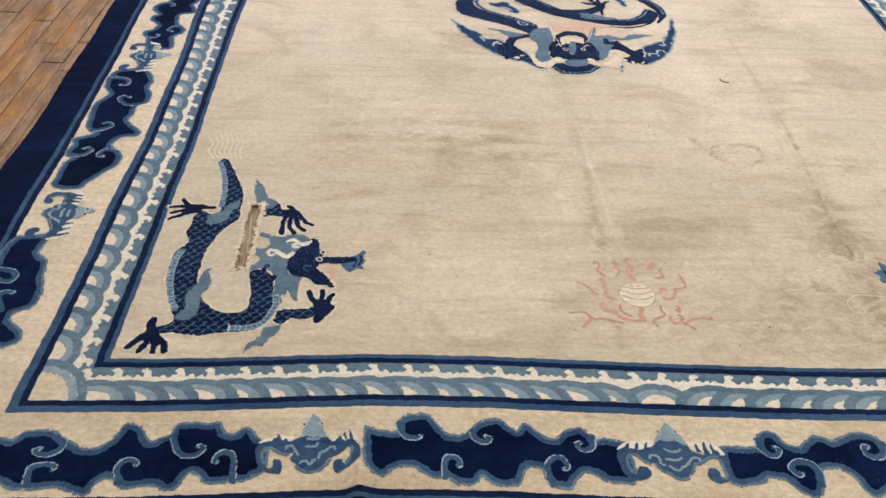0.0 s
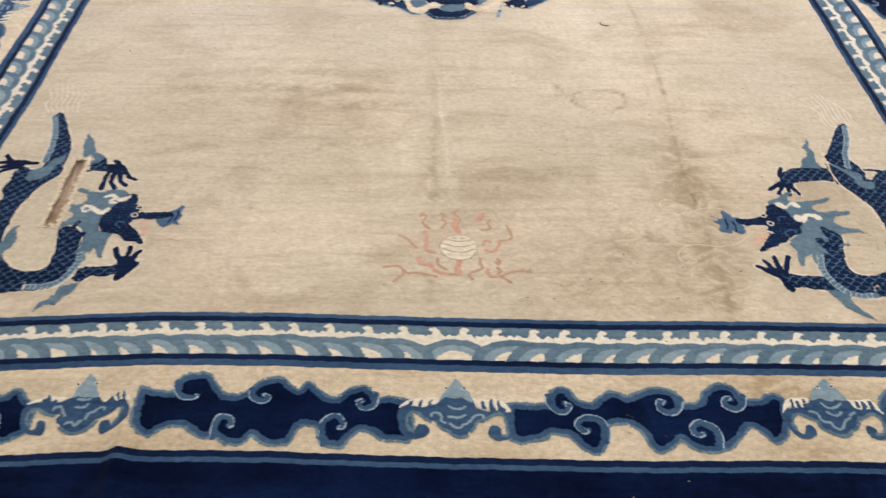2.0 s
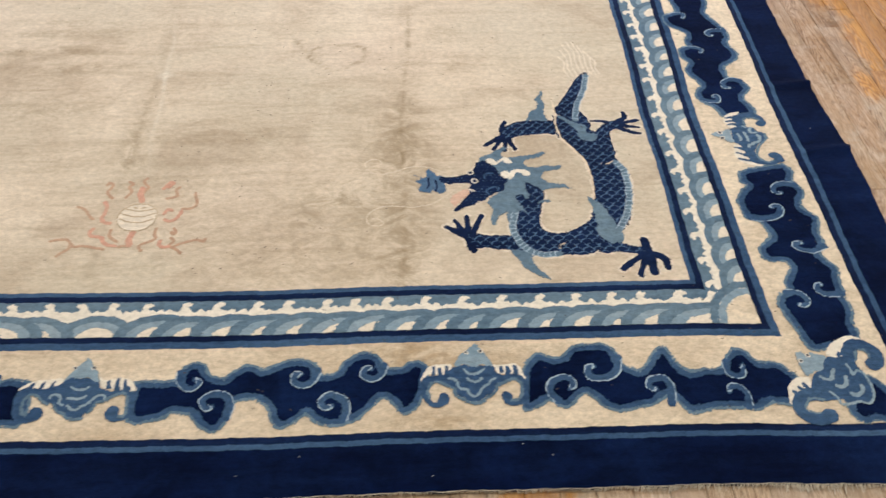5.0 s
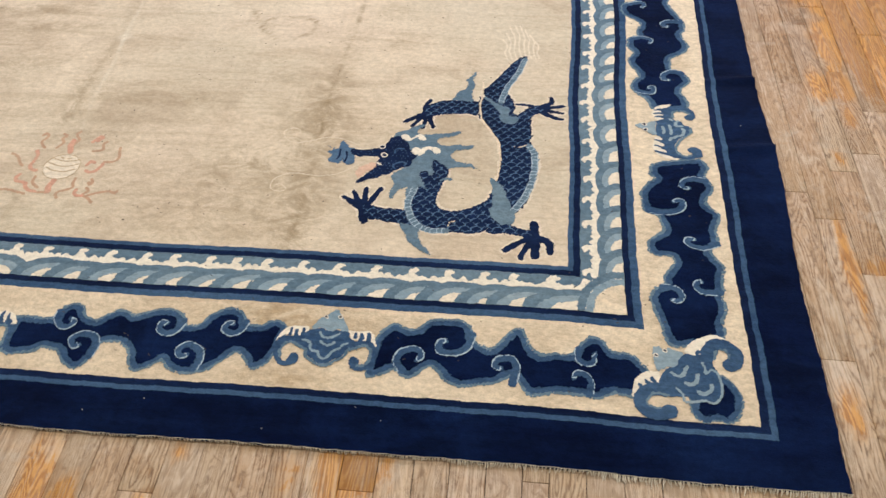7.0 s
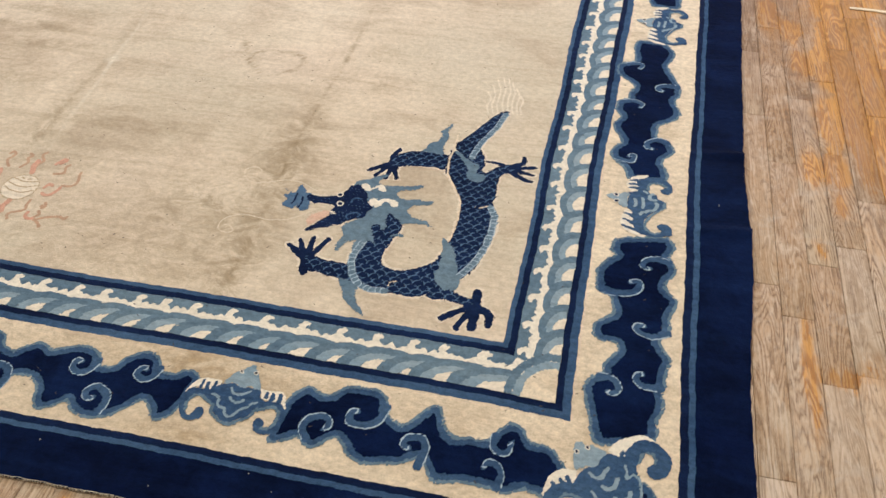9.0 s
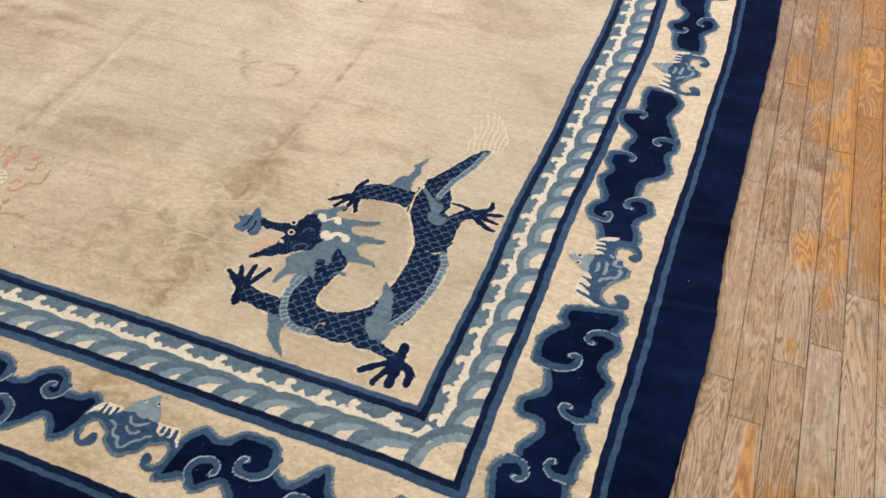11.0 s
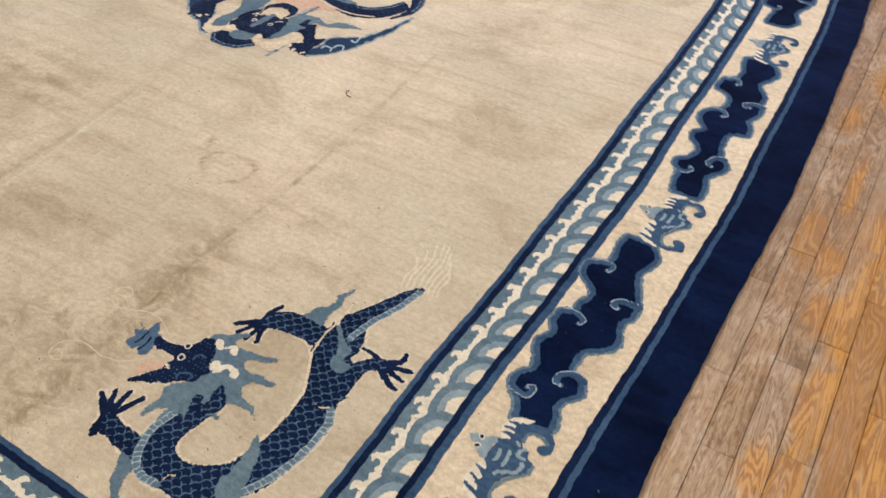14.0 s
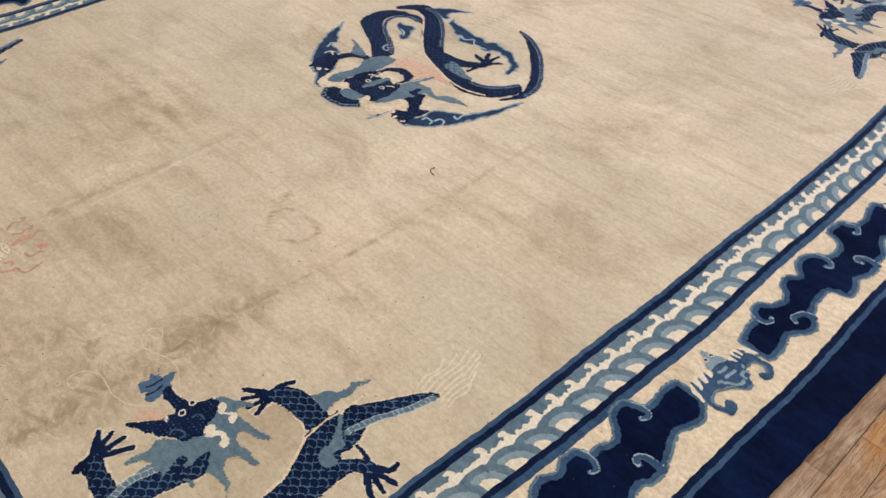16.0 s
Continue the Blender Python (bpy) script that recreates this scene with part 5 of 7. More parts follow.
c.brush(rims, (-41, -31, 4), (-39, -49, 4), (-26, -59, 4), (-13, -67, 4), (10, -74, 4), (27, -68, 4), (37, -57, 4), (54, -47, 4), (60, -29, 4))
c.brush(rims, (-102, -55, 4), (-104, -32, 4), (-97, -16, 4), (-80, -13, 4), (-57, -25, 4), (-44, -32, 4))
c.brush(rims, (96, -67, 4), (113, -64, 4), (123, -42, 4), (119, -18, 4), (103, -8, 4), (81, -18, 4), (60, -27, 4))
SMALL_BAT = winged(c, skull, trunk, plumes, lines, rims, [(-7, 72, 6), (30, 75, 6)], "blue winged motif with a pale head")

c = Canvas(-0.16, -0.22, 0.16, 0.22, 0.0030)
skull, trunk, plumes, lines, rims = (c.blank() for _ in range(5))
c.fill(skull, (-78, 9), (-70, 13), (-57, 20), (-44, 22), (-29, 30), (-17, 34), (-17, 19), (-21, -1), (-22, -16), (-21, -29), (-27, -34), (-40, -28), (-48, -15), (-61, -6), (-71, -1))
c.fill(trunk, (-17, 34), (-6, 38), (7, 46), (19, 46), (34, 43), (45, 34), (57, 35), (59, 19), (72, 15), (79, 3), (79, -13), (73, -24), (61, -32), (48, -38), (39, -54), (30, -71), (23, -88), (11, -83), (-6, -71), (-4, -57), (-6, -45), (-20, -32), (-22, -16), (-20, -1), (-17, 19))
c.fill(trunk, (8, 43), (7, 65), (0, 86), (9, 99), (27, 106), (43, 104), (64, 106), (80, 103), (94, 86), (98, 65), (94, 47), (81, 43), (69, 48), (67, 58), (75, 69), (80, 74), (70, 87), (54, 89), (39, 85), (32, 71), (35, 53), (35, 36))
c.fill(trunk, (-3, -66), (17, -64), (27, -65), (38, -53), (34, -66), (27, -84), (32, -107), (41, -123), (59, -126), (73, -121), (71, -112), (66, -105), (61, -94), (70, -84), (84, -83), (96, -93), (102, -112), (98, -128), (83, -131), (64, -139), (45, -137), (23, -135), (9, -120), (-1, -98), (-2, -79))
c.fill(trunk, (5, 89), (-5, 84), (-10, 87), (-6, 95), (2, 98))
c.fill(trunk, (10, 71), (0, 67), (-4, 72), (2, 79), (9, 80))
c.fill(trunk, (13, 55), (4, 54), (2, 59), (6, 64), (11, 65))
c.fill(trunk, (-7, -60), (3, -68), (2, -76), (-9, -68), (-12, -64))
c.fill(trunk, (-15, -87), (-4, -89), (5, -94), (5, -104), (-10, -95))
c.fill(trunk, (-12, -113), (3, -119), (14, -121), (15, -130), (-7, -120))
c.fill(plumes, (-12, 35), (-25, 63), (-24, 78), (-18, 95), (-6, 111), (13, 118), (29, 119), (23, 108), (8, 101), (4, 92), (6, 75), (13, 53), (1, 41))
c.fill(plumes, (-18, -35), (-7, -46), (1, -61), (1, -82), (2, -101), (16, -117), (32, -135), (28, -145), (13, -141), (-5, -137), (-20, -126), (-31, -108), (-34, -87), (-30, -63), (-22, -46))
c.brush(lines, (0, 7, 4.5), (2, -6, 4.5), (-1, -24, 4.5))
c.brush(lines, (21, 14, 4.5), (22, -5, 4.5), (21, -25, 4.5))
c.brush(lines, (24, 46, 4.5), (30, 41, 4.5))
c.brush(lines, (47, 37, 4.5), (38, 29, 4.5), (41, 13, 4.5), (54, 13, 4.5))
c.brush(lines, (55, 0, 4.5), (60, -8, 4.5), (56, -20, 4.5), (48, -32, 4.5), (34, -35, 4.5), (29, -45, 4.5), (19, -46, 4.5), (17, -55, 4.5))
c.brush(rims, (73, -24, 4), (59, -35, 4), (47, -50, 4), (39, -68, 4), (31, -92, 4), (36, -114, 4), (53, -126, 4), (71, -120, 4))
c.brush(rims, (34, 56, 4), (33, 76, 4), (46, 86, 4), (65, 86, 4), (80, 76, 4))
c.brush(rims, (79, 5, 4), (80, -16, 4))
c.brush(trunk, (16, 90, 6), (0, 90, 5), (-17, 88, 4))
c.brush(trunk, (16, 73, 6), (0, 73, 5), (-17, 71, 4))
c.brush(trunk, (16, 56, 6), (0, 56, 5), (-17, 54, 4))
c.brush(trunk, (8, -68, 6), (-10, -62, 5), (-25, -57, 4))
c.brush(trunk, (8, -94, 6), (-10, -88, 5), (-25, -83, 4))
c.brush(trunk, (8, -121, 6), (-10, -115, 5), (-25, -110, 4))
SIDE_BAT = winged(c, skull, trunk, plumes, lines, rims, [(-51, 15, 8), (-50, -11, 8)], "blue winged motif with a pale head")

c = Canvas(-0.16, -0.16, 0.16, 0.16, 0.0036)
skull, trunk, plumes, lines, rims = (c.blank() for _ in range(5))
c.fill(skull, (-68, 110), (-54, 113), (-45, 104), (-34, 110), (-16, 105), (3, 99), (-12, 78), (-18, 58), (-37, 53), (-53, 46), (-62, 40), (-68, 61))
c.fill(trunk, (-12, 92), (11, 96), (33, 93), (53, 108), (67, 102), (65, 65), (74, 45), (76, 19), (73, -11), (58, -38), (40, -36), (14, -39), (2, -25), (-25, -28), (-46, -26), (-60, -7), (-56, 26), (-42, 48), (-19, 59))
c.brush(trunk, (57, 102, 18), (66, 122, 17), (87, 132, 16), (104, 121, 17), (116, 100, 18), (113, 79, 18), (103, 70, 18))
c.brush(trunk, (-50, -10, 18), (-76, -14, 18), (-97, -28, 18), (-106, -49, 18), (-98, -68, 17), (-77, -77, 17), (-54, -76, 16), (-39, -68, 18))
c.brush(trunk, (63, 119, 5), (58, 124, 5), (55, 132, 5))
c.brush(trunk, (45, 101, 5), (44, 109, 5), (48, 118, 5))
c.brush(trunk, (33, 91, 5), (32, 98, 5), (35, 105, 5))
c.brush(trunk, (-67, -2, 5), (-70, 7, 5), (-74, 16, 5))
c.brush(trunk, (-80, -8, 5), (-84, 1, 5), (-89, 6, 5))
c.brush(trunk, (-96, -20, 5), (-102, -10, 5), (-108, -3, 5))
c.fill(plumes, (2, 99), (11, 122), (31, 141), (57, 153), (80, 157), (100, 146), (84, 143), (61, 136), (53, 113), (35, 90), (20, 94))
c.fill(plumes, (-58, 40), (-57, 7), (-71, -2), (-93, -5), (-110, -21), (-120, -40), (-126, -37), (-125, -13), (-117, 11), (-101, 27), (-83, 35))
c.brush(lines, (-31, 39, 4), (-21, 31, 4), (-7, 34, 4), (6, 59, 4))
c.brush(lines, (-2, 13, 5), (9, 10, 5), (23, 19, 5), (27, 37, 5))
c.brush(lines, (25, -9, 5), (37, -15, 5), (51, -6, 5), (53, 9, 5))
c.brush(lines, (41, 71, 3), (44, 58, 3), (45, 42, 3), (57, 54, 3), (70, 47, 3), (75, 30, 3), (76, -1, 3), (61, -38, 3), (32, -32, 3), (-4, -40, 3), (-9, -20, 3), (-23, -4, 3))
c.brush(rims, (69, 87, 3), (73, 107, 3), (90, 114, 3), (100, 104, 3), (101, 91, 3))
c.brush(rims, (-42, -24, 3), (-68, -23, 3), (-84, -36, 3), (-87, -52, 3), (-74, -61, 3), (-59, -63, 3))
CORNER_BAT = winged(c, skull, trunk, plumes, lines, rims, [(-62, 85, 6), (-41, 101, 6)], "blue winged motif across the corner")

c = Canvas(-0.16, -0.16, 0.16, 0.16, 0.0036)
knob = c.blank()
c.fill(knob, (6, -27), (7, -61), (29, -89), (59, -83), (84, -88), (109, -68), (118, -26), (108, 10), (90, 31), (71, 35))
KNOB = [("cloud_motif", c.shape(knob), BLUE, 0.0010, "small navy corner cloud", False), ("cloud_heart", c.shape(knob + 0.0165), NAVY, 0.0014, "navy heart of the cloud", True), ("cloud_halo", c.shape(np.abs(knob) - 0.0022), STEEL, 0.0018, "soft steel-blue rim", False)]


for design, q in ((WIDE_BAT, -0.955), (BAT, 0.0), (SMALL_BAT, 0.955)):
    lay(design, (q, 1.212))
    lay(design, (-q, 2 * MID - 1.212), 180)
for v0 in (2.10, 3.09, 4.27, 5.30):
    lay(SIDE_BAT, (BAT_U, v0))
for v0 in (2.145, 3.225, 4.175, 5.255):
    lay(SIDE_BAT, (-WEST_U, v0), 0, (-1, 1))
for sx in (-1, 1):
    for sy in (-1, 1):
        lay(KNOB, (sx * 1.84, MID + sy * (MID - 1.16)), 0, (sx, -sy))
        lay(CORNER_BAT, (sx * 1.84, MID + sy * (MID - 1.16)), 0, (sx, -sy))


# ---- dragons ----
def belly(c, F_strip, F_rungs, path, inner=0.009, gap=0.0155, line=0.0016):
    """A strip of belly plates along a path: a soft strip with pale rungs."""
    c.brush(F_strip, *path)
    p = smooth_path(path, 14)
    run = np.concatenate([[0], np.cumsum(np.hypot(*np.diff(p[:, :2], axis=0).T))])
    way = np.gradient(p[:, :2], axis=0)
    way /= np.linalg.norm(way, axis=1)[:, None]
    for s in np.arange(0.006, run[-1], gap):
        i = int(np.searchsorted(run, s))
        q, n = p[min(i, len(p) - 1)], way[min(i, len(p) - 1)]
        a, b = q[:2] + np.array([-n[1], n[0]]) * inner, q[:2] - np.array([-n[1], n[0]]) * inner
        c.segment(F_rungs, np.array([*a, line]), np.array([*b, line]))
    for sign in (1, -1):
        rim = p[:, :2] + sign * inner * np.stack([-way[:, 1], way[:, 0]], -1)
        for a, b in zip(rim[:-1:2], rim[2::2]):
            c.segment(F_rungs, np.array([*a, 0.0014]), np.array([*b, 0.0014]))


def dragon_design(c, scaled, claws, mane, head, crest, strip, rungs, tongue, pale, hair, brow, tuft, dark, whisk, neck, eyes):
    """The pieces of a corner dragon from its drawn layers, the body first."""
    rings, pupils = ring_eyes(c, eyes)
    return [("dragon_motif", c.shape(scaled), INDIGO, 0.0012, "navy and blue dragon with scales and claws", False), ("scale_net", c.shape(scale_net(c, scaled, 0.032, 0.0017), 0.0002), SCALE, 0.0018, "steel-blue scale edges", True),
            ("dragon_claw", c.shape(c.ruffle(claws, 0.0018, 0.012), 0.0012), INDIGO, 0.0014, "navy claw", True), ("dragon_mane", c.shape(c.ruffle(mane, 0.0028, 0.013)), STEEL, 0.0021, "steel-blue mane and flames", True),
            ("dragon_tongue", c.shape(tongue), ROSY, 0.0012, "blush tongue", False), ("pale_edge", c.shape(c.ruffle(pale, 0.0015, 0.012), 0.0006), CREAM, 0.0024, "pale edge of the body", True), ("tail_hair", c.shape(hair, 0.0004), PALE, 0.0012, "pale tail hair", True),
            ("whisker", c.shape(whisk, 0.0004), THREAD, 0.0012, "faint pale whisker", True), ("neck_spike", c.shape(c.ruffle(neck, 0.0022, 0.012)), INDIGO, 0.0023, "navy spikes of the neck", True), ("neck_net", c.shape(scale_net(c, neck, 0.032, 0.0017), 0.0002), SCALE, 0.0025, "steel-blue scale edges", True), ("belly_strip", c.shape(strip), STEEL, 0.0022, "steel-blue belly plates", True), ("belly_net", c.shape(rungs, 0.0002), FOAM, 0.0026, "pale rungs", True),
            ("dragon_head", c.shape(c.ruffle(head, 0.0022, 0.012)), INDIGO, 0.0027, "navy head", True), ("head_speck", c.shape(np.maximum(np.hypot((c.X + 0.5 * 0.012 * (np.floor(c.Y / 0.012) % 2)) % 0.012 - 0.006, c.Y % 0.012 - 0.006) - 0.0020, head + 0.006), 0.0008), SCALE, 0.0029, "blue specks on the head", False), ("dragon_crest", c.shape(c.ruffle(crest, 0.0015, 0.01)), WHITE, 0.0030, "cream crest", True),
            ("snout_tuft", c.shape(c.ruffle(tuft, 0.0022, 0.012)), SCALE, 0.0023, "blue tuft on the snout", True), ("tuft_line", c.shape(dark, 0.0004), INDIGO, 0.0031, "navy line in the tuft", True),
            ("brow_line", c.shape(brow, 0.0004), BLUE, 0.0030, "blue line on the head", True), ("pale_surround", c.shape(c.ruffle(np.minimum(np.minimum(scaled, head), np.minimum(strip, claws)), 0.004, 0.02) - 0.0045), PALE, 0.0008, "paler wool along the outline", True),
            ("eye_ring", rings, WHITE, 0.0034, "pale eye ring", True), ("pupil", pupils, INDIGO, 0.0037, "navy pupil", True)]


c = Canvas(-0.66, -0.46, 0.40, 0.74, 0.0034)
scaled, claws, mane, head, crest, strip, rungs, tongue, pale, hair, brow, tuft, dark, whisk, neck = (c.blank() for _ in range(15))
c.fill(scaled, (205, 494), (182, 475), (147, 418), (107, 332), (77, 276), (145, 241), (165, 312), (193, 394), (209, 461), (214, 487))
c.fill(scaled, (71, 259), (74, 175), (89, 125), (120, 80), (141, 30), (155, -35), (156, -97), (148, -151), (141, -190), (121, -224), (85, -249), (41, -265), (3, -257), (-14, -235), (-13, -192), (-2, -146), (8, -113), (-1, -91), (-36, -97), (-54, -113), (-87, -171), (-99, -227), (-79, -309), (-22, -349), (41, -347), (115, -347), (173, -309), (241, -233), (264, -148), (269, -76), (270, -6), (244, 52), (246, 119), (207, 170), (160, 200), (120, 242))
c.fill(scaled, (178, 122), (197, 162), (213, 190), (238, 215), (269, 228), (287, 199), (257, 180), (246, 147), (248, 105), (247, 60), (203, 40))
c.fill(scaled, (174, -274), (209, -304), (246, -322), (286, -322), (264, -355), (233, -347), (195, -342), (139, -342))
c.fill(scaled, (-67, -261), (-115, -268), (-164, -267), (-196, -261), (-228, -260), (-221, -295), (-202, -315), (-171, -316), (-120, -324), (-73, -330))
c.fill(scaled, (78, 232), (53, 236), (7, 238), (-43, 234), (-77, 215), (-105, 182), (-94, 148), (-65, 153), (-40, 163), (2, 167), (48, 168), (73, 164))
c.fill(scaled, (102, 173), (96, 305), (168, 277), (187, 184))
gap = c.blank()
c.fill(gap, (155, -133), (157, -39), (148, 37), (115, 96), (89, 146), (63, 134), (89, 84), (117, 24), (123, -49), (131, -133))
scaled = np.maximum(scaled, -gap)
c.brush(claws, (271, 216, 9), (226, 224, 7), (192, 228, 5))
c.brush(claws, (271, 216, 9), (298, 241, 8), (300, 268, 6))
c.brush(claws, (275, 213, 9), (305, 221, 8), (332, 229, 6))
c.brush(claws, (273, 205, 9), (305, 198, 8), (330, 194, 6))
c.brush(claws, (269, 196, 9), (302, 172, 8), (328, 163, 6))
c.brush(claws, (275, -351, 13), (275, -321, 11), (272, -295, 9))
c.brush(claws, (275, -351, 12), (232, -374, 10), (198, -404, 9))
c.brush(claws, (275, -359, 12), (253, -395, 10), (243, -427, 8))
c.brush(claws, (278, -359, 12), (277, -396, 10), (278, -424, 8))
c.brush(claws, (283, -351, 12), (307, -373, 10), (307, -405, 8))
c.brush(claws, (-220, -278, 12), (-258, -250, 10), (-288, -231, 7))
c.brush(claws, (-220, -273, 11), (-248, -233, 9), (-262, -208, 7))
c.brush(claws, (-217, -269, 11), (-225, -227, 9), (-227, -191, 7))
c.brush(claws, (-214, -267, 11), (-199, -228, 9), (-185, -188, 7))
c.brush(claws, (-224, -282, 13), (-218, -304, 12), (-211, -323, 11))
c.brush(claws, (-94, 165, 11), (-129, 141, 9), (-160, 120, 7))
c.brush(claws, (-92, 159, 10), (-117, 127, 8), (-131, 100, 7))
c.brush(claws, (-87, 159, 10), (-94, 126, 8), (-97, 94, 7))
c.brush(claws, (-83, 159, 10), (-76, 126, 8), (-65, 98, 7))
c.brush(claws, (-97, 171, 11), (-99, 202, 9), (-87, 233, 7))
c.fill(mane, (-20, 239), (-8, 262), (1, 285), (21, 299), (28, 323), (20, 345), (35, 369), (42, 387), (50, 374), (42, 344), (50, 313), (42, 283), (47, 254), (49, 233))
c.fill(mane, (-115, -320), (-52, -327), (-48, -348), (-48, -372), (-39, -389), (-23, -410), (-1, -436), (-21, -430), (-50, -413), (-70, -388), (-91, -356))
c.fill(mane, (135, -125), (144, -167), (146, -213), (147, -258), (157, -291), (192, -310), (214, -302), (221, -285), (211, -249), (189, -199), (168, -150), (140, -125))
c.fill(mane, (-185, 42), (-172, 68), (-140, 84), (-105, 106), (-90, 106), (-108, 83), (-112, 66), (-90, 58), (-53, 68), (-17, 69), (18, 85), (24, 76), (1, 58), (-29, 48), (-45, 30), (-22, 11), (19, 18), (48, 14), (73, 21), (69, 5), (41, -1), (15, -8), (5, -33), (22, -57), (66, -64), (86, -83), (59, -79), (22, -84), (1, -94), (-38, -94), (-23, -120), (22, -132), (14, -141), (-28, -139), (-64, -137), (-61, -161), (-42, -188), (-84, -165), (-87, -190), (-95, -211), (-109, -213), (-109, -178), (-134, -191), (-143, -221), (-153, -222), (-157, -188), (-150, -166), (-162, -142), (-164, -123), (-127, -89), (-121, -38), (-128, -15), (-154, 19))
c.fill(mane, (82, 254), (97, 256), (139, 221), (172, 205), (174, 168), (204, 163), (197, 135), (169, 129), (146, 149), (142, 184), (115, 221))
c.fill(tuft, (-372, -80), (-362, -52), (-378, -44), (-366, -28), (-380, -14), (-350, -24), (-344, 12), (-322, -4), (-312, -16), (-296, -22), (-288, -46), (-290, -84), (-312, -96), (-326, -80), (-344, -92))
c.fill(neck, (-66, -150), (-76, -130), (-80, -112), (-58, -104), (-50, -128), (-36, -110), (-48, -76), (-41, -52), (-20, -72), (4, -92), (6, -120), (-14, -138), (-40, -150))
c.fill(head, (-303, -45), (-303, -21), (-269, -25), (-229, -14), (-201, 8), (-191, 41), (-159, 46), (-131, 13), (-123, -18), (-100, -38), (-112, -61), (-110, -83), (-134, -94), (-160, -107), (-170, -124), (-197, -133), (-204, -147), (-229, -152), (-263, -172), (-265, -161), (-240, -129), (-218, -94), (-214, -69), (-215, -55), (-248, -51), (-274, -55))
c.fill(crest, (-154, 36), (-162, 51), (-151, 58), (-136, 53), (-130, 41), (-118, 51), (-104, 61), (-87, 54), (-82, 35), (-98, 34), (-109, 46), (-120, 37), (-132, 27))
c.fill(crest, (-103, -34), (-121, -19), (-115, -4), (-101, 2), (-94, -9), (-77, 2), (-54, 5), (-34, -3), (-30, -21), (-47, -25), (-55, -11), (-74, -14), (-79, -30), (-92, -36))
c.brush(crest, (-212, -80, 4), (-200, -90, 3))
c.fill(tongue, (-262, -150), (-276, -122), (-262, -96), (-232, -80), (-206, -80), (-218, -97), (-238, -122))
c.brush(pale, (155, -133, 3), (157, -39, 3), (148, 37, 3), (115, 96, 3), (89, 146, 3), (78, 209, 3), (79, 292, 3), (77, 352, 3))
c.brush(pale, (196, 23, 2), (215, 20, 2), (235, 33, 2))
c.brush(pale, (31, -323, 2), (34, -309, 2), (48, -304, 2))
c.brush(hair, (121, 584, 3), (136, 547, 3), (134, 504, 3), (148, 464, 3))
c.brush(hair, (130, 627, 3), (147, 576, 3), (147, 519, 3), (163, 467, 3))
c.brush(hair, (143, 657, 3), (162, 595, 3), (162, 532, 3), (179, 470, 3))
c.brush(hair, (158, 677, 3), (177, 608, 3), (178, 538, 3), (196, 473, 3))
c.brush(hair, (176, 673, 3), (195, 607, 3), (195, 540, 3), (212, 475, 3))
c.brush(hair, (195, 652, 3), (212, 593, 3), (211, 533, 3), (227, 478, 3))
c.brush(hair, (214, 621, 3), (230, 576, 3), (228, 526, 3), (242, 480, 3))
c.brush(hair, (233, 583, 3), (247, 553, 3), (242, 516, 3), (255, 483, 3))
c.brush(whisk, (-286, -2, 2), (-349, 24, 2), (-400, 22, 2), (-453, 0, 2), (-491, -5, 2), (-520, 10, 2), (-535, 43, 2), (-513, 62, 2), (-489, 57, 2), (-487, 38, 2), (-505, 33, 2))
c.brush(whisk, (-255, -75, 2), (-323, -132, 2), (-367, -147, 2), (-399, -150, 2), (-454, -142, 2), (-500, -158, 2), (-519, -195, 2), (-509, -218, 2), (-481, -221, 2), (-469, -208, 2), (-492, -191, 2), (-505, -197, 2))
c.brush(brow, (-157, -100, 3), (-165, -89, 3), (-158, -76, 3), (-141, -69, 3), (-127, -75, 3), (-131, -85, 3))
c.brush(brow, (-169, -29, 3), (-166, -12, 3), (-144, -9, 3))
c.brush(dark, (-344, -70, 3), (-338, -50, 3), (-339, -26, 3))
c.brush(dark, (-319, -83, 3), (-314, -61, 3), (-318, -37, 3))
belly(c, strip, rungs, [(206, 471, 9), (187, 391, 9), (157, 306, 9), (143, 236, 9)])
belly(c, strip, rungs, [(242, 28, 10), (262, -13, 10), (262, -81, 10), (256, -148, 10), (235, -210, 10), (210, -254, 10)])
belly(c, strip, rungs, [(-84, -175, 10), (-95, -234, 10), (-83, -287, 10), (-57, -326, 10), (-22, -344, 10), (28, -344, 10)])
DRAGON = dragon_design(c, scaled, claws, mane, head, crest, strip, rungs, tongue, pale, hair, brow, tuft, dark, whisk, neck, [(-212, -7, 10), (-200, -43, 11)])

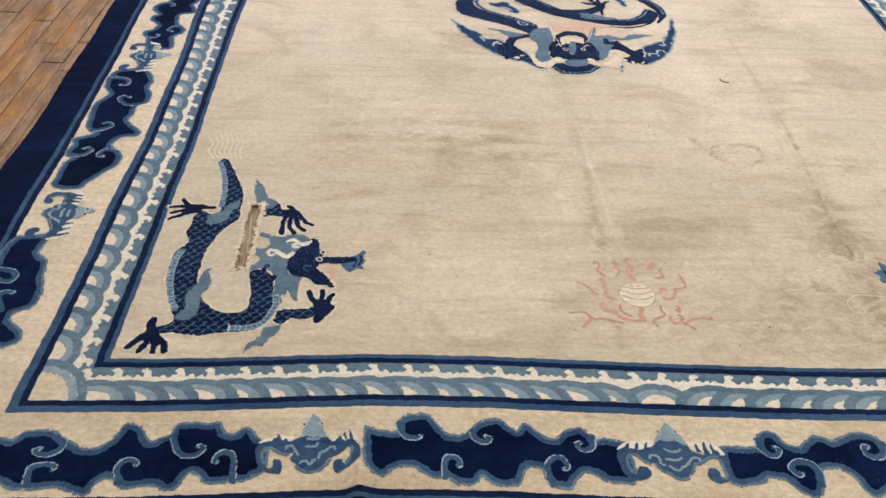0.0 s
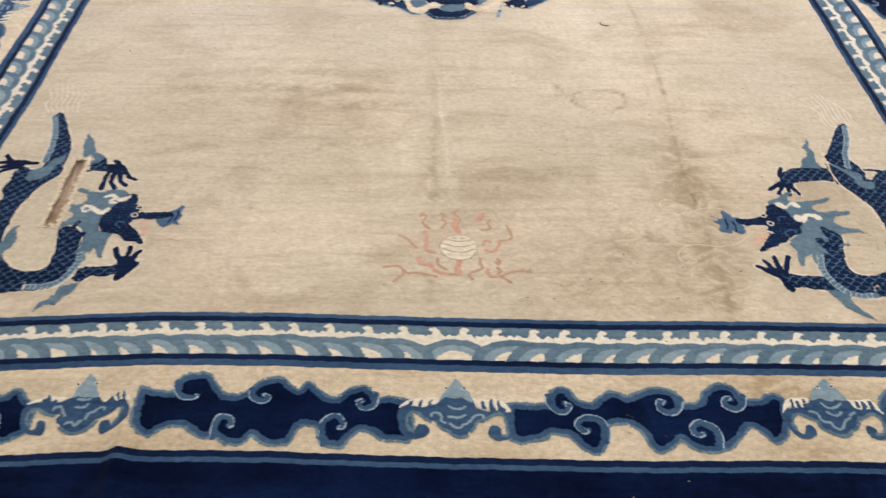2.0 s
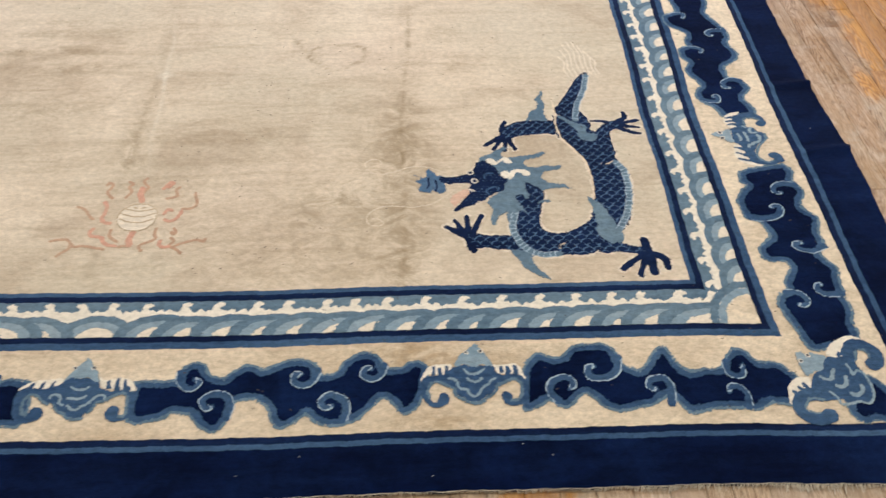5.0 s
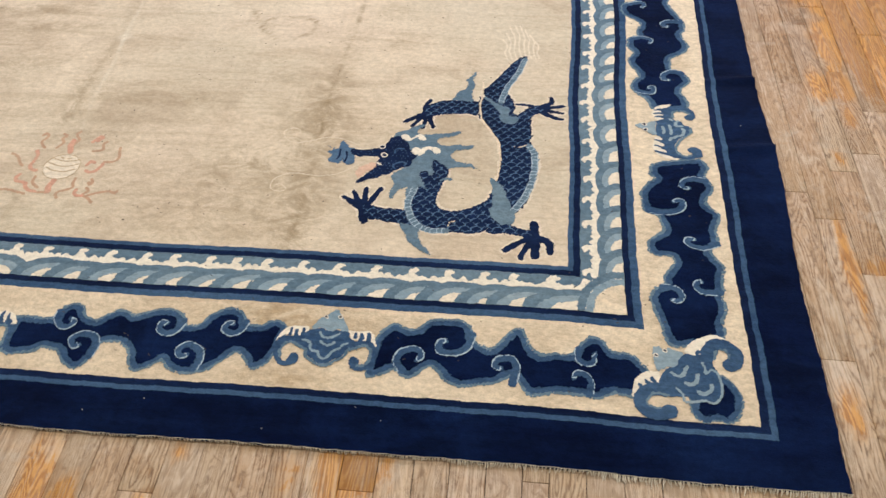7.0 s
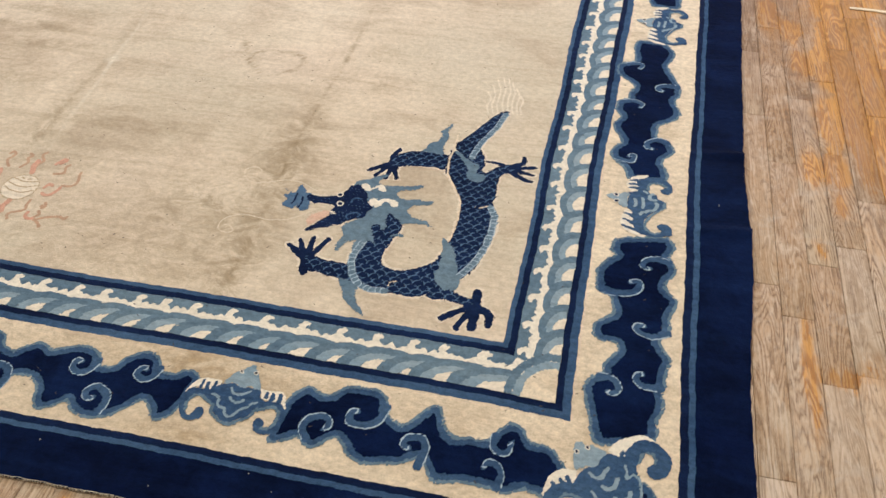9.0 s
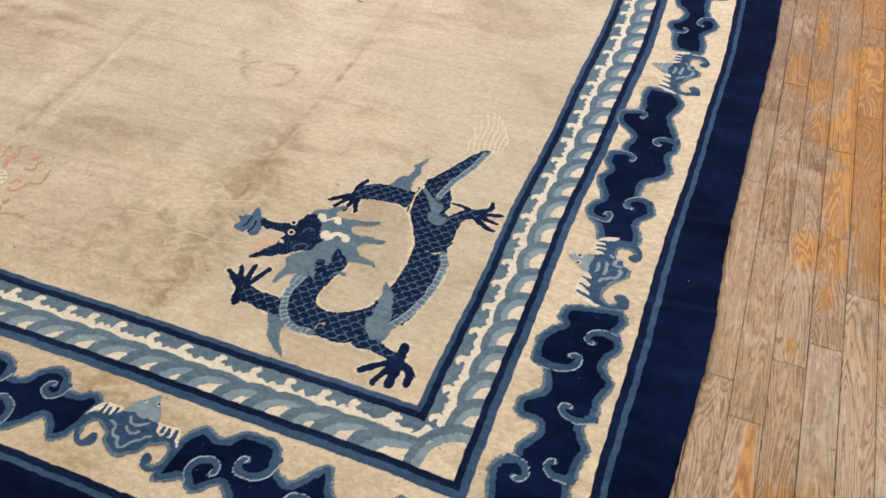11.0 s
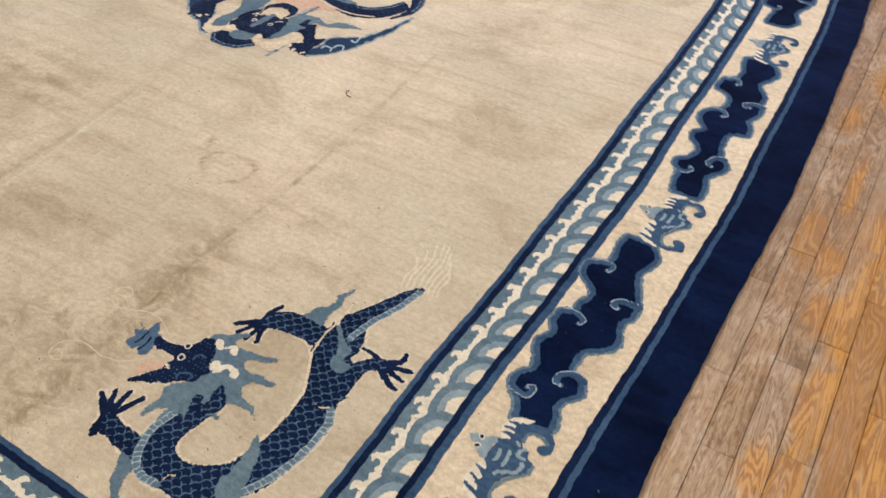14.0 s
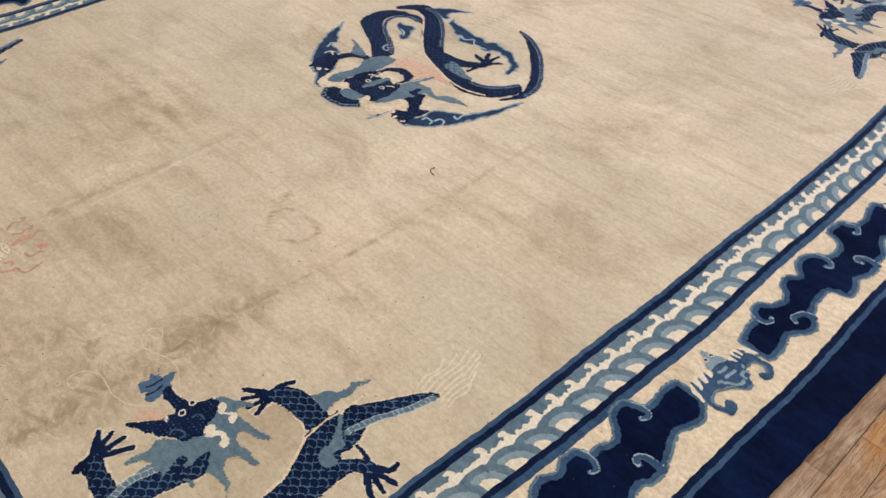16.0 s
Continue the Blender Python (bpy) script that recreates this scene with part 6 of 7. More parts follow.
# the dragon with the tear beside it is drawn a little differently
c = Canvas(-0.40, -0.46, 0.72, 0.74, 0.0034)
scaled, claws, mane, head, crest, strip, rungs, tongue, pale, hair, brow, tuft, dark, whisk, neck = (c.blank() for _ in range(15))
c.fill(scaled, (-206, 499), (-195, 516), (-179, 510), (-154, 468), (-129, 407), (-105, 347), (-90, 305), (-85, 256), (-90, 215), (-83, 174), (-99, 142), (-129, 161), (-153, 215), (-156, 284), (-169, 364), (-187, 431))
c.fill(scaled, (-90, 215), (-83, 174), (-99, 145), (-127, 118), (-146, 80), (-160, 40), (-171, 5), (-176, -37), (-177, -90), (-171, -141), (-158, -176), (-144, -210), (-115, -243), (-86, -262), (-55, -271), (-24, -270), (-6, -260), (3, -242), (5, -195), (-7, -143), (-17, -104), (-4, -87), (33, -89), (57, -119), (66, -156), (75, -195), (92, -245), (91, -267), (77, -291), (60, -324), (39, -342), (8, -350), (-33, -352), (-74, -353), (-115, -362), (-157, -358), (-190, -351), (-221, -351), (-240, -346), (-246, -325), (-224, -318), (-205, -295), (-227, -255), (-248, -202), (-267, -140), (-273, -83), (-276, -31), (-266, 3), (-253, 21), (-236, 45), (-242, 72), (-254, 95), (-244, 122), (-240, 152), (-236, 188), (-210, 209), (-181, 190), (-139, 222))
c.fill(scaled, (-20, 214), (-5, 234), (23, 252), (41, 250), (56, 213), (64, 185), (57, 175), (18, 183), (-9, 177))
c.fill(scaled, (95, -267), (129, -263), (189, -263), (207, -260), (210, -292), (183, -307), (140, -301), (120, -321), (92, -313))
c.brush(claws, (-225, 233, 14), (-256, 230, 11), (-298, 270, 8))
c.brush(claws, (-236, 233, 12), (-290, 232, 9), (-339, 228, 7))
c.brush(claws, (-236, 219, 12), (-282, 210, 9), (-328, 196, 7))
c.brush(claws, (-230, 210, 12), (-276, 190, 9), (-328, 166, 7))
c.brush(claws, (-234, 229, 13), (-202, 228, 9), (-178, 227, 7))
c.brush(claws, (-212, -332, 16), (-235, -338, 15), (-262, -346, 17))
c.brush(claws, (-259, -341, 14), (-267, -317, 14), (-267, -298, 12))
c.brush(claws, (-267, -352, 13), (-289, -373, 11), (-311, -406, 9))
c.brush(claws, (-263, -359, 13), (-265, -390, 11), (-278, -420, 9))
c.brush(claws, (-253, -363, 13), (-239, -394, 11), (-237, -423, 9))
c.brush(claws, (-243, -364, 13), (-216, -392, 11), (-205, -420, 9))
c.brush(claws, (54, 200, 14), (85, 193, 16), (108, 195, 12))
c.brush(claws, (71, 187, 10), (64, 136, 8), (64, 89, 9))
c.brush(claws, (86, 174, 10), (89, 120, 8), (107, 88, 8))
c.brush(claws, (101, 180, 9), (118, 125, 8), (140, 101, 8))
c.brush(claws, (111, 191, 9), (135, 149, 8), (162, 129, 7))
c.brush(claws, (95, 205, 9), (84, 226, 8), (76, 230, 7))
c.fill(claws, (199, -245), (208, -224), (245, -225), (266, -250), (275, -230), (268, -266), (247, -295), (225, -322), (209, -320), (210, -285))
c.brush(claws, (207, -236, 9), (192, -214, 9), (184, -193, 9))
c.brush(claws, (226, -233, 9), (227, -212, 9), (223, -188, 9))
c.brush(claws, (247, -235, 9), (251, -218, 9), (259, -203, 7))
c.fill(mane, (-193, 146), (-190, 181), (-175, 196), (-156, 207), (-144, 221), (-134, 244), (-115, 258), (-96, 266), (-93, 245), (-113, 204), (-129, 161), (-154, 144), (-180, 137))
c.fill(mane, (-136, -75), (-154, -82), (-165, -110), (-169, -149), (-177, -168), (-190, -178), (-194, -209), (-184, -250), (-198, -266), (-203, -288), (-189, -303), (-161, -297), (-143, -267), (-145, -226), (-147, -196), (-135, -176), (-127, -151), (-135, -114), (-146, -95))
c.fill(mane, (-35, 252), (-54, 331), (-54, 387), (-37, 364), (-20, 331), (-8, 299), (13, 277), (39, 253), (24, 233), (-5, 219), (-20, 208))
c.fill(mane, (19, -433), (25, -405), (37, -391), (52, -380), (65, -357), (66, -336), (104, -330), (121, -314), (109, -354), (92, -380), (72, -406), (51, -405), (32, -417))
c.fill(mane, (-34, -96), (-21, -66), (1, -54), (12, -30), (-15, -11), (-24, 15), (20, 16), (32, 43), (21, 65), (-7, 80), (-6, 94), (17, 88), (45, 71), (89, 76), (124, 82), (154, 66), (169, 44), (137, 5), (120, -30), (107, -64), (109, -110), (151, -119), (147, -149), (145, -186), (150, -228), (137, -219), (117, -185), (113, -210), (99, -196), (107, -232), (90, -232), (72, -175), (70, -145), (63, -114), (31, -80), (-4, -87))
c.fill(neck, (-11, -124), (-7, -100), (15, -92), (30, -61), (42, -69), (31, -99), (45, -118), (63, -108), (74, -124), (52, -145), (42, -156), (13, -144))
c.fill(tuft, (294, -35), (320, -24), (337, -1), (350, -13), (340, -34), (348, -56), (341, -75), (351, -94), (324, -90), (300, -104), (283, -87), (272, -64), (288, -46))
c.fill(head, (98, -48), (121, -3), (135, 33), (161, 54), (181, 56), (196, 33), (193, 8), (209, 2), (214, -18), (212, -31), (260, -33), (301, -35), (317, -52), (293, -64), (264, -67), (227, -62), (203, -68), (198, -85), (218, -106), (233, -127), (248, -150), (261, -171), (247, -173), (233, -164), (210, -162), (192, -152), (179, -134), (144, -123), (110, -108))
c.brush(crest, (89, 47, 6), (111, 53, 7), (126, 35, 8), (148, 32, 9), (163, 43, 6))
c.brush(crest, (112, 32, 6), (109, 19, 6), (127, 16, 5))
c.brush(crest, (56, -12, 4), (39, -18, 5), (28, -1, 5), (42, 8, 6), (69, -12, 8), (94, -28, 9), (110, -13, 8))
c.brush(tongue, (239, -94, 6), (252, -119, 8), (245, -135, 6))
c.brush(tongue, (226, -82, 4), (239, -72, 5), (253, -68, 4))
c.brush(pale, (-77, 202, 3), (-90, 154, 3), (-131, 104, 3), (-153, 53, 3), (-166, -9, 3), (-172, -64, 3))
c.brush(pale, (-133, -212, 3), (-92, -256, 3), (-49, -271, 3), (-9, -264, 3), (4, -236, 3))
c.brush(pale, (-34, -347, 2.5), (-36, -328, 2.5), (-42, -315, 2.5))
c.brush(hair, (-231, 516, 3), (-260, 566, 3), (-252, 616, 3), (-279, 665, 3))
c.brush(hair, (-215, 515, 3), (-239, 564, 3), (-233, 617, 3), (-257, 677, 3))
c.brush(hair, (-199, 517, 3), (-221, 566, 3), (-214, 620, 3), (-238, 691, 3))
c.brush(hair, (-183, 518, 3), (-202, 567, 3), (-196, 620, 3), (-221, 703, 3))
c.brush(hair, (-167, 517, 3), (-183, 568, 3), (-177, 620, 3), (-199, 691, 3))
c.brush(hair, (-151, 515, 3), (-163, 568, 3), (-158, 618, 3), (-177, 682, 3))
c.brush(hair, (-133, 517, 3), (-144, 569, 3), (-138, 620, 3), (-157, 669, 3))
c.brush(whisk, (353, -22, 2), (426, -11, 2), (484, 8, 2), (510, 34, 2), (497, 54, 2), (475, 36, 2), (487, 17, 2))
c.brush(whisk, (255, -120, 2), (342, -154, 2), (435, -172, 2), (473, -165, 2), (504, -180, 2), (514, -214, 2), (494, -239, 2), (470, -220, 2), (480, -203, 2))
c.brush(brow, (168, -98, 3), (156, -87, 3), (158, -72, 3), (181, -78, 3))
c.brush(brow, (184, -51, 3), (189, -33, 3), (199, -27, 3))
c.brush(dark, (312, -39, 3), (321, -57, 3), (313, -81, 3))
c.brush(dark, (331, -28, 3), (335, -51, 3), (331, -76, 3))
belly(c, strip, rungs, [(-202, 490, 9), (-181, 432, 9), (-165, 365, 9), (-155, 298, 9), (-158, 239, 9)])
belly(c, strip, rungs, [(-248, 3, 10), (-261, -36, 10), (-262, -90, 10), (-252, -152, 10), (-234, -215, 10), (-214, -253, 10)])
belly(c, strip, rungs, [(79, -197, 10), (90, -238, 10), (80, -272, 10), (65, -310, 10), (45, -327, 10), (13, -337, 10), (-32, -336, 10)])
WEST_DRAGON = dragon_design(c, scaled, claws, mane, head, crest, strip, rungs, tongue, pale, hair, brow, tuft, dark, whisk, neck, [(207, -9, 10), (200, -44, 11)])

for sy in (-1, 1):
    lay(DRAGON, (1.2, MID + sy * (MID - 1.95)), 0, (1, -sy))
    lay(WEST_DRAGON, (-1.2, MID + sy * (MID - 1.95)), 0, (1, -sy))


c = Canvas(-0.64, -0.64, 0.64, 0.64, 0.0038)
scaled, claws, mane, wisps, rose, crest, hair, foam, strip, rungs, face, edge, whisk = (c.blank() for _ in range(13))
c.fill(scaled, (-158, -199), (-268, -116), (-400, -47), (-482, -1), (-510, 90), (-490, 171), (-425, 226), (-318, 251), (-263, 201), (-360, 193), (-414, 161), (-420, 107), (-393, 62), (-333, 29), (-239, -15), (-123, -102))
c.fill(scaled, (-488, 244), (-442, 316), (-377, 360), (-229, 304), (-117, 211), (-15, 102), (72, 60), (157, 22), (247, -12), (329, -9), (391, 47), (431, 107), (462, 98), (479, 75), (473, 26), (431, -50), (342, -101), (254, -100), (156, -63), (65, -34), (-57, 21), (-172, 113), (-239, 182), (-310, 260), (-398, 276), (-463, 222))
c.fill(scaled, (106, 482), (171, 449), (270, 366), (355, 277), (419, 196), (465, 123), (484, 38), (464, -34), (475, -35), (520, 44), (519, 127), (476, 209), (379, 328), (273, 428), (171, 485), (103, 497))
c.fill(scaled, (-3, 83), (93, 85), (170, 116), (196, 161), (232, 123), (199, 78), (141, 20), (61, -7))
c.fill(scaled, (-98, -505), (-71, -471), (-44, -469), (-19, -493), (22, -495), (69, -471), (99, -486), (112, -498), (84, -536), (62, -552), (16, -560), (-37, -566), (-72, -555))
c.brush(scaled, (-150, -216, 18), (-208, -222, 20), (-249, -254, 21), (-267, -304, 20), (-280, -351, 18))
c.fill(claws, (-298, -440), (-327, -388), (-325, -340), (-303, -290), (-262, -300), (-236, -340), (-204, -388), (-230, -415), (-245, -446), (-272, -418))
c.brush(claws, (206, 132, 14), (206, 78, 10), (208, 34, 7))
c.brush(claws, (200, 149, 14), (146, 161, 11), (121, 173, 8))
c.brush(claws, (203, 153, 14), (173, 192, 11), (161, 219, 8))
c.brush(claws, (214, 149, 13), (205, 195, 10), (207, 230, 7))
c.brush(claws, (221, 142, 13), (236, 174, 10), (259, 193, 7))
c.brush(claws, (-279, -375, 18), (-292, -406, 14), (-291, -444, 9))
c.brush(claws, (-271, -381, 16), (-246, -416, 12), (-238, -453, 8))
c.brush(claws, (-262, -372, 16), (-226, -394, 12), (-197, -422, 8))
c.brush(crest, (-252, -438, 5), (-246, -428, 5))
c.brush(crest, (-319, -300, 5), (-306, -306, 5))
c.fill(claws, (-91, -345), (-82, -291), (-55, -259), (-19, -249), (-5, -282), (43, -268), (62, -245), (100, -259), (120, -285), (132, -339), (130, -416), (106, -437), (71, -429), (18, -443), (-32, -436), (-72, -440), (-90, -405))
c.fill(claws, (-55, -276), (-45, -208), (-18, -170), (17, -155), (56, -160), (88, -174), (104, -208), (95, -278), (79, -278), (81, -223), (48, -200), (0, -202), (-20, -233), (-29, -285))
c.fill(claws, (174, -226), (194, -221), (203, -254), (238, -241), (253, -270), (278, -306), (297, -344), (304, -375), (278, -386), (248, -349), (220, -325), (194, -325), (212, -281), (170, -272))
c.fill(claws, (227, -404), (277, -382), (297, -344), (334, -307), (343, -339), (327, -393), (339, -451), (318, -462), (289, -453), (262, -461), (235, -420))
c.fill(mane, (-368, -149), (-339, -148), (-293, -160), (-255, -179), (-220, -186), (-188, -210), (-224, -229), (-258, -238), (-287, -200), (-317, -172))
c.fill(mane, (-142, -145), (-81, -128), (-64, -173), (-58, -254), (-82, -302), (-98, -411), (-84, -445), (-116, -464), (-148, -460), (-163, -414), (-138, -305), (-168, -228))
c.fill(mane, (99, -241), (133, -123), (157, -112), (141, -193), (200, -185), (262, -212), (308, -173), (379, -168), (415, -179), (371, -194), (314, -219), (271, -234), (218, -235), (225, -291), (201, -335), (175, -369), (149, -419), (120, -437), (132, -367), (120, -285))
c.fill(mane, (103, 0), (95, 40), (127, 48), (164, 40), (216, 13), (275, -4), (248, -21), (200, -25), (155, -19), (125, -18))
c.fill(wisps, (-524, -65), (-507, -107), (-497, -147), (-479, -192), (-457, -234), (-409, -307), (-381, -352), (-342, -399), (-307, -419), (-295, -440), (-250, -456), (-229, -460), (-187, -497), (-171, -515), (-125, -528), (-133, -505), (-164, -470), (-193, -419), (-218, -371), (-261, -367), (-294, -330), (-296, -292), (-312, -268), (-345, -256), (-384, -247), (-387, -218), (-416, -188), (-449, -159), (-492, -107))
c.fill(wisps, (208, -528), (218, -492), (222, -440), (227, -422), (282, -425), (338, -453), (383, -426), (427, -376), (466, -321), (491, -253), (513, -191), (533, -127), (536, -67), (543, 15), (524, -41), (506, -110), (486, -163), (458, -219), (426, -247), (388, -270), (346, -300), (347, -348), (331, -401), (303, -421), (268, -424), (215, -423), (210, -453))
c.fill(wisps, (-203, 359), (-184, 311), (-156, 291), (-110, 275), (-90, 248), (-55, 255), (-20, 213), (25, 216), (72, 237), (120, 229), (146, 258), (192, 264), (252, 241), (298, 205), (324, 149), (343, 142), (336, 191), (313, 237), (271, 263), (224, 300), (170, 302), (115, 318), (82, 296), (62, 290), (33, 305), (-16, 299), (-74, 316), (-122, 329), (-159, 322))
c.fill(wisps, (-394, 341), (-349, 356), (-315, 395), (-252, 436), (-187, 474), (-232, 416), (-257, 369), (-220, 340), (-237, 321), (-307, 331))
c.fill(wisps, (-356, 140), (-317, 125), (-295, 133), (-275, 156), (-241, 134), (-236, 99), (-202, 56), (-202, 23), (-220, 19), (-241, 44), (-249, 68), (-285, 77), (-325, 99))
c.fill(rose, (-84, -138), (-70, -101), (-29, -75), (37, -60), (116, -57), (174, -82), (245, -106), (171, -122), (107, -174), (38, -160), (-21, -169))
c.brush(hair, (-205, 447, 3), (-99, 516, 3), (33, 523, 3))
c.brush(hair, (-170, 398, 3), (-64, 464, 3), (93, 472, 3))
c.brush(hair, (-114, 356, 3), (-23, 407, 3), (137, 423, 3))
c.brush(hair, (-212, 410, 3), (-95, 482, 3), (35, 491, 3))
c.brush(hair, (-152, 453, 3), (-45, 503, 3), (82, 492, 3))
c.brush(hair, (-173, 358, 3), (-68, 425, 3), (95, 441, 3))
c.brush(whisk, (-62, -97, 2), (-52, -202, 2), (-39, -258, 2), (-36, -297, 2))
c.brush(whisk, (139, -123, 2), (117, -208, 2), (90, -266, 2))
c.brush(whisk, (-53, -304, 3), (-39, -291, 3), (-31, -313, 3))
c.brush(whisk, (100, -294, 3), (82, -301, 3), (72, -311, 3))
c.brush(foam, (360, -376, 5), (365, -357, 5), (397, -359, 4), (404, -379, 4))
c.brush(foam, (404, -349, 5), (407, -328, 5), (432, -324, 4), (442, -345, 4))
c.brush(foam, (431, -270, 5), (454, -275, 4), (449, -234, 4))
c.brush(foam, (-193, -59, 4), (-213, -72, 4), (-200, -98, 4), (-172, -104, 4), (-175, -82, 4), (-193, -79, 4))
c.brush(foam, (-380, -277, 5), (-397, -240, 4), (-376, -222, 3))
c.brush(foam, (-341, -323, 5), (-337, -296, 4), (-310, -279, 3))
c.brush(foam, (-288, 87, 5), (-255, 77, 4), (-232, 51, 3))
c.brush(foam, (-60, 226, 5), (-50, 250, 5), (-11, 239, 5), (16, 270, 4), (44, 241, 4), (75, 237, 4), (119, 244, 4))
c.brush(edge, (-396, 230, 4), (-354, 248, 4), (-299, 239, 4), (-211, 160, 4), (-135, 82, 4), (-32, 5, 4), (85, -41, 4), (222, -83, 4), (324, -84, 4), (399, -60, 4))
c.brush(crest, (-241, -441, 5), (-241, -426, 5))
c.brush(crest, (-225, -416, 5), (-213, -410, 5))
c.brush(crest, (-338, -304, 5), (-323, -287, 5))
c.fill(crest, (-31, -291), (-22, -227), (1, -209), (47, -206), (79, -229), (79, -278), (60, -273), (33, -259), (1, -254), (-16, -296))
c.fill(crest, (-183, -389), (-162, -435), (-148, -466), (-104, -453), (-66, -415), (-37, -432), (-43, -464), (-74, -472), (-101, -504), (-111, -518), (-140, -511), (-163, -504), (-183, -437))
c.fill(crest, (72, -419), (93, -417), (111, -458), (137, -452), (177, -433), (208, -393), (245, -367), (277, -382), (237, -404), (220, -451), (206, -494), (170, -500), (131, -488), (110, -484), (86, -475), (72, -451))
c.fill(crest, (176, -364), (184, -336), (214, -331), (242, -344), (261, -365), (220, -372), (195, -357))
c.brush(crest, (272, -439, 6), (274, -460, 6))
c.brush(crest, (235, -420, 6), (243, -430, 6))
c.brush(crest, (313, -452, 5), (322, -436, 5))
c.fill(face, (15, -263), (40, -257), (36, -319), (19, -385), (0, -387), (0, -326))
c.fill(face, (-37, -449), (-2, -434), (31, -435), (71, -429), (61, -476), (22, -495), (-19, -493), (-38, -475))
belly(c, strip, rungs, [(119, 488, 9), (194, 467, 9), (286, 409, 9), (376, 324, 9), (457, 224, 9), (508, 128, 9), (514, 51, 9)], gap=0.025, line=0.0013)
belly(c, strip, rungs, [(-370, 338, 9), (-268, 318, 9), (-153, 234, 9), (-33, 108, 9)], gap=0.025, line=0.0013)
belly(c, strip, rungs, [(-132, -104, 9), (-243, -28, 9), (-349, 39, 9), (-404, 115, 9), (-382, 187, 9), (-295, 220, 9)], gap=0.025, line=0.0013)
belly(c, strip, rungs, [(278, -22, 9), (342, -8, 9), (396, 39, 9), (431, 107, 9)], gap=0.025, line=0.0013)
belly(c, strip, rungs, [(-91, -514, 9), (-64, -546, 9), (-22, -559, 9), (27, -553, 9), (68, -540, 9), (108, -499, 9)], gap=0.025, line=0.0014)
rings, pupils = ring_eyes(c, [(-15, -340, 12), (66, -334, 12)])
wisps = c.ruffle(wisps, 0.007, 0.022)
MEDALLION = [("medallion", c.shape(c.ruffle(scaled, 0.003, 0.014)), INDIGO, 0.0022, "round medallion of a coiled navy dragon", False), ("body_edge", c.shape(c.ruffle(edge, 0.002, 0.014), 0.0008), CREAM, 0.0029, "cream edge of the coil", True), ("scale_net", c.shape(scale_net(c, scaled, 0.034), 0.0002), DEEP, 0.0027, "blue scale edges", True),
             ("rose_ground", c.shape(rose), ROSY, 0.0009, "blush ground", False), ("cloud_wisp", c.shape(wisps), DEEP, 0.0016, "mid-blue cloud wisp", True), ("wisp_halo", c.shape(np.abs(wisps - 0.001) - 0.0042), SKY, 0.0018, "pale edge of a wisp", True),
             ("pale_hair", c.shape(hair, 0.0004), PALE, 0.0010, "pale thread", True), ("whisker", c.shape(whisk, 0.0004), WHITE, 0.0038, "pale whisker", True), ("wisp_foam", c.shape(foam, 0.0004), FOAM, 0.0026, "pale curl of a wisp", True),
             ("dragon_mane", c.shape(c.ruffle(mane, 0.004, 0.016)), STEEL, 0.0024, "steel-blue mane", True), ("dragon_claw", c.shape(c.ruffle(claws, 0.004, 0.016)), INDIGO, 0.0030, "navy head or claw", True),
             ("belly_strip", c.shape(strip), DEEP, 0.0028, "steel-blue belly plates", True), ("belly_net", c.shape(rungs, 0.0002), FOAM, 0.0032, "pale rungs", True),
             ("head_speck", c.shape(np.maximum(np.hypot(c.X % 0.016 - 0.008, (c.Y + 0.008 * (np.floor(c.X / 0.016) % 2)) % 0.016 - 0.008) - 0.0026, claws + 0.008), 0.0008), SCALE, 0.0031, "blue specks on the head and claws", False),
             ("face", c.shape(c.ruffle(face, 0.002, 0.013)), STEEL, 0.0033, "steel-blue nose and muzzle", True),
             ("dragon_crest", c.shape(c.ruffle(crest, 0.003, 0.013)), CREAM, 0.0034, "cream crest", True), ("eye_ring", rings, WHITE, 0.0036, "pale eye ring", True), ("pupil", pupils, INDIGO, 0.0039, "navy pupil", True)]
lay(MEDALLION, (-0.002, 3.718))

# ---- flaming pearls ----
c = Canvas(-0.27, -0.19, 0.27, 0.17, 0.0036)
flames, embers, ball, bands = c.blank(), c.blank(), np.hypot(c.X / 1.05, c.Y + 0.004) - 0.054, c.blank()
c.brush(flames, (-121, 130, 4.6), (-116, 141, 4.6), (-105, 134, 4.6), (-106, 115, 4.6), (-113, 103, 4.6), (-104, 85, 4.6), (-91, 74, 4.6))
c.brush(flames, (-56, 142, 4.6), (-43, 134, 4.6), (-53, 120, 4.6), (-42, 103, 4.6), (-47, 87, 4.6), (-53, 77, 4.6))
c.brush(flames, (-5, 160, 4.6), (-12, 149, 4.6), (-4, 133, 4.6), (4, 121, 4.6), (-2, 105, 4.6), (-8, 86, 4.6))
c.brush(flames, (98, 119, 4.6), (91, 108, 4.6), (97, 84, 4.6), (85, 75, 4.6), (68, 72, 4.6))
c.brush(flames, (150, 94, 4.6), (157, 68, 4.6), (161, 42, 4.6), (148, 30, 4.6), (125, 28, 4.6))
c.brush(flames, (-182, 41, 4.6), (-166, 33, 4.6), (-152, 20, 4.6), (-138, 0, 4.6), (-126, -9, 4.6))
c.brush(flames, (-222, -96, 4.6), (-201, -90, 4.6), (-180, -90, 4.6), (-164, -103, 4.6), (-149, -117, 4.6), (-133, -112, 4.6), (-112, -116, 4.6), (-83, -122, 4.6), (-65, -126, 4.6))
c.brush(flames, (-162, -105, 4.6), (-163, -125, 4.6), (-179, -139, 4.6), (-189, -151, 4.6))
c.brush(flames, (-64, -53, 4.6), (-63, -73, 4.6), (-53, -87, 4.6), (-34, -99, 4.6))
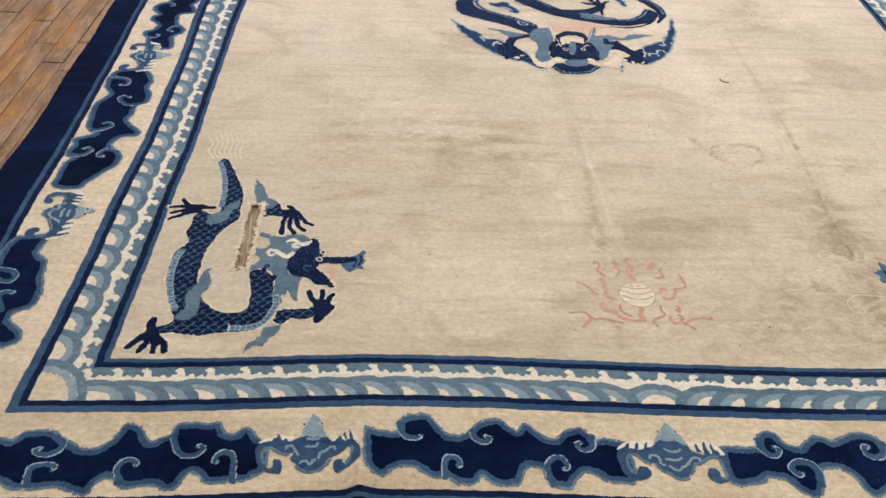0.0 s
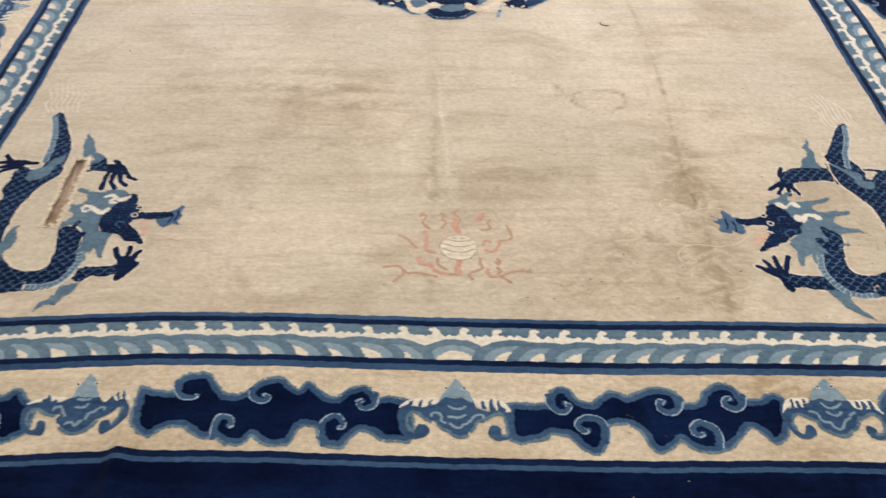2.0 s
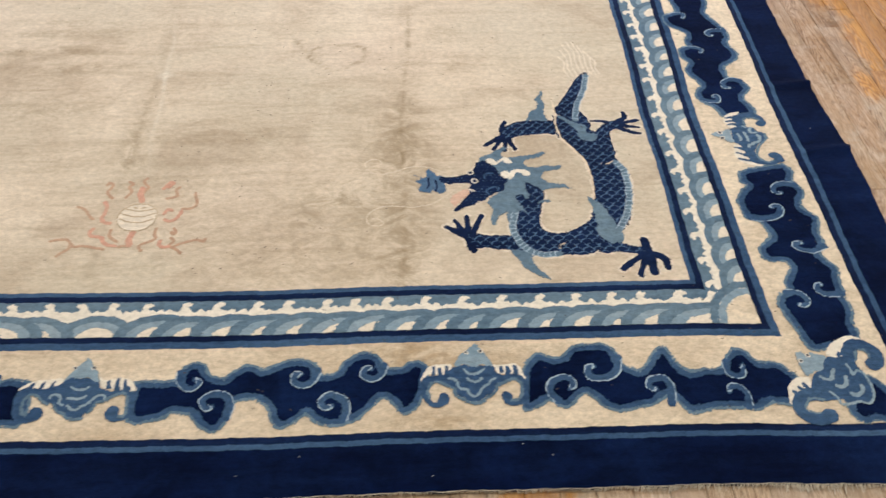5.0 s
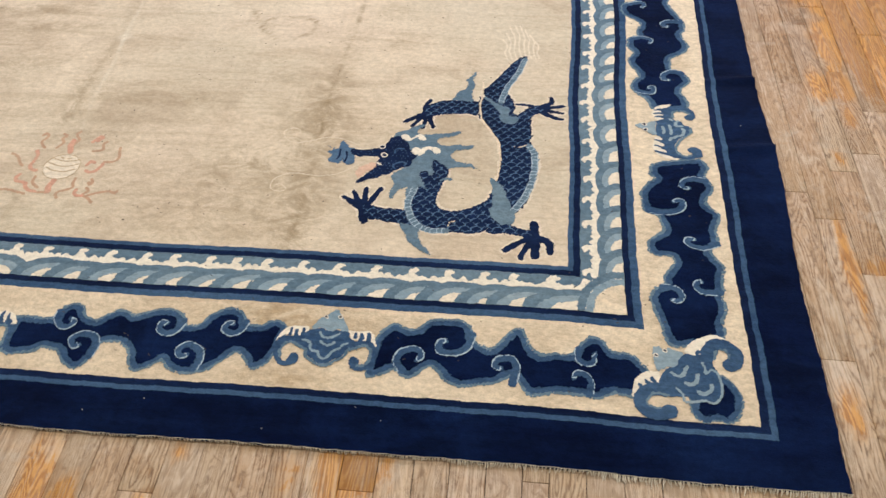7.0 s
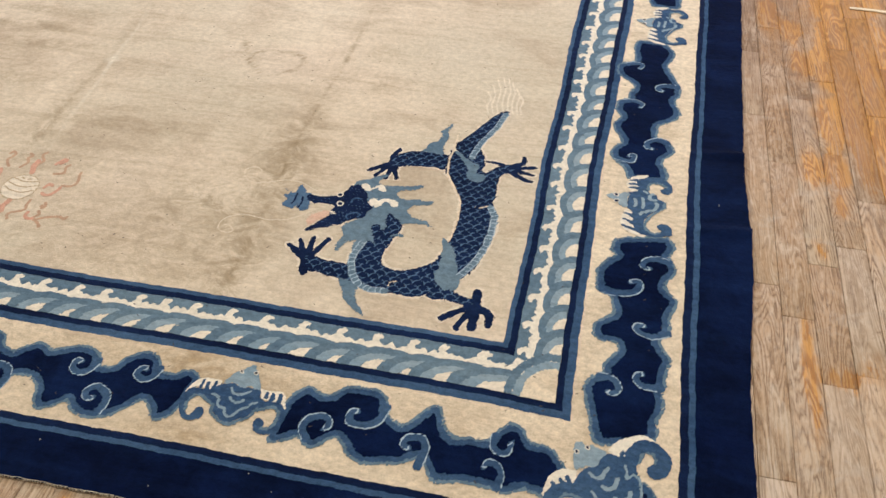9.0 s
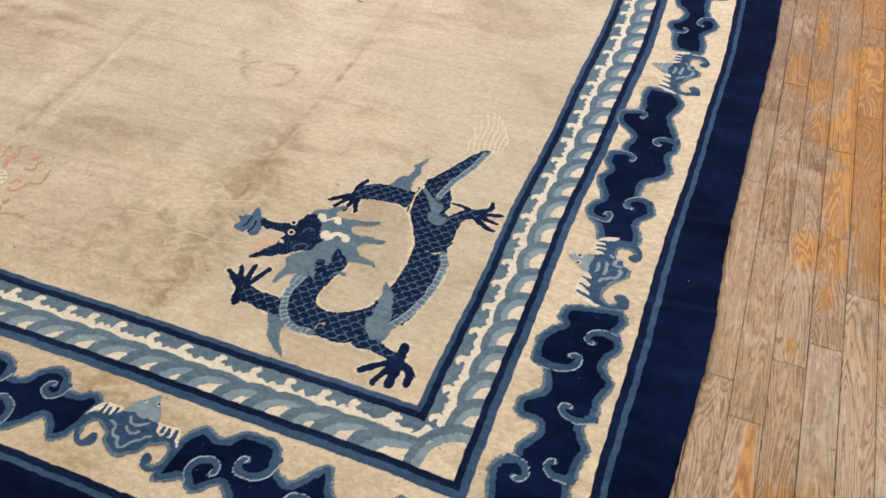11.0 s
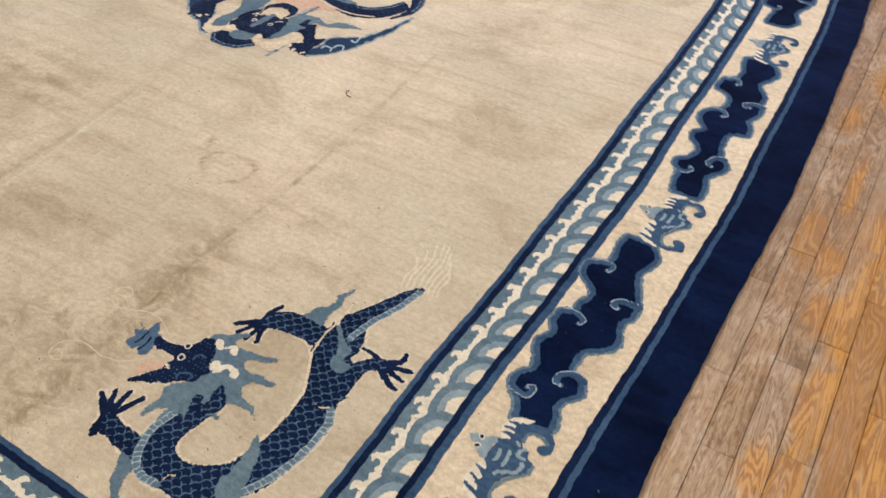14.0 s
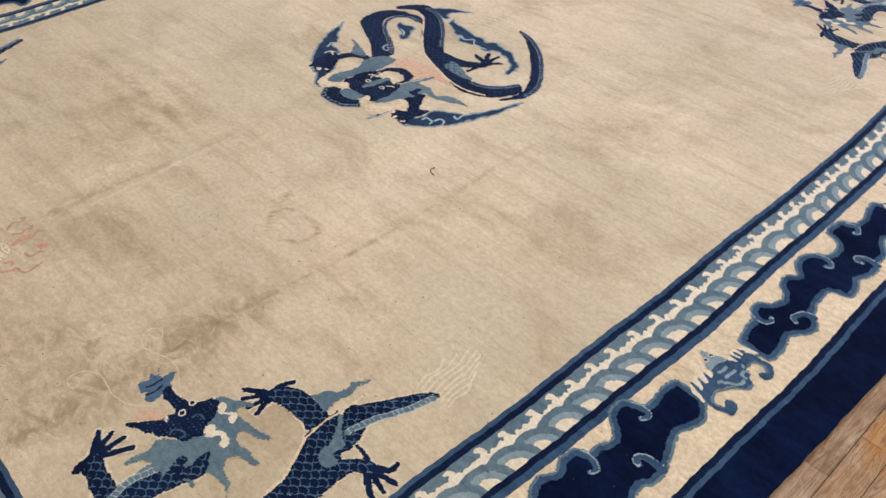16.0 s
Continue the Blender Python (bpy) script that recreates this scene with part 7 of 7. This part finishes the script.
c.brush(flames, (64, -49, 4.6), (65, -68, 4.6), (71, -87, 4.6), (57, -98, 4.6), (38, -107, 4.6), (33, -119, 4.6), (42, -133, 4.6))
c.brush(flames, (117, -50, 4.6), (123, -64, 4.6), (119, -74, 4.6), (111, -65, 4.6))
c.brush(flames, (116, -87, 4.6), (125, -100, 4.6), (115, -115, 4.6), (132, -127, 4.6), (154, -145, 4.6))
c.brush(flames, (131, -118, 4.6), (148, -109, 4.6), (172, -98, 4.6), (194, -96, 4.6), (209, -100, 4.6), (212, -90, 4.6))
c.brush(flames, (2, -117, 4.6), (-14, -114, 4.6), (-25, -118, 4.6))
c.brush(embers, (52, 114, 5.6), (60, 128, 5.6), (67, 141, 5.6), (78, 135, 5.6), (67, 119, 5.6))
c.brush(embers, (-108, 59, 5.6), (-96, 37, 5.6), (-98, 14, 5.6), (-101, -7, 5.6), (-88, -24, 5.6), (-72, -29, 5.6))
c.brush(embers, (124, 19, 5.6), (119, -1, 5.6), (112, -17, 5.6), (98, -21, 5.6), (84, -14, 5.6))
c.brush(embers, (76, 9, 5.6), (80, 26, 5.6), (96, 21, 5.6))
c.brush(embers, (-115, -48, 5.6), (-121, -61, 5.6), (-113, -76, 5.6), (-94, -79, 5.6), (-79, -83, 5.6), (-73, -99, 5.6), (-53, -112, 5.6), (-34, -116, 5.6))
c.brush(embers, (88, -96, 5.6), (86, -111, 5.6), (100, -121, 5.6), (113, -119, 5.6))
c.brush(embers, (-13, 117, 9), (-13, 92, 9), (-1, 64, 9))
c.brush(embers, (2, -62, 9), (-3, -88, 9), (4, -111, 9))
for y, drop in ((34, -9), (12, -10), (-10, -11)):
    c.brush(bands, (-50, y, 2.5), (-25, y + drop, 2.5), (0, y + drop * 1.4, 2.5), (25, y + drop, 2.5), (50, y, 2.5))
c.brush(bands, (-18, 36, 3), (-8, 33, 3))
c.brush(bands, (4, 34, 3), (16, 35, 3))
PEARL = [("pearl_motif", c.shape(ball), PEARLY, 0.0014, "pale striped pearl with faded rose flames", False), ("pearl_outline", c.shape(np.abs(ball) - 0.0018, 0.0003), TAN, 0.0020, "tan outline", False),
         ("pearl_stripe", c.shape(np.maximum(bands, ball), 0.0003), TAN, 0.0019, "tan stripe", True), ("flame", c.shape(flames, 0.0004), DUSTY, 0.0012, "thin faded brown flame", True), ("ember", c.shape(embers, 0.0004), ROSE, 0.0014, "faded rose flame", True)]

for sy in (-1, 1):
    lay(PEARL, (0.017, MID + sy * (MID - 1.784)), 0, (1, -sy))

# the wall of the tear, frayed all round
rng = random.Random(8)
vs = np.linspace(HOLE[1][1] - 0.168, HOLE[1][1] + 0.168, 75)
grid = np.linspace(HOLE[1][0] - 0.09, HOLE[1][0] + 0.09, 181)
left, right = [], []
for v in vs:
    inside = grid[torn(grid, np.full(len(grid), v * 0.9999 + 0.0001 * HOLE[1][1]))]
    if len(inside):
        left.append((inside[0], v))
        right.append((inside[-1], v))
loop = np.array(left + right[::-1])
top, foot = rug_point(loop[:, 0], loop[:, 1], 0.0004), rug_point(loop[:, 0], loop[:, 1], 0)
foot[:, 2] = FLOOR_Z + 0.0006
k = np.arange(len(loop))
ring_faces = np.stack([k, np.roll(k, -1), np.roll(k, -1) + len(loop), k + len(loop)], -1)
torn_edge = part("torn_edge", mesh_of("torn_edge", np.concatenate([top, foot]), ring_faces, TAN, False), rug, "frayed edge of a tear showing the boards")
c = Canvas(-0.13, -0.24, 0.13, 0.24, 0.0026)
for side in range(2):
    ends = c.blank()
    for u, v in loop:
        for _ in range(3):
            x, y = (u - HOLE[1][0]) * 1000 + rng.uniform(-3, 3), (v - HOLE[1][1]) * 1000 + rng.uniform(-4, 4)
            if (u < HOLE[1][0] + (v - HOLE[1][1]) * 0.1) == (side == 0):
                c.brush(ends, (x, y, 2), (x + rng.uniform(-9, 9), y + rng.uniform(-9, 9), 1.3), (x + rng.uniform(-12, 12), y + rng.uniform(-14, 14), 1))
    for end in (-168, 168):
        for _ in range(14):
            x, y = end * 0.06 + rng.uniform(-22, 22), end + rng.uniform(-8, 8)
            if (x < end * 0.1) == (side == 0):
                c.brush(ends, (x, y, 2), (x + rng.uniform(-14, 14), y + rng.uniform(-12, 12), 1.6), (x + rng.uniform(-20, 20), y + rng.uniform(-20, 20), 1))
    fray = part("fray", laid("fray", c.shape(ends, 0.0006), 0.0036, CREAM, HOLE[1][:2], cut=False), torn_edge, "frayed pale threads")
    tagged(fray, kind="stuff")


# ---- fringe ----
rng = random.Random(5)
verts, faces = [], []
for end in (-1, 1):
    u = -EDGE_U
    while u < EDGE_U:
        u += rng.uniform(0.003, 0.007)
        ragged = (0.12 + 0.88 * min(1.0, max(0.0, (abs(u) - 0.9) / 0.7))) * rng.uniform(0.25, 1.0) * (0.6 + 0.4 * math.sin(u * 31) * math.sin(u * 13))
        length, lean, w = (0.015 + 0.012 * max(0.0, u - 1.0)) * ragged + 0.0015, rng.uniform(-0.006, 0.006), rng.uniform(0.0008, 0.0018)
        v0 = MID + end * EDGE_V
        a = rug_point(u, v0 - end * 0.002, -0.001)
        m = rug_point(u + lean * 0.4, v0 + end * length * 0.5, -0.003)
        b = rug_point(u + lean, v0 + end * length, 0)
        b[2] = FLOOR_Z + 0.0012
        m[2] = max(FLOOR_Z + 0.003, m[2] - 0.003)
        k = len(verts)
        for q, s in ((a, w), (m, w), (b, w * 0.4)):
            verts += [(q[0] - s, q[1], q[2]), (q[0] + s, q[1], q[2])]
        faces += [(k, k + 1, k + 3, k + 2), (k + 2, k + 3, k + 5, k + 4)]
for end in (-1, 1):
    strip = weave_grid("selvedge", steps(-EDGE_U, EDGE_U, 0.01), MID + end * np.array([EDGE_V - 0.0005, EDGE_V + 0.0012])[::end], -0.0012, COTTON)
    part("selvedge", strip, rug, "thin cream end of the weave")
fringe = part("fringe", mesh_of("fringe", verts, faces, COTTON), rug, "short ragged cream cotton fringe")
tagged(fringe, kind="stuff")



# ---- small things lying about ----
def crumb(name, at, size, label, seed, z=0.0032):
    r = random.Random(seed)
    bm = bmesh.new()
    bmesh.ops.create_icosphere(bm, subdivisions=1, radius=1.0)
    for vert in bm.verts:
        vert.co = Vector((vert.co.x * size * r.uniform(0.7, 1.5), vert.co.y * size * r.uniform(0.6, 1.1), vert.co.z * size * 0.4))
    ob = new(name, from_bmesh(name, bm, LINT))
    p = rug_point(*at, z)
    ob.matrix_basis = pose(float(p[0]), float(p[1]), float(p[2]) - 0.003, 0, 0, r.uniform(0, 180))
    return tagged(ob, label, "lint", "lint on the rug")


LINT_AT = ((-1.25, 2.883), (0.293, 1.583), (0.235, 2.75), (0.30, 1.86), (-0.30, 2.02), (1.05, 2.95), (0.86, 3.05), (0.33, 2.42), (-0.75, 1.95), (0.52, 1.62), (1.28, 3.2), (-0.2, 1.62))
rng = random.Random(77)
LINT_AT += tuple((rng.uniform(-1.3, 1.3), rng.uniform(1.7, 3.6)) for _ in range(26))
for i, at in enumerate(LINT_AT):
    crumb("lint", at, 0.0032 if i < 3 else 0.0022, "dark speck of lint on the cream rug", i)

for i, at in enumerate(((0.551, 1.017), (0.413, 0.975), (0.856, 0.959), (1.066, 1.031), (1.133, 1.001), (2.080, 2.128))):
    fluff = crumb("white_lint", at, 0.0014, "speck of white fluff on the navy border", 40 + i)
    fluff.data.materials[0] = COTTON

# dust and fluff too fine to count
rng = random.Random(21)
verts, faces = [], []
for k in range(330):
    u, v = (rng.uniform(-1.5, 1.5), rng.uniform(1.55, 5.8)) if k % 2 else (rng.uniform(0.2, 1.95), rng.uniform(1.1, 2.7))
    w, l, a = rng.uniform(0.0007, 0.0014), rng.uniform(0.0012, 0.0042), rng.uniform(-0.9, 0.9)
    q = rug_point(u, v, 0.0012)
    k = len(verts)
    for s, t_ in ((-1, -1), (1, -1), (1, 1), (-1, 1)):
        verts.append((q[0] + s * l * math.cos(a) - t_ * w * math.sin(a), q[1] + s * l * math.sin(a) + t_ * w * math.cos(a), q[2]))
    verts.append((q[0], q[1], q[2] + 0.001))
    faces += [(k, k + 1, k + 4), (k + 1, k + 2, k + 4), (k + 2, k + 3, k + 4), (k + 3, k, k + 4)]
tagged(new("dust", mesh_of("dust", verts, faces, LINT)), "fine dark fluff scattered over the cream field", "dust", kind="stuff")

# a curled dark thread on the field
curve = bpy.data.curves.new("thread", "CURVE")
curve.dimensions, curve.bevel_depth, curve.bevel_resolution = "3D", 0.0016, 1
spline = curve.splines.new("BEZIER")
spline.bezier_points.add(3)
for bp, (u, v) in zip(spline.bezier_points, ((0.628, 3.150), (0.627, 3.133), (0.638, 3.120), (0.658, 3.117))):
    q = rug_point(u, v, 0.002)
    bp.co, bp.handle_left_type, bp.handle_right_type = [float(a) for a in q], "AUTO", "AUTO"
curve.materials.append(LINT)
tagged(new("thread", curve), "dark curled thread lying on the rug", "thread")


def shim(at, length, width, turn, lift=0.0):
    """A thin split of pale wood, thicker at one end and slightly bowed."""
    bm = bmesh.new()
    bmesh.ops.create_grid(bm, x_segments=8, y_segments=1, size=0.5)
    bm.faces.ensure_lookup_table()
    for vert in bm.verts:
        k = vert.co.x + 0.5
        vert.co = Vector((vert.co.x * length, vert.co.y * width * (0.75 + 0.25 * k) + 0.006 * math.sin(3 * k), 0.0015))
    top = bmesh.ops.extrude_face_region(bm, geom=bm.faces[:])
    for g in top["geom"]:
        if isinstance(g, bmesh.types.BMVert):
            g.co.z += 0.003 + 0.002 * (g.co.x / length + 0.5)
    bmesh.ops.recalc_face_normals(bm, faces=bm.faces[:])
    ob = new("wood_shim", from_bmesh("wood_shim", bm, SHIM))
    ob.matrix_basis = pose(at[0], at[1], FLOOR_Z - 0.0012 + lift, 0, 0, turn)
    return tagged(ob, "thin pale wooden sliver lying on the floorboards", "stick")


shim((2.728, 3.340), 0.22, 0.016, -6)

# ---- floorboards ----
BOARD = 0.0820
LEAN = 0.0115                   # the boards run slightly askew to the rug
LATTICE = 2.2237                # a joint between two rows, carried to v = 0
# ends of the boards in the rows beside the rug, counted from that joint
ENDS = {-2: (0.62, 1.50, 2.35, 3.05), -1: (0.71, 1.255, 1.840, 2.598, 2.978, 3.72), 0: (0.93, 1.735, 2.362, 3.155, 3.86), 1: (1.02, 1.535, 1.937, 2.712, 3.44, 4.30), 2: (0.84, 1.577, 2.020, 2.433, 2.832, 3.830),
        3: (1.38, 2.225, 3.05, 3.62), 4: (1.19, 1.884, 2.66, 3.28), 5: (1.46, 2.31, 2.95, 3.75),
        -56: (2.46, 3.094, 3.354, 3.95), -57: (2.52, 3.165, 3.84), -58: (2.70, 3.333, 3.92), -59: (2.86, 3.556, 4.20), -60: (3.02, 3.86), -61: (2.90, 3.633, 4.3)}
rng = random.Random(11)


def board_mesh(length, width=BOARD - 0.0011, deep=0.012, edge=0.0009):
    x, y = width / 2, length / 2
    verts = [(-x, -y, -deep), (x, -y, -deep), (x, y, -deep), (-x, y, -deep), (-x, -y, -edge), (x, -y, -edge), (x, y, -edge), (-x, y, -edge),
             (-x + edge, -y + edge, 0), (x - edge, -y + edge, 0), (x - edge, y - edge, 0), (-x + edge, y - edge, 0)]
    faces = [(8, 9, 10, 11)]
    for k in range(4):
        a, b = k, (k + 1) % 4
        faces += [(a, b, b + 4, a + 4), (a + 4, b + 4, b + 8, a + 8)]
    return verts, faces


SIZES = [0.20, 0.28, 0.36, 0.46, 0.58, 0.74, 0.95]
rest_v, rest_f = [], []
singles = 0
for row in range(-84, 30):
    if row > -10:
        x0, wide = LATTICE + (row + 0.5) * BOARD, BOARD
    elif row == -10:
        x0, wide = 1.4564, 0.0586
    elif row == -55:
        x0, wide = -2.174, 0.109
    elif row > -55:
        x0, wide = 0.9435 + (row + 16.5) * 0.0806, 0.0806
    elif row == -56:                # a narrow strip along the far edge of the rug
        x0, wide = -2.2525, 0.047
    else:
        x0, wide = -2.276 + (row + 56.5) * 0.0928, 0.0928
    if x0 - BOARD < ROOM[0] or x0 + BOARD > ROOM[2]:
        continue
    y, ends = ROOM[1] + 0.001, list(ENDS.get(row, ()))
    while y < ROOM[3] - 0.06:
        kind = rng.randrange(len(SIZES))
        y1 = min(y + SIZES[kind], ROOM[3] - 0.001)
        if ends and (y1 > ends[0] - 0.22 or len(ends) < len(ENDS[row])):
            y1 = ends.pop(0)
        gap = rng.uniform(0.006, 0.013) if row < -55 and 2.5 < y1 < 4.4 else 0.0016
        length, cy = y1 - y - gap, (y + y1 - gap) / 2
        x = x0 + LEAN * cy
        y = y1
        z = FLOOR_Z - 0.0006 - rng.uniform(0, 0.0012)
        shown = (x > 2.05 and x < 3.75 and cy > 0.2 and cy < 5.6) or (-3.3 < x < -2.15 and 2.0 < cy < 4.4) or (0.0 < x < 2.1 and 0.3 < cy < 1.1)
        tilt = rng.uniform(-0.35, 0.35)
        v, f = board_mesh(length, wide - rng.uniform(0.0008, 0.0030))
        if shown and singles < 320:
            ob = new("floorboard", mesh_of("floorboard", v, f, OAK, False))
            ob.parent = floor
            ob.matrix_basis = pose(x, cy, z, rng.uniform(-0.05, 0.05), tilt, -math.degrees(LEAN))
            singles += 1
        else:
            k = len(rest_v)
            rest_v += [(a + x + LEAN * b, b + cy, c_ + z) for a, b, c_ in v]
            rest_f += [tuple(q + k for q in face) for face in f]
boards = part("floorboards", mesh_of("floorboards", rest_v, rest_f, OAK, False), floor, "rows of worn oak strips")
tagged(boards, kind="stuff")
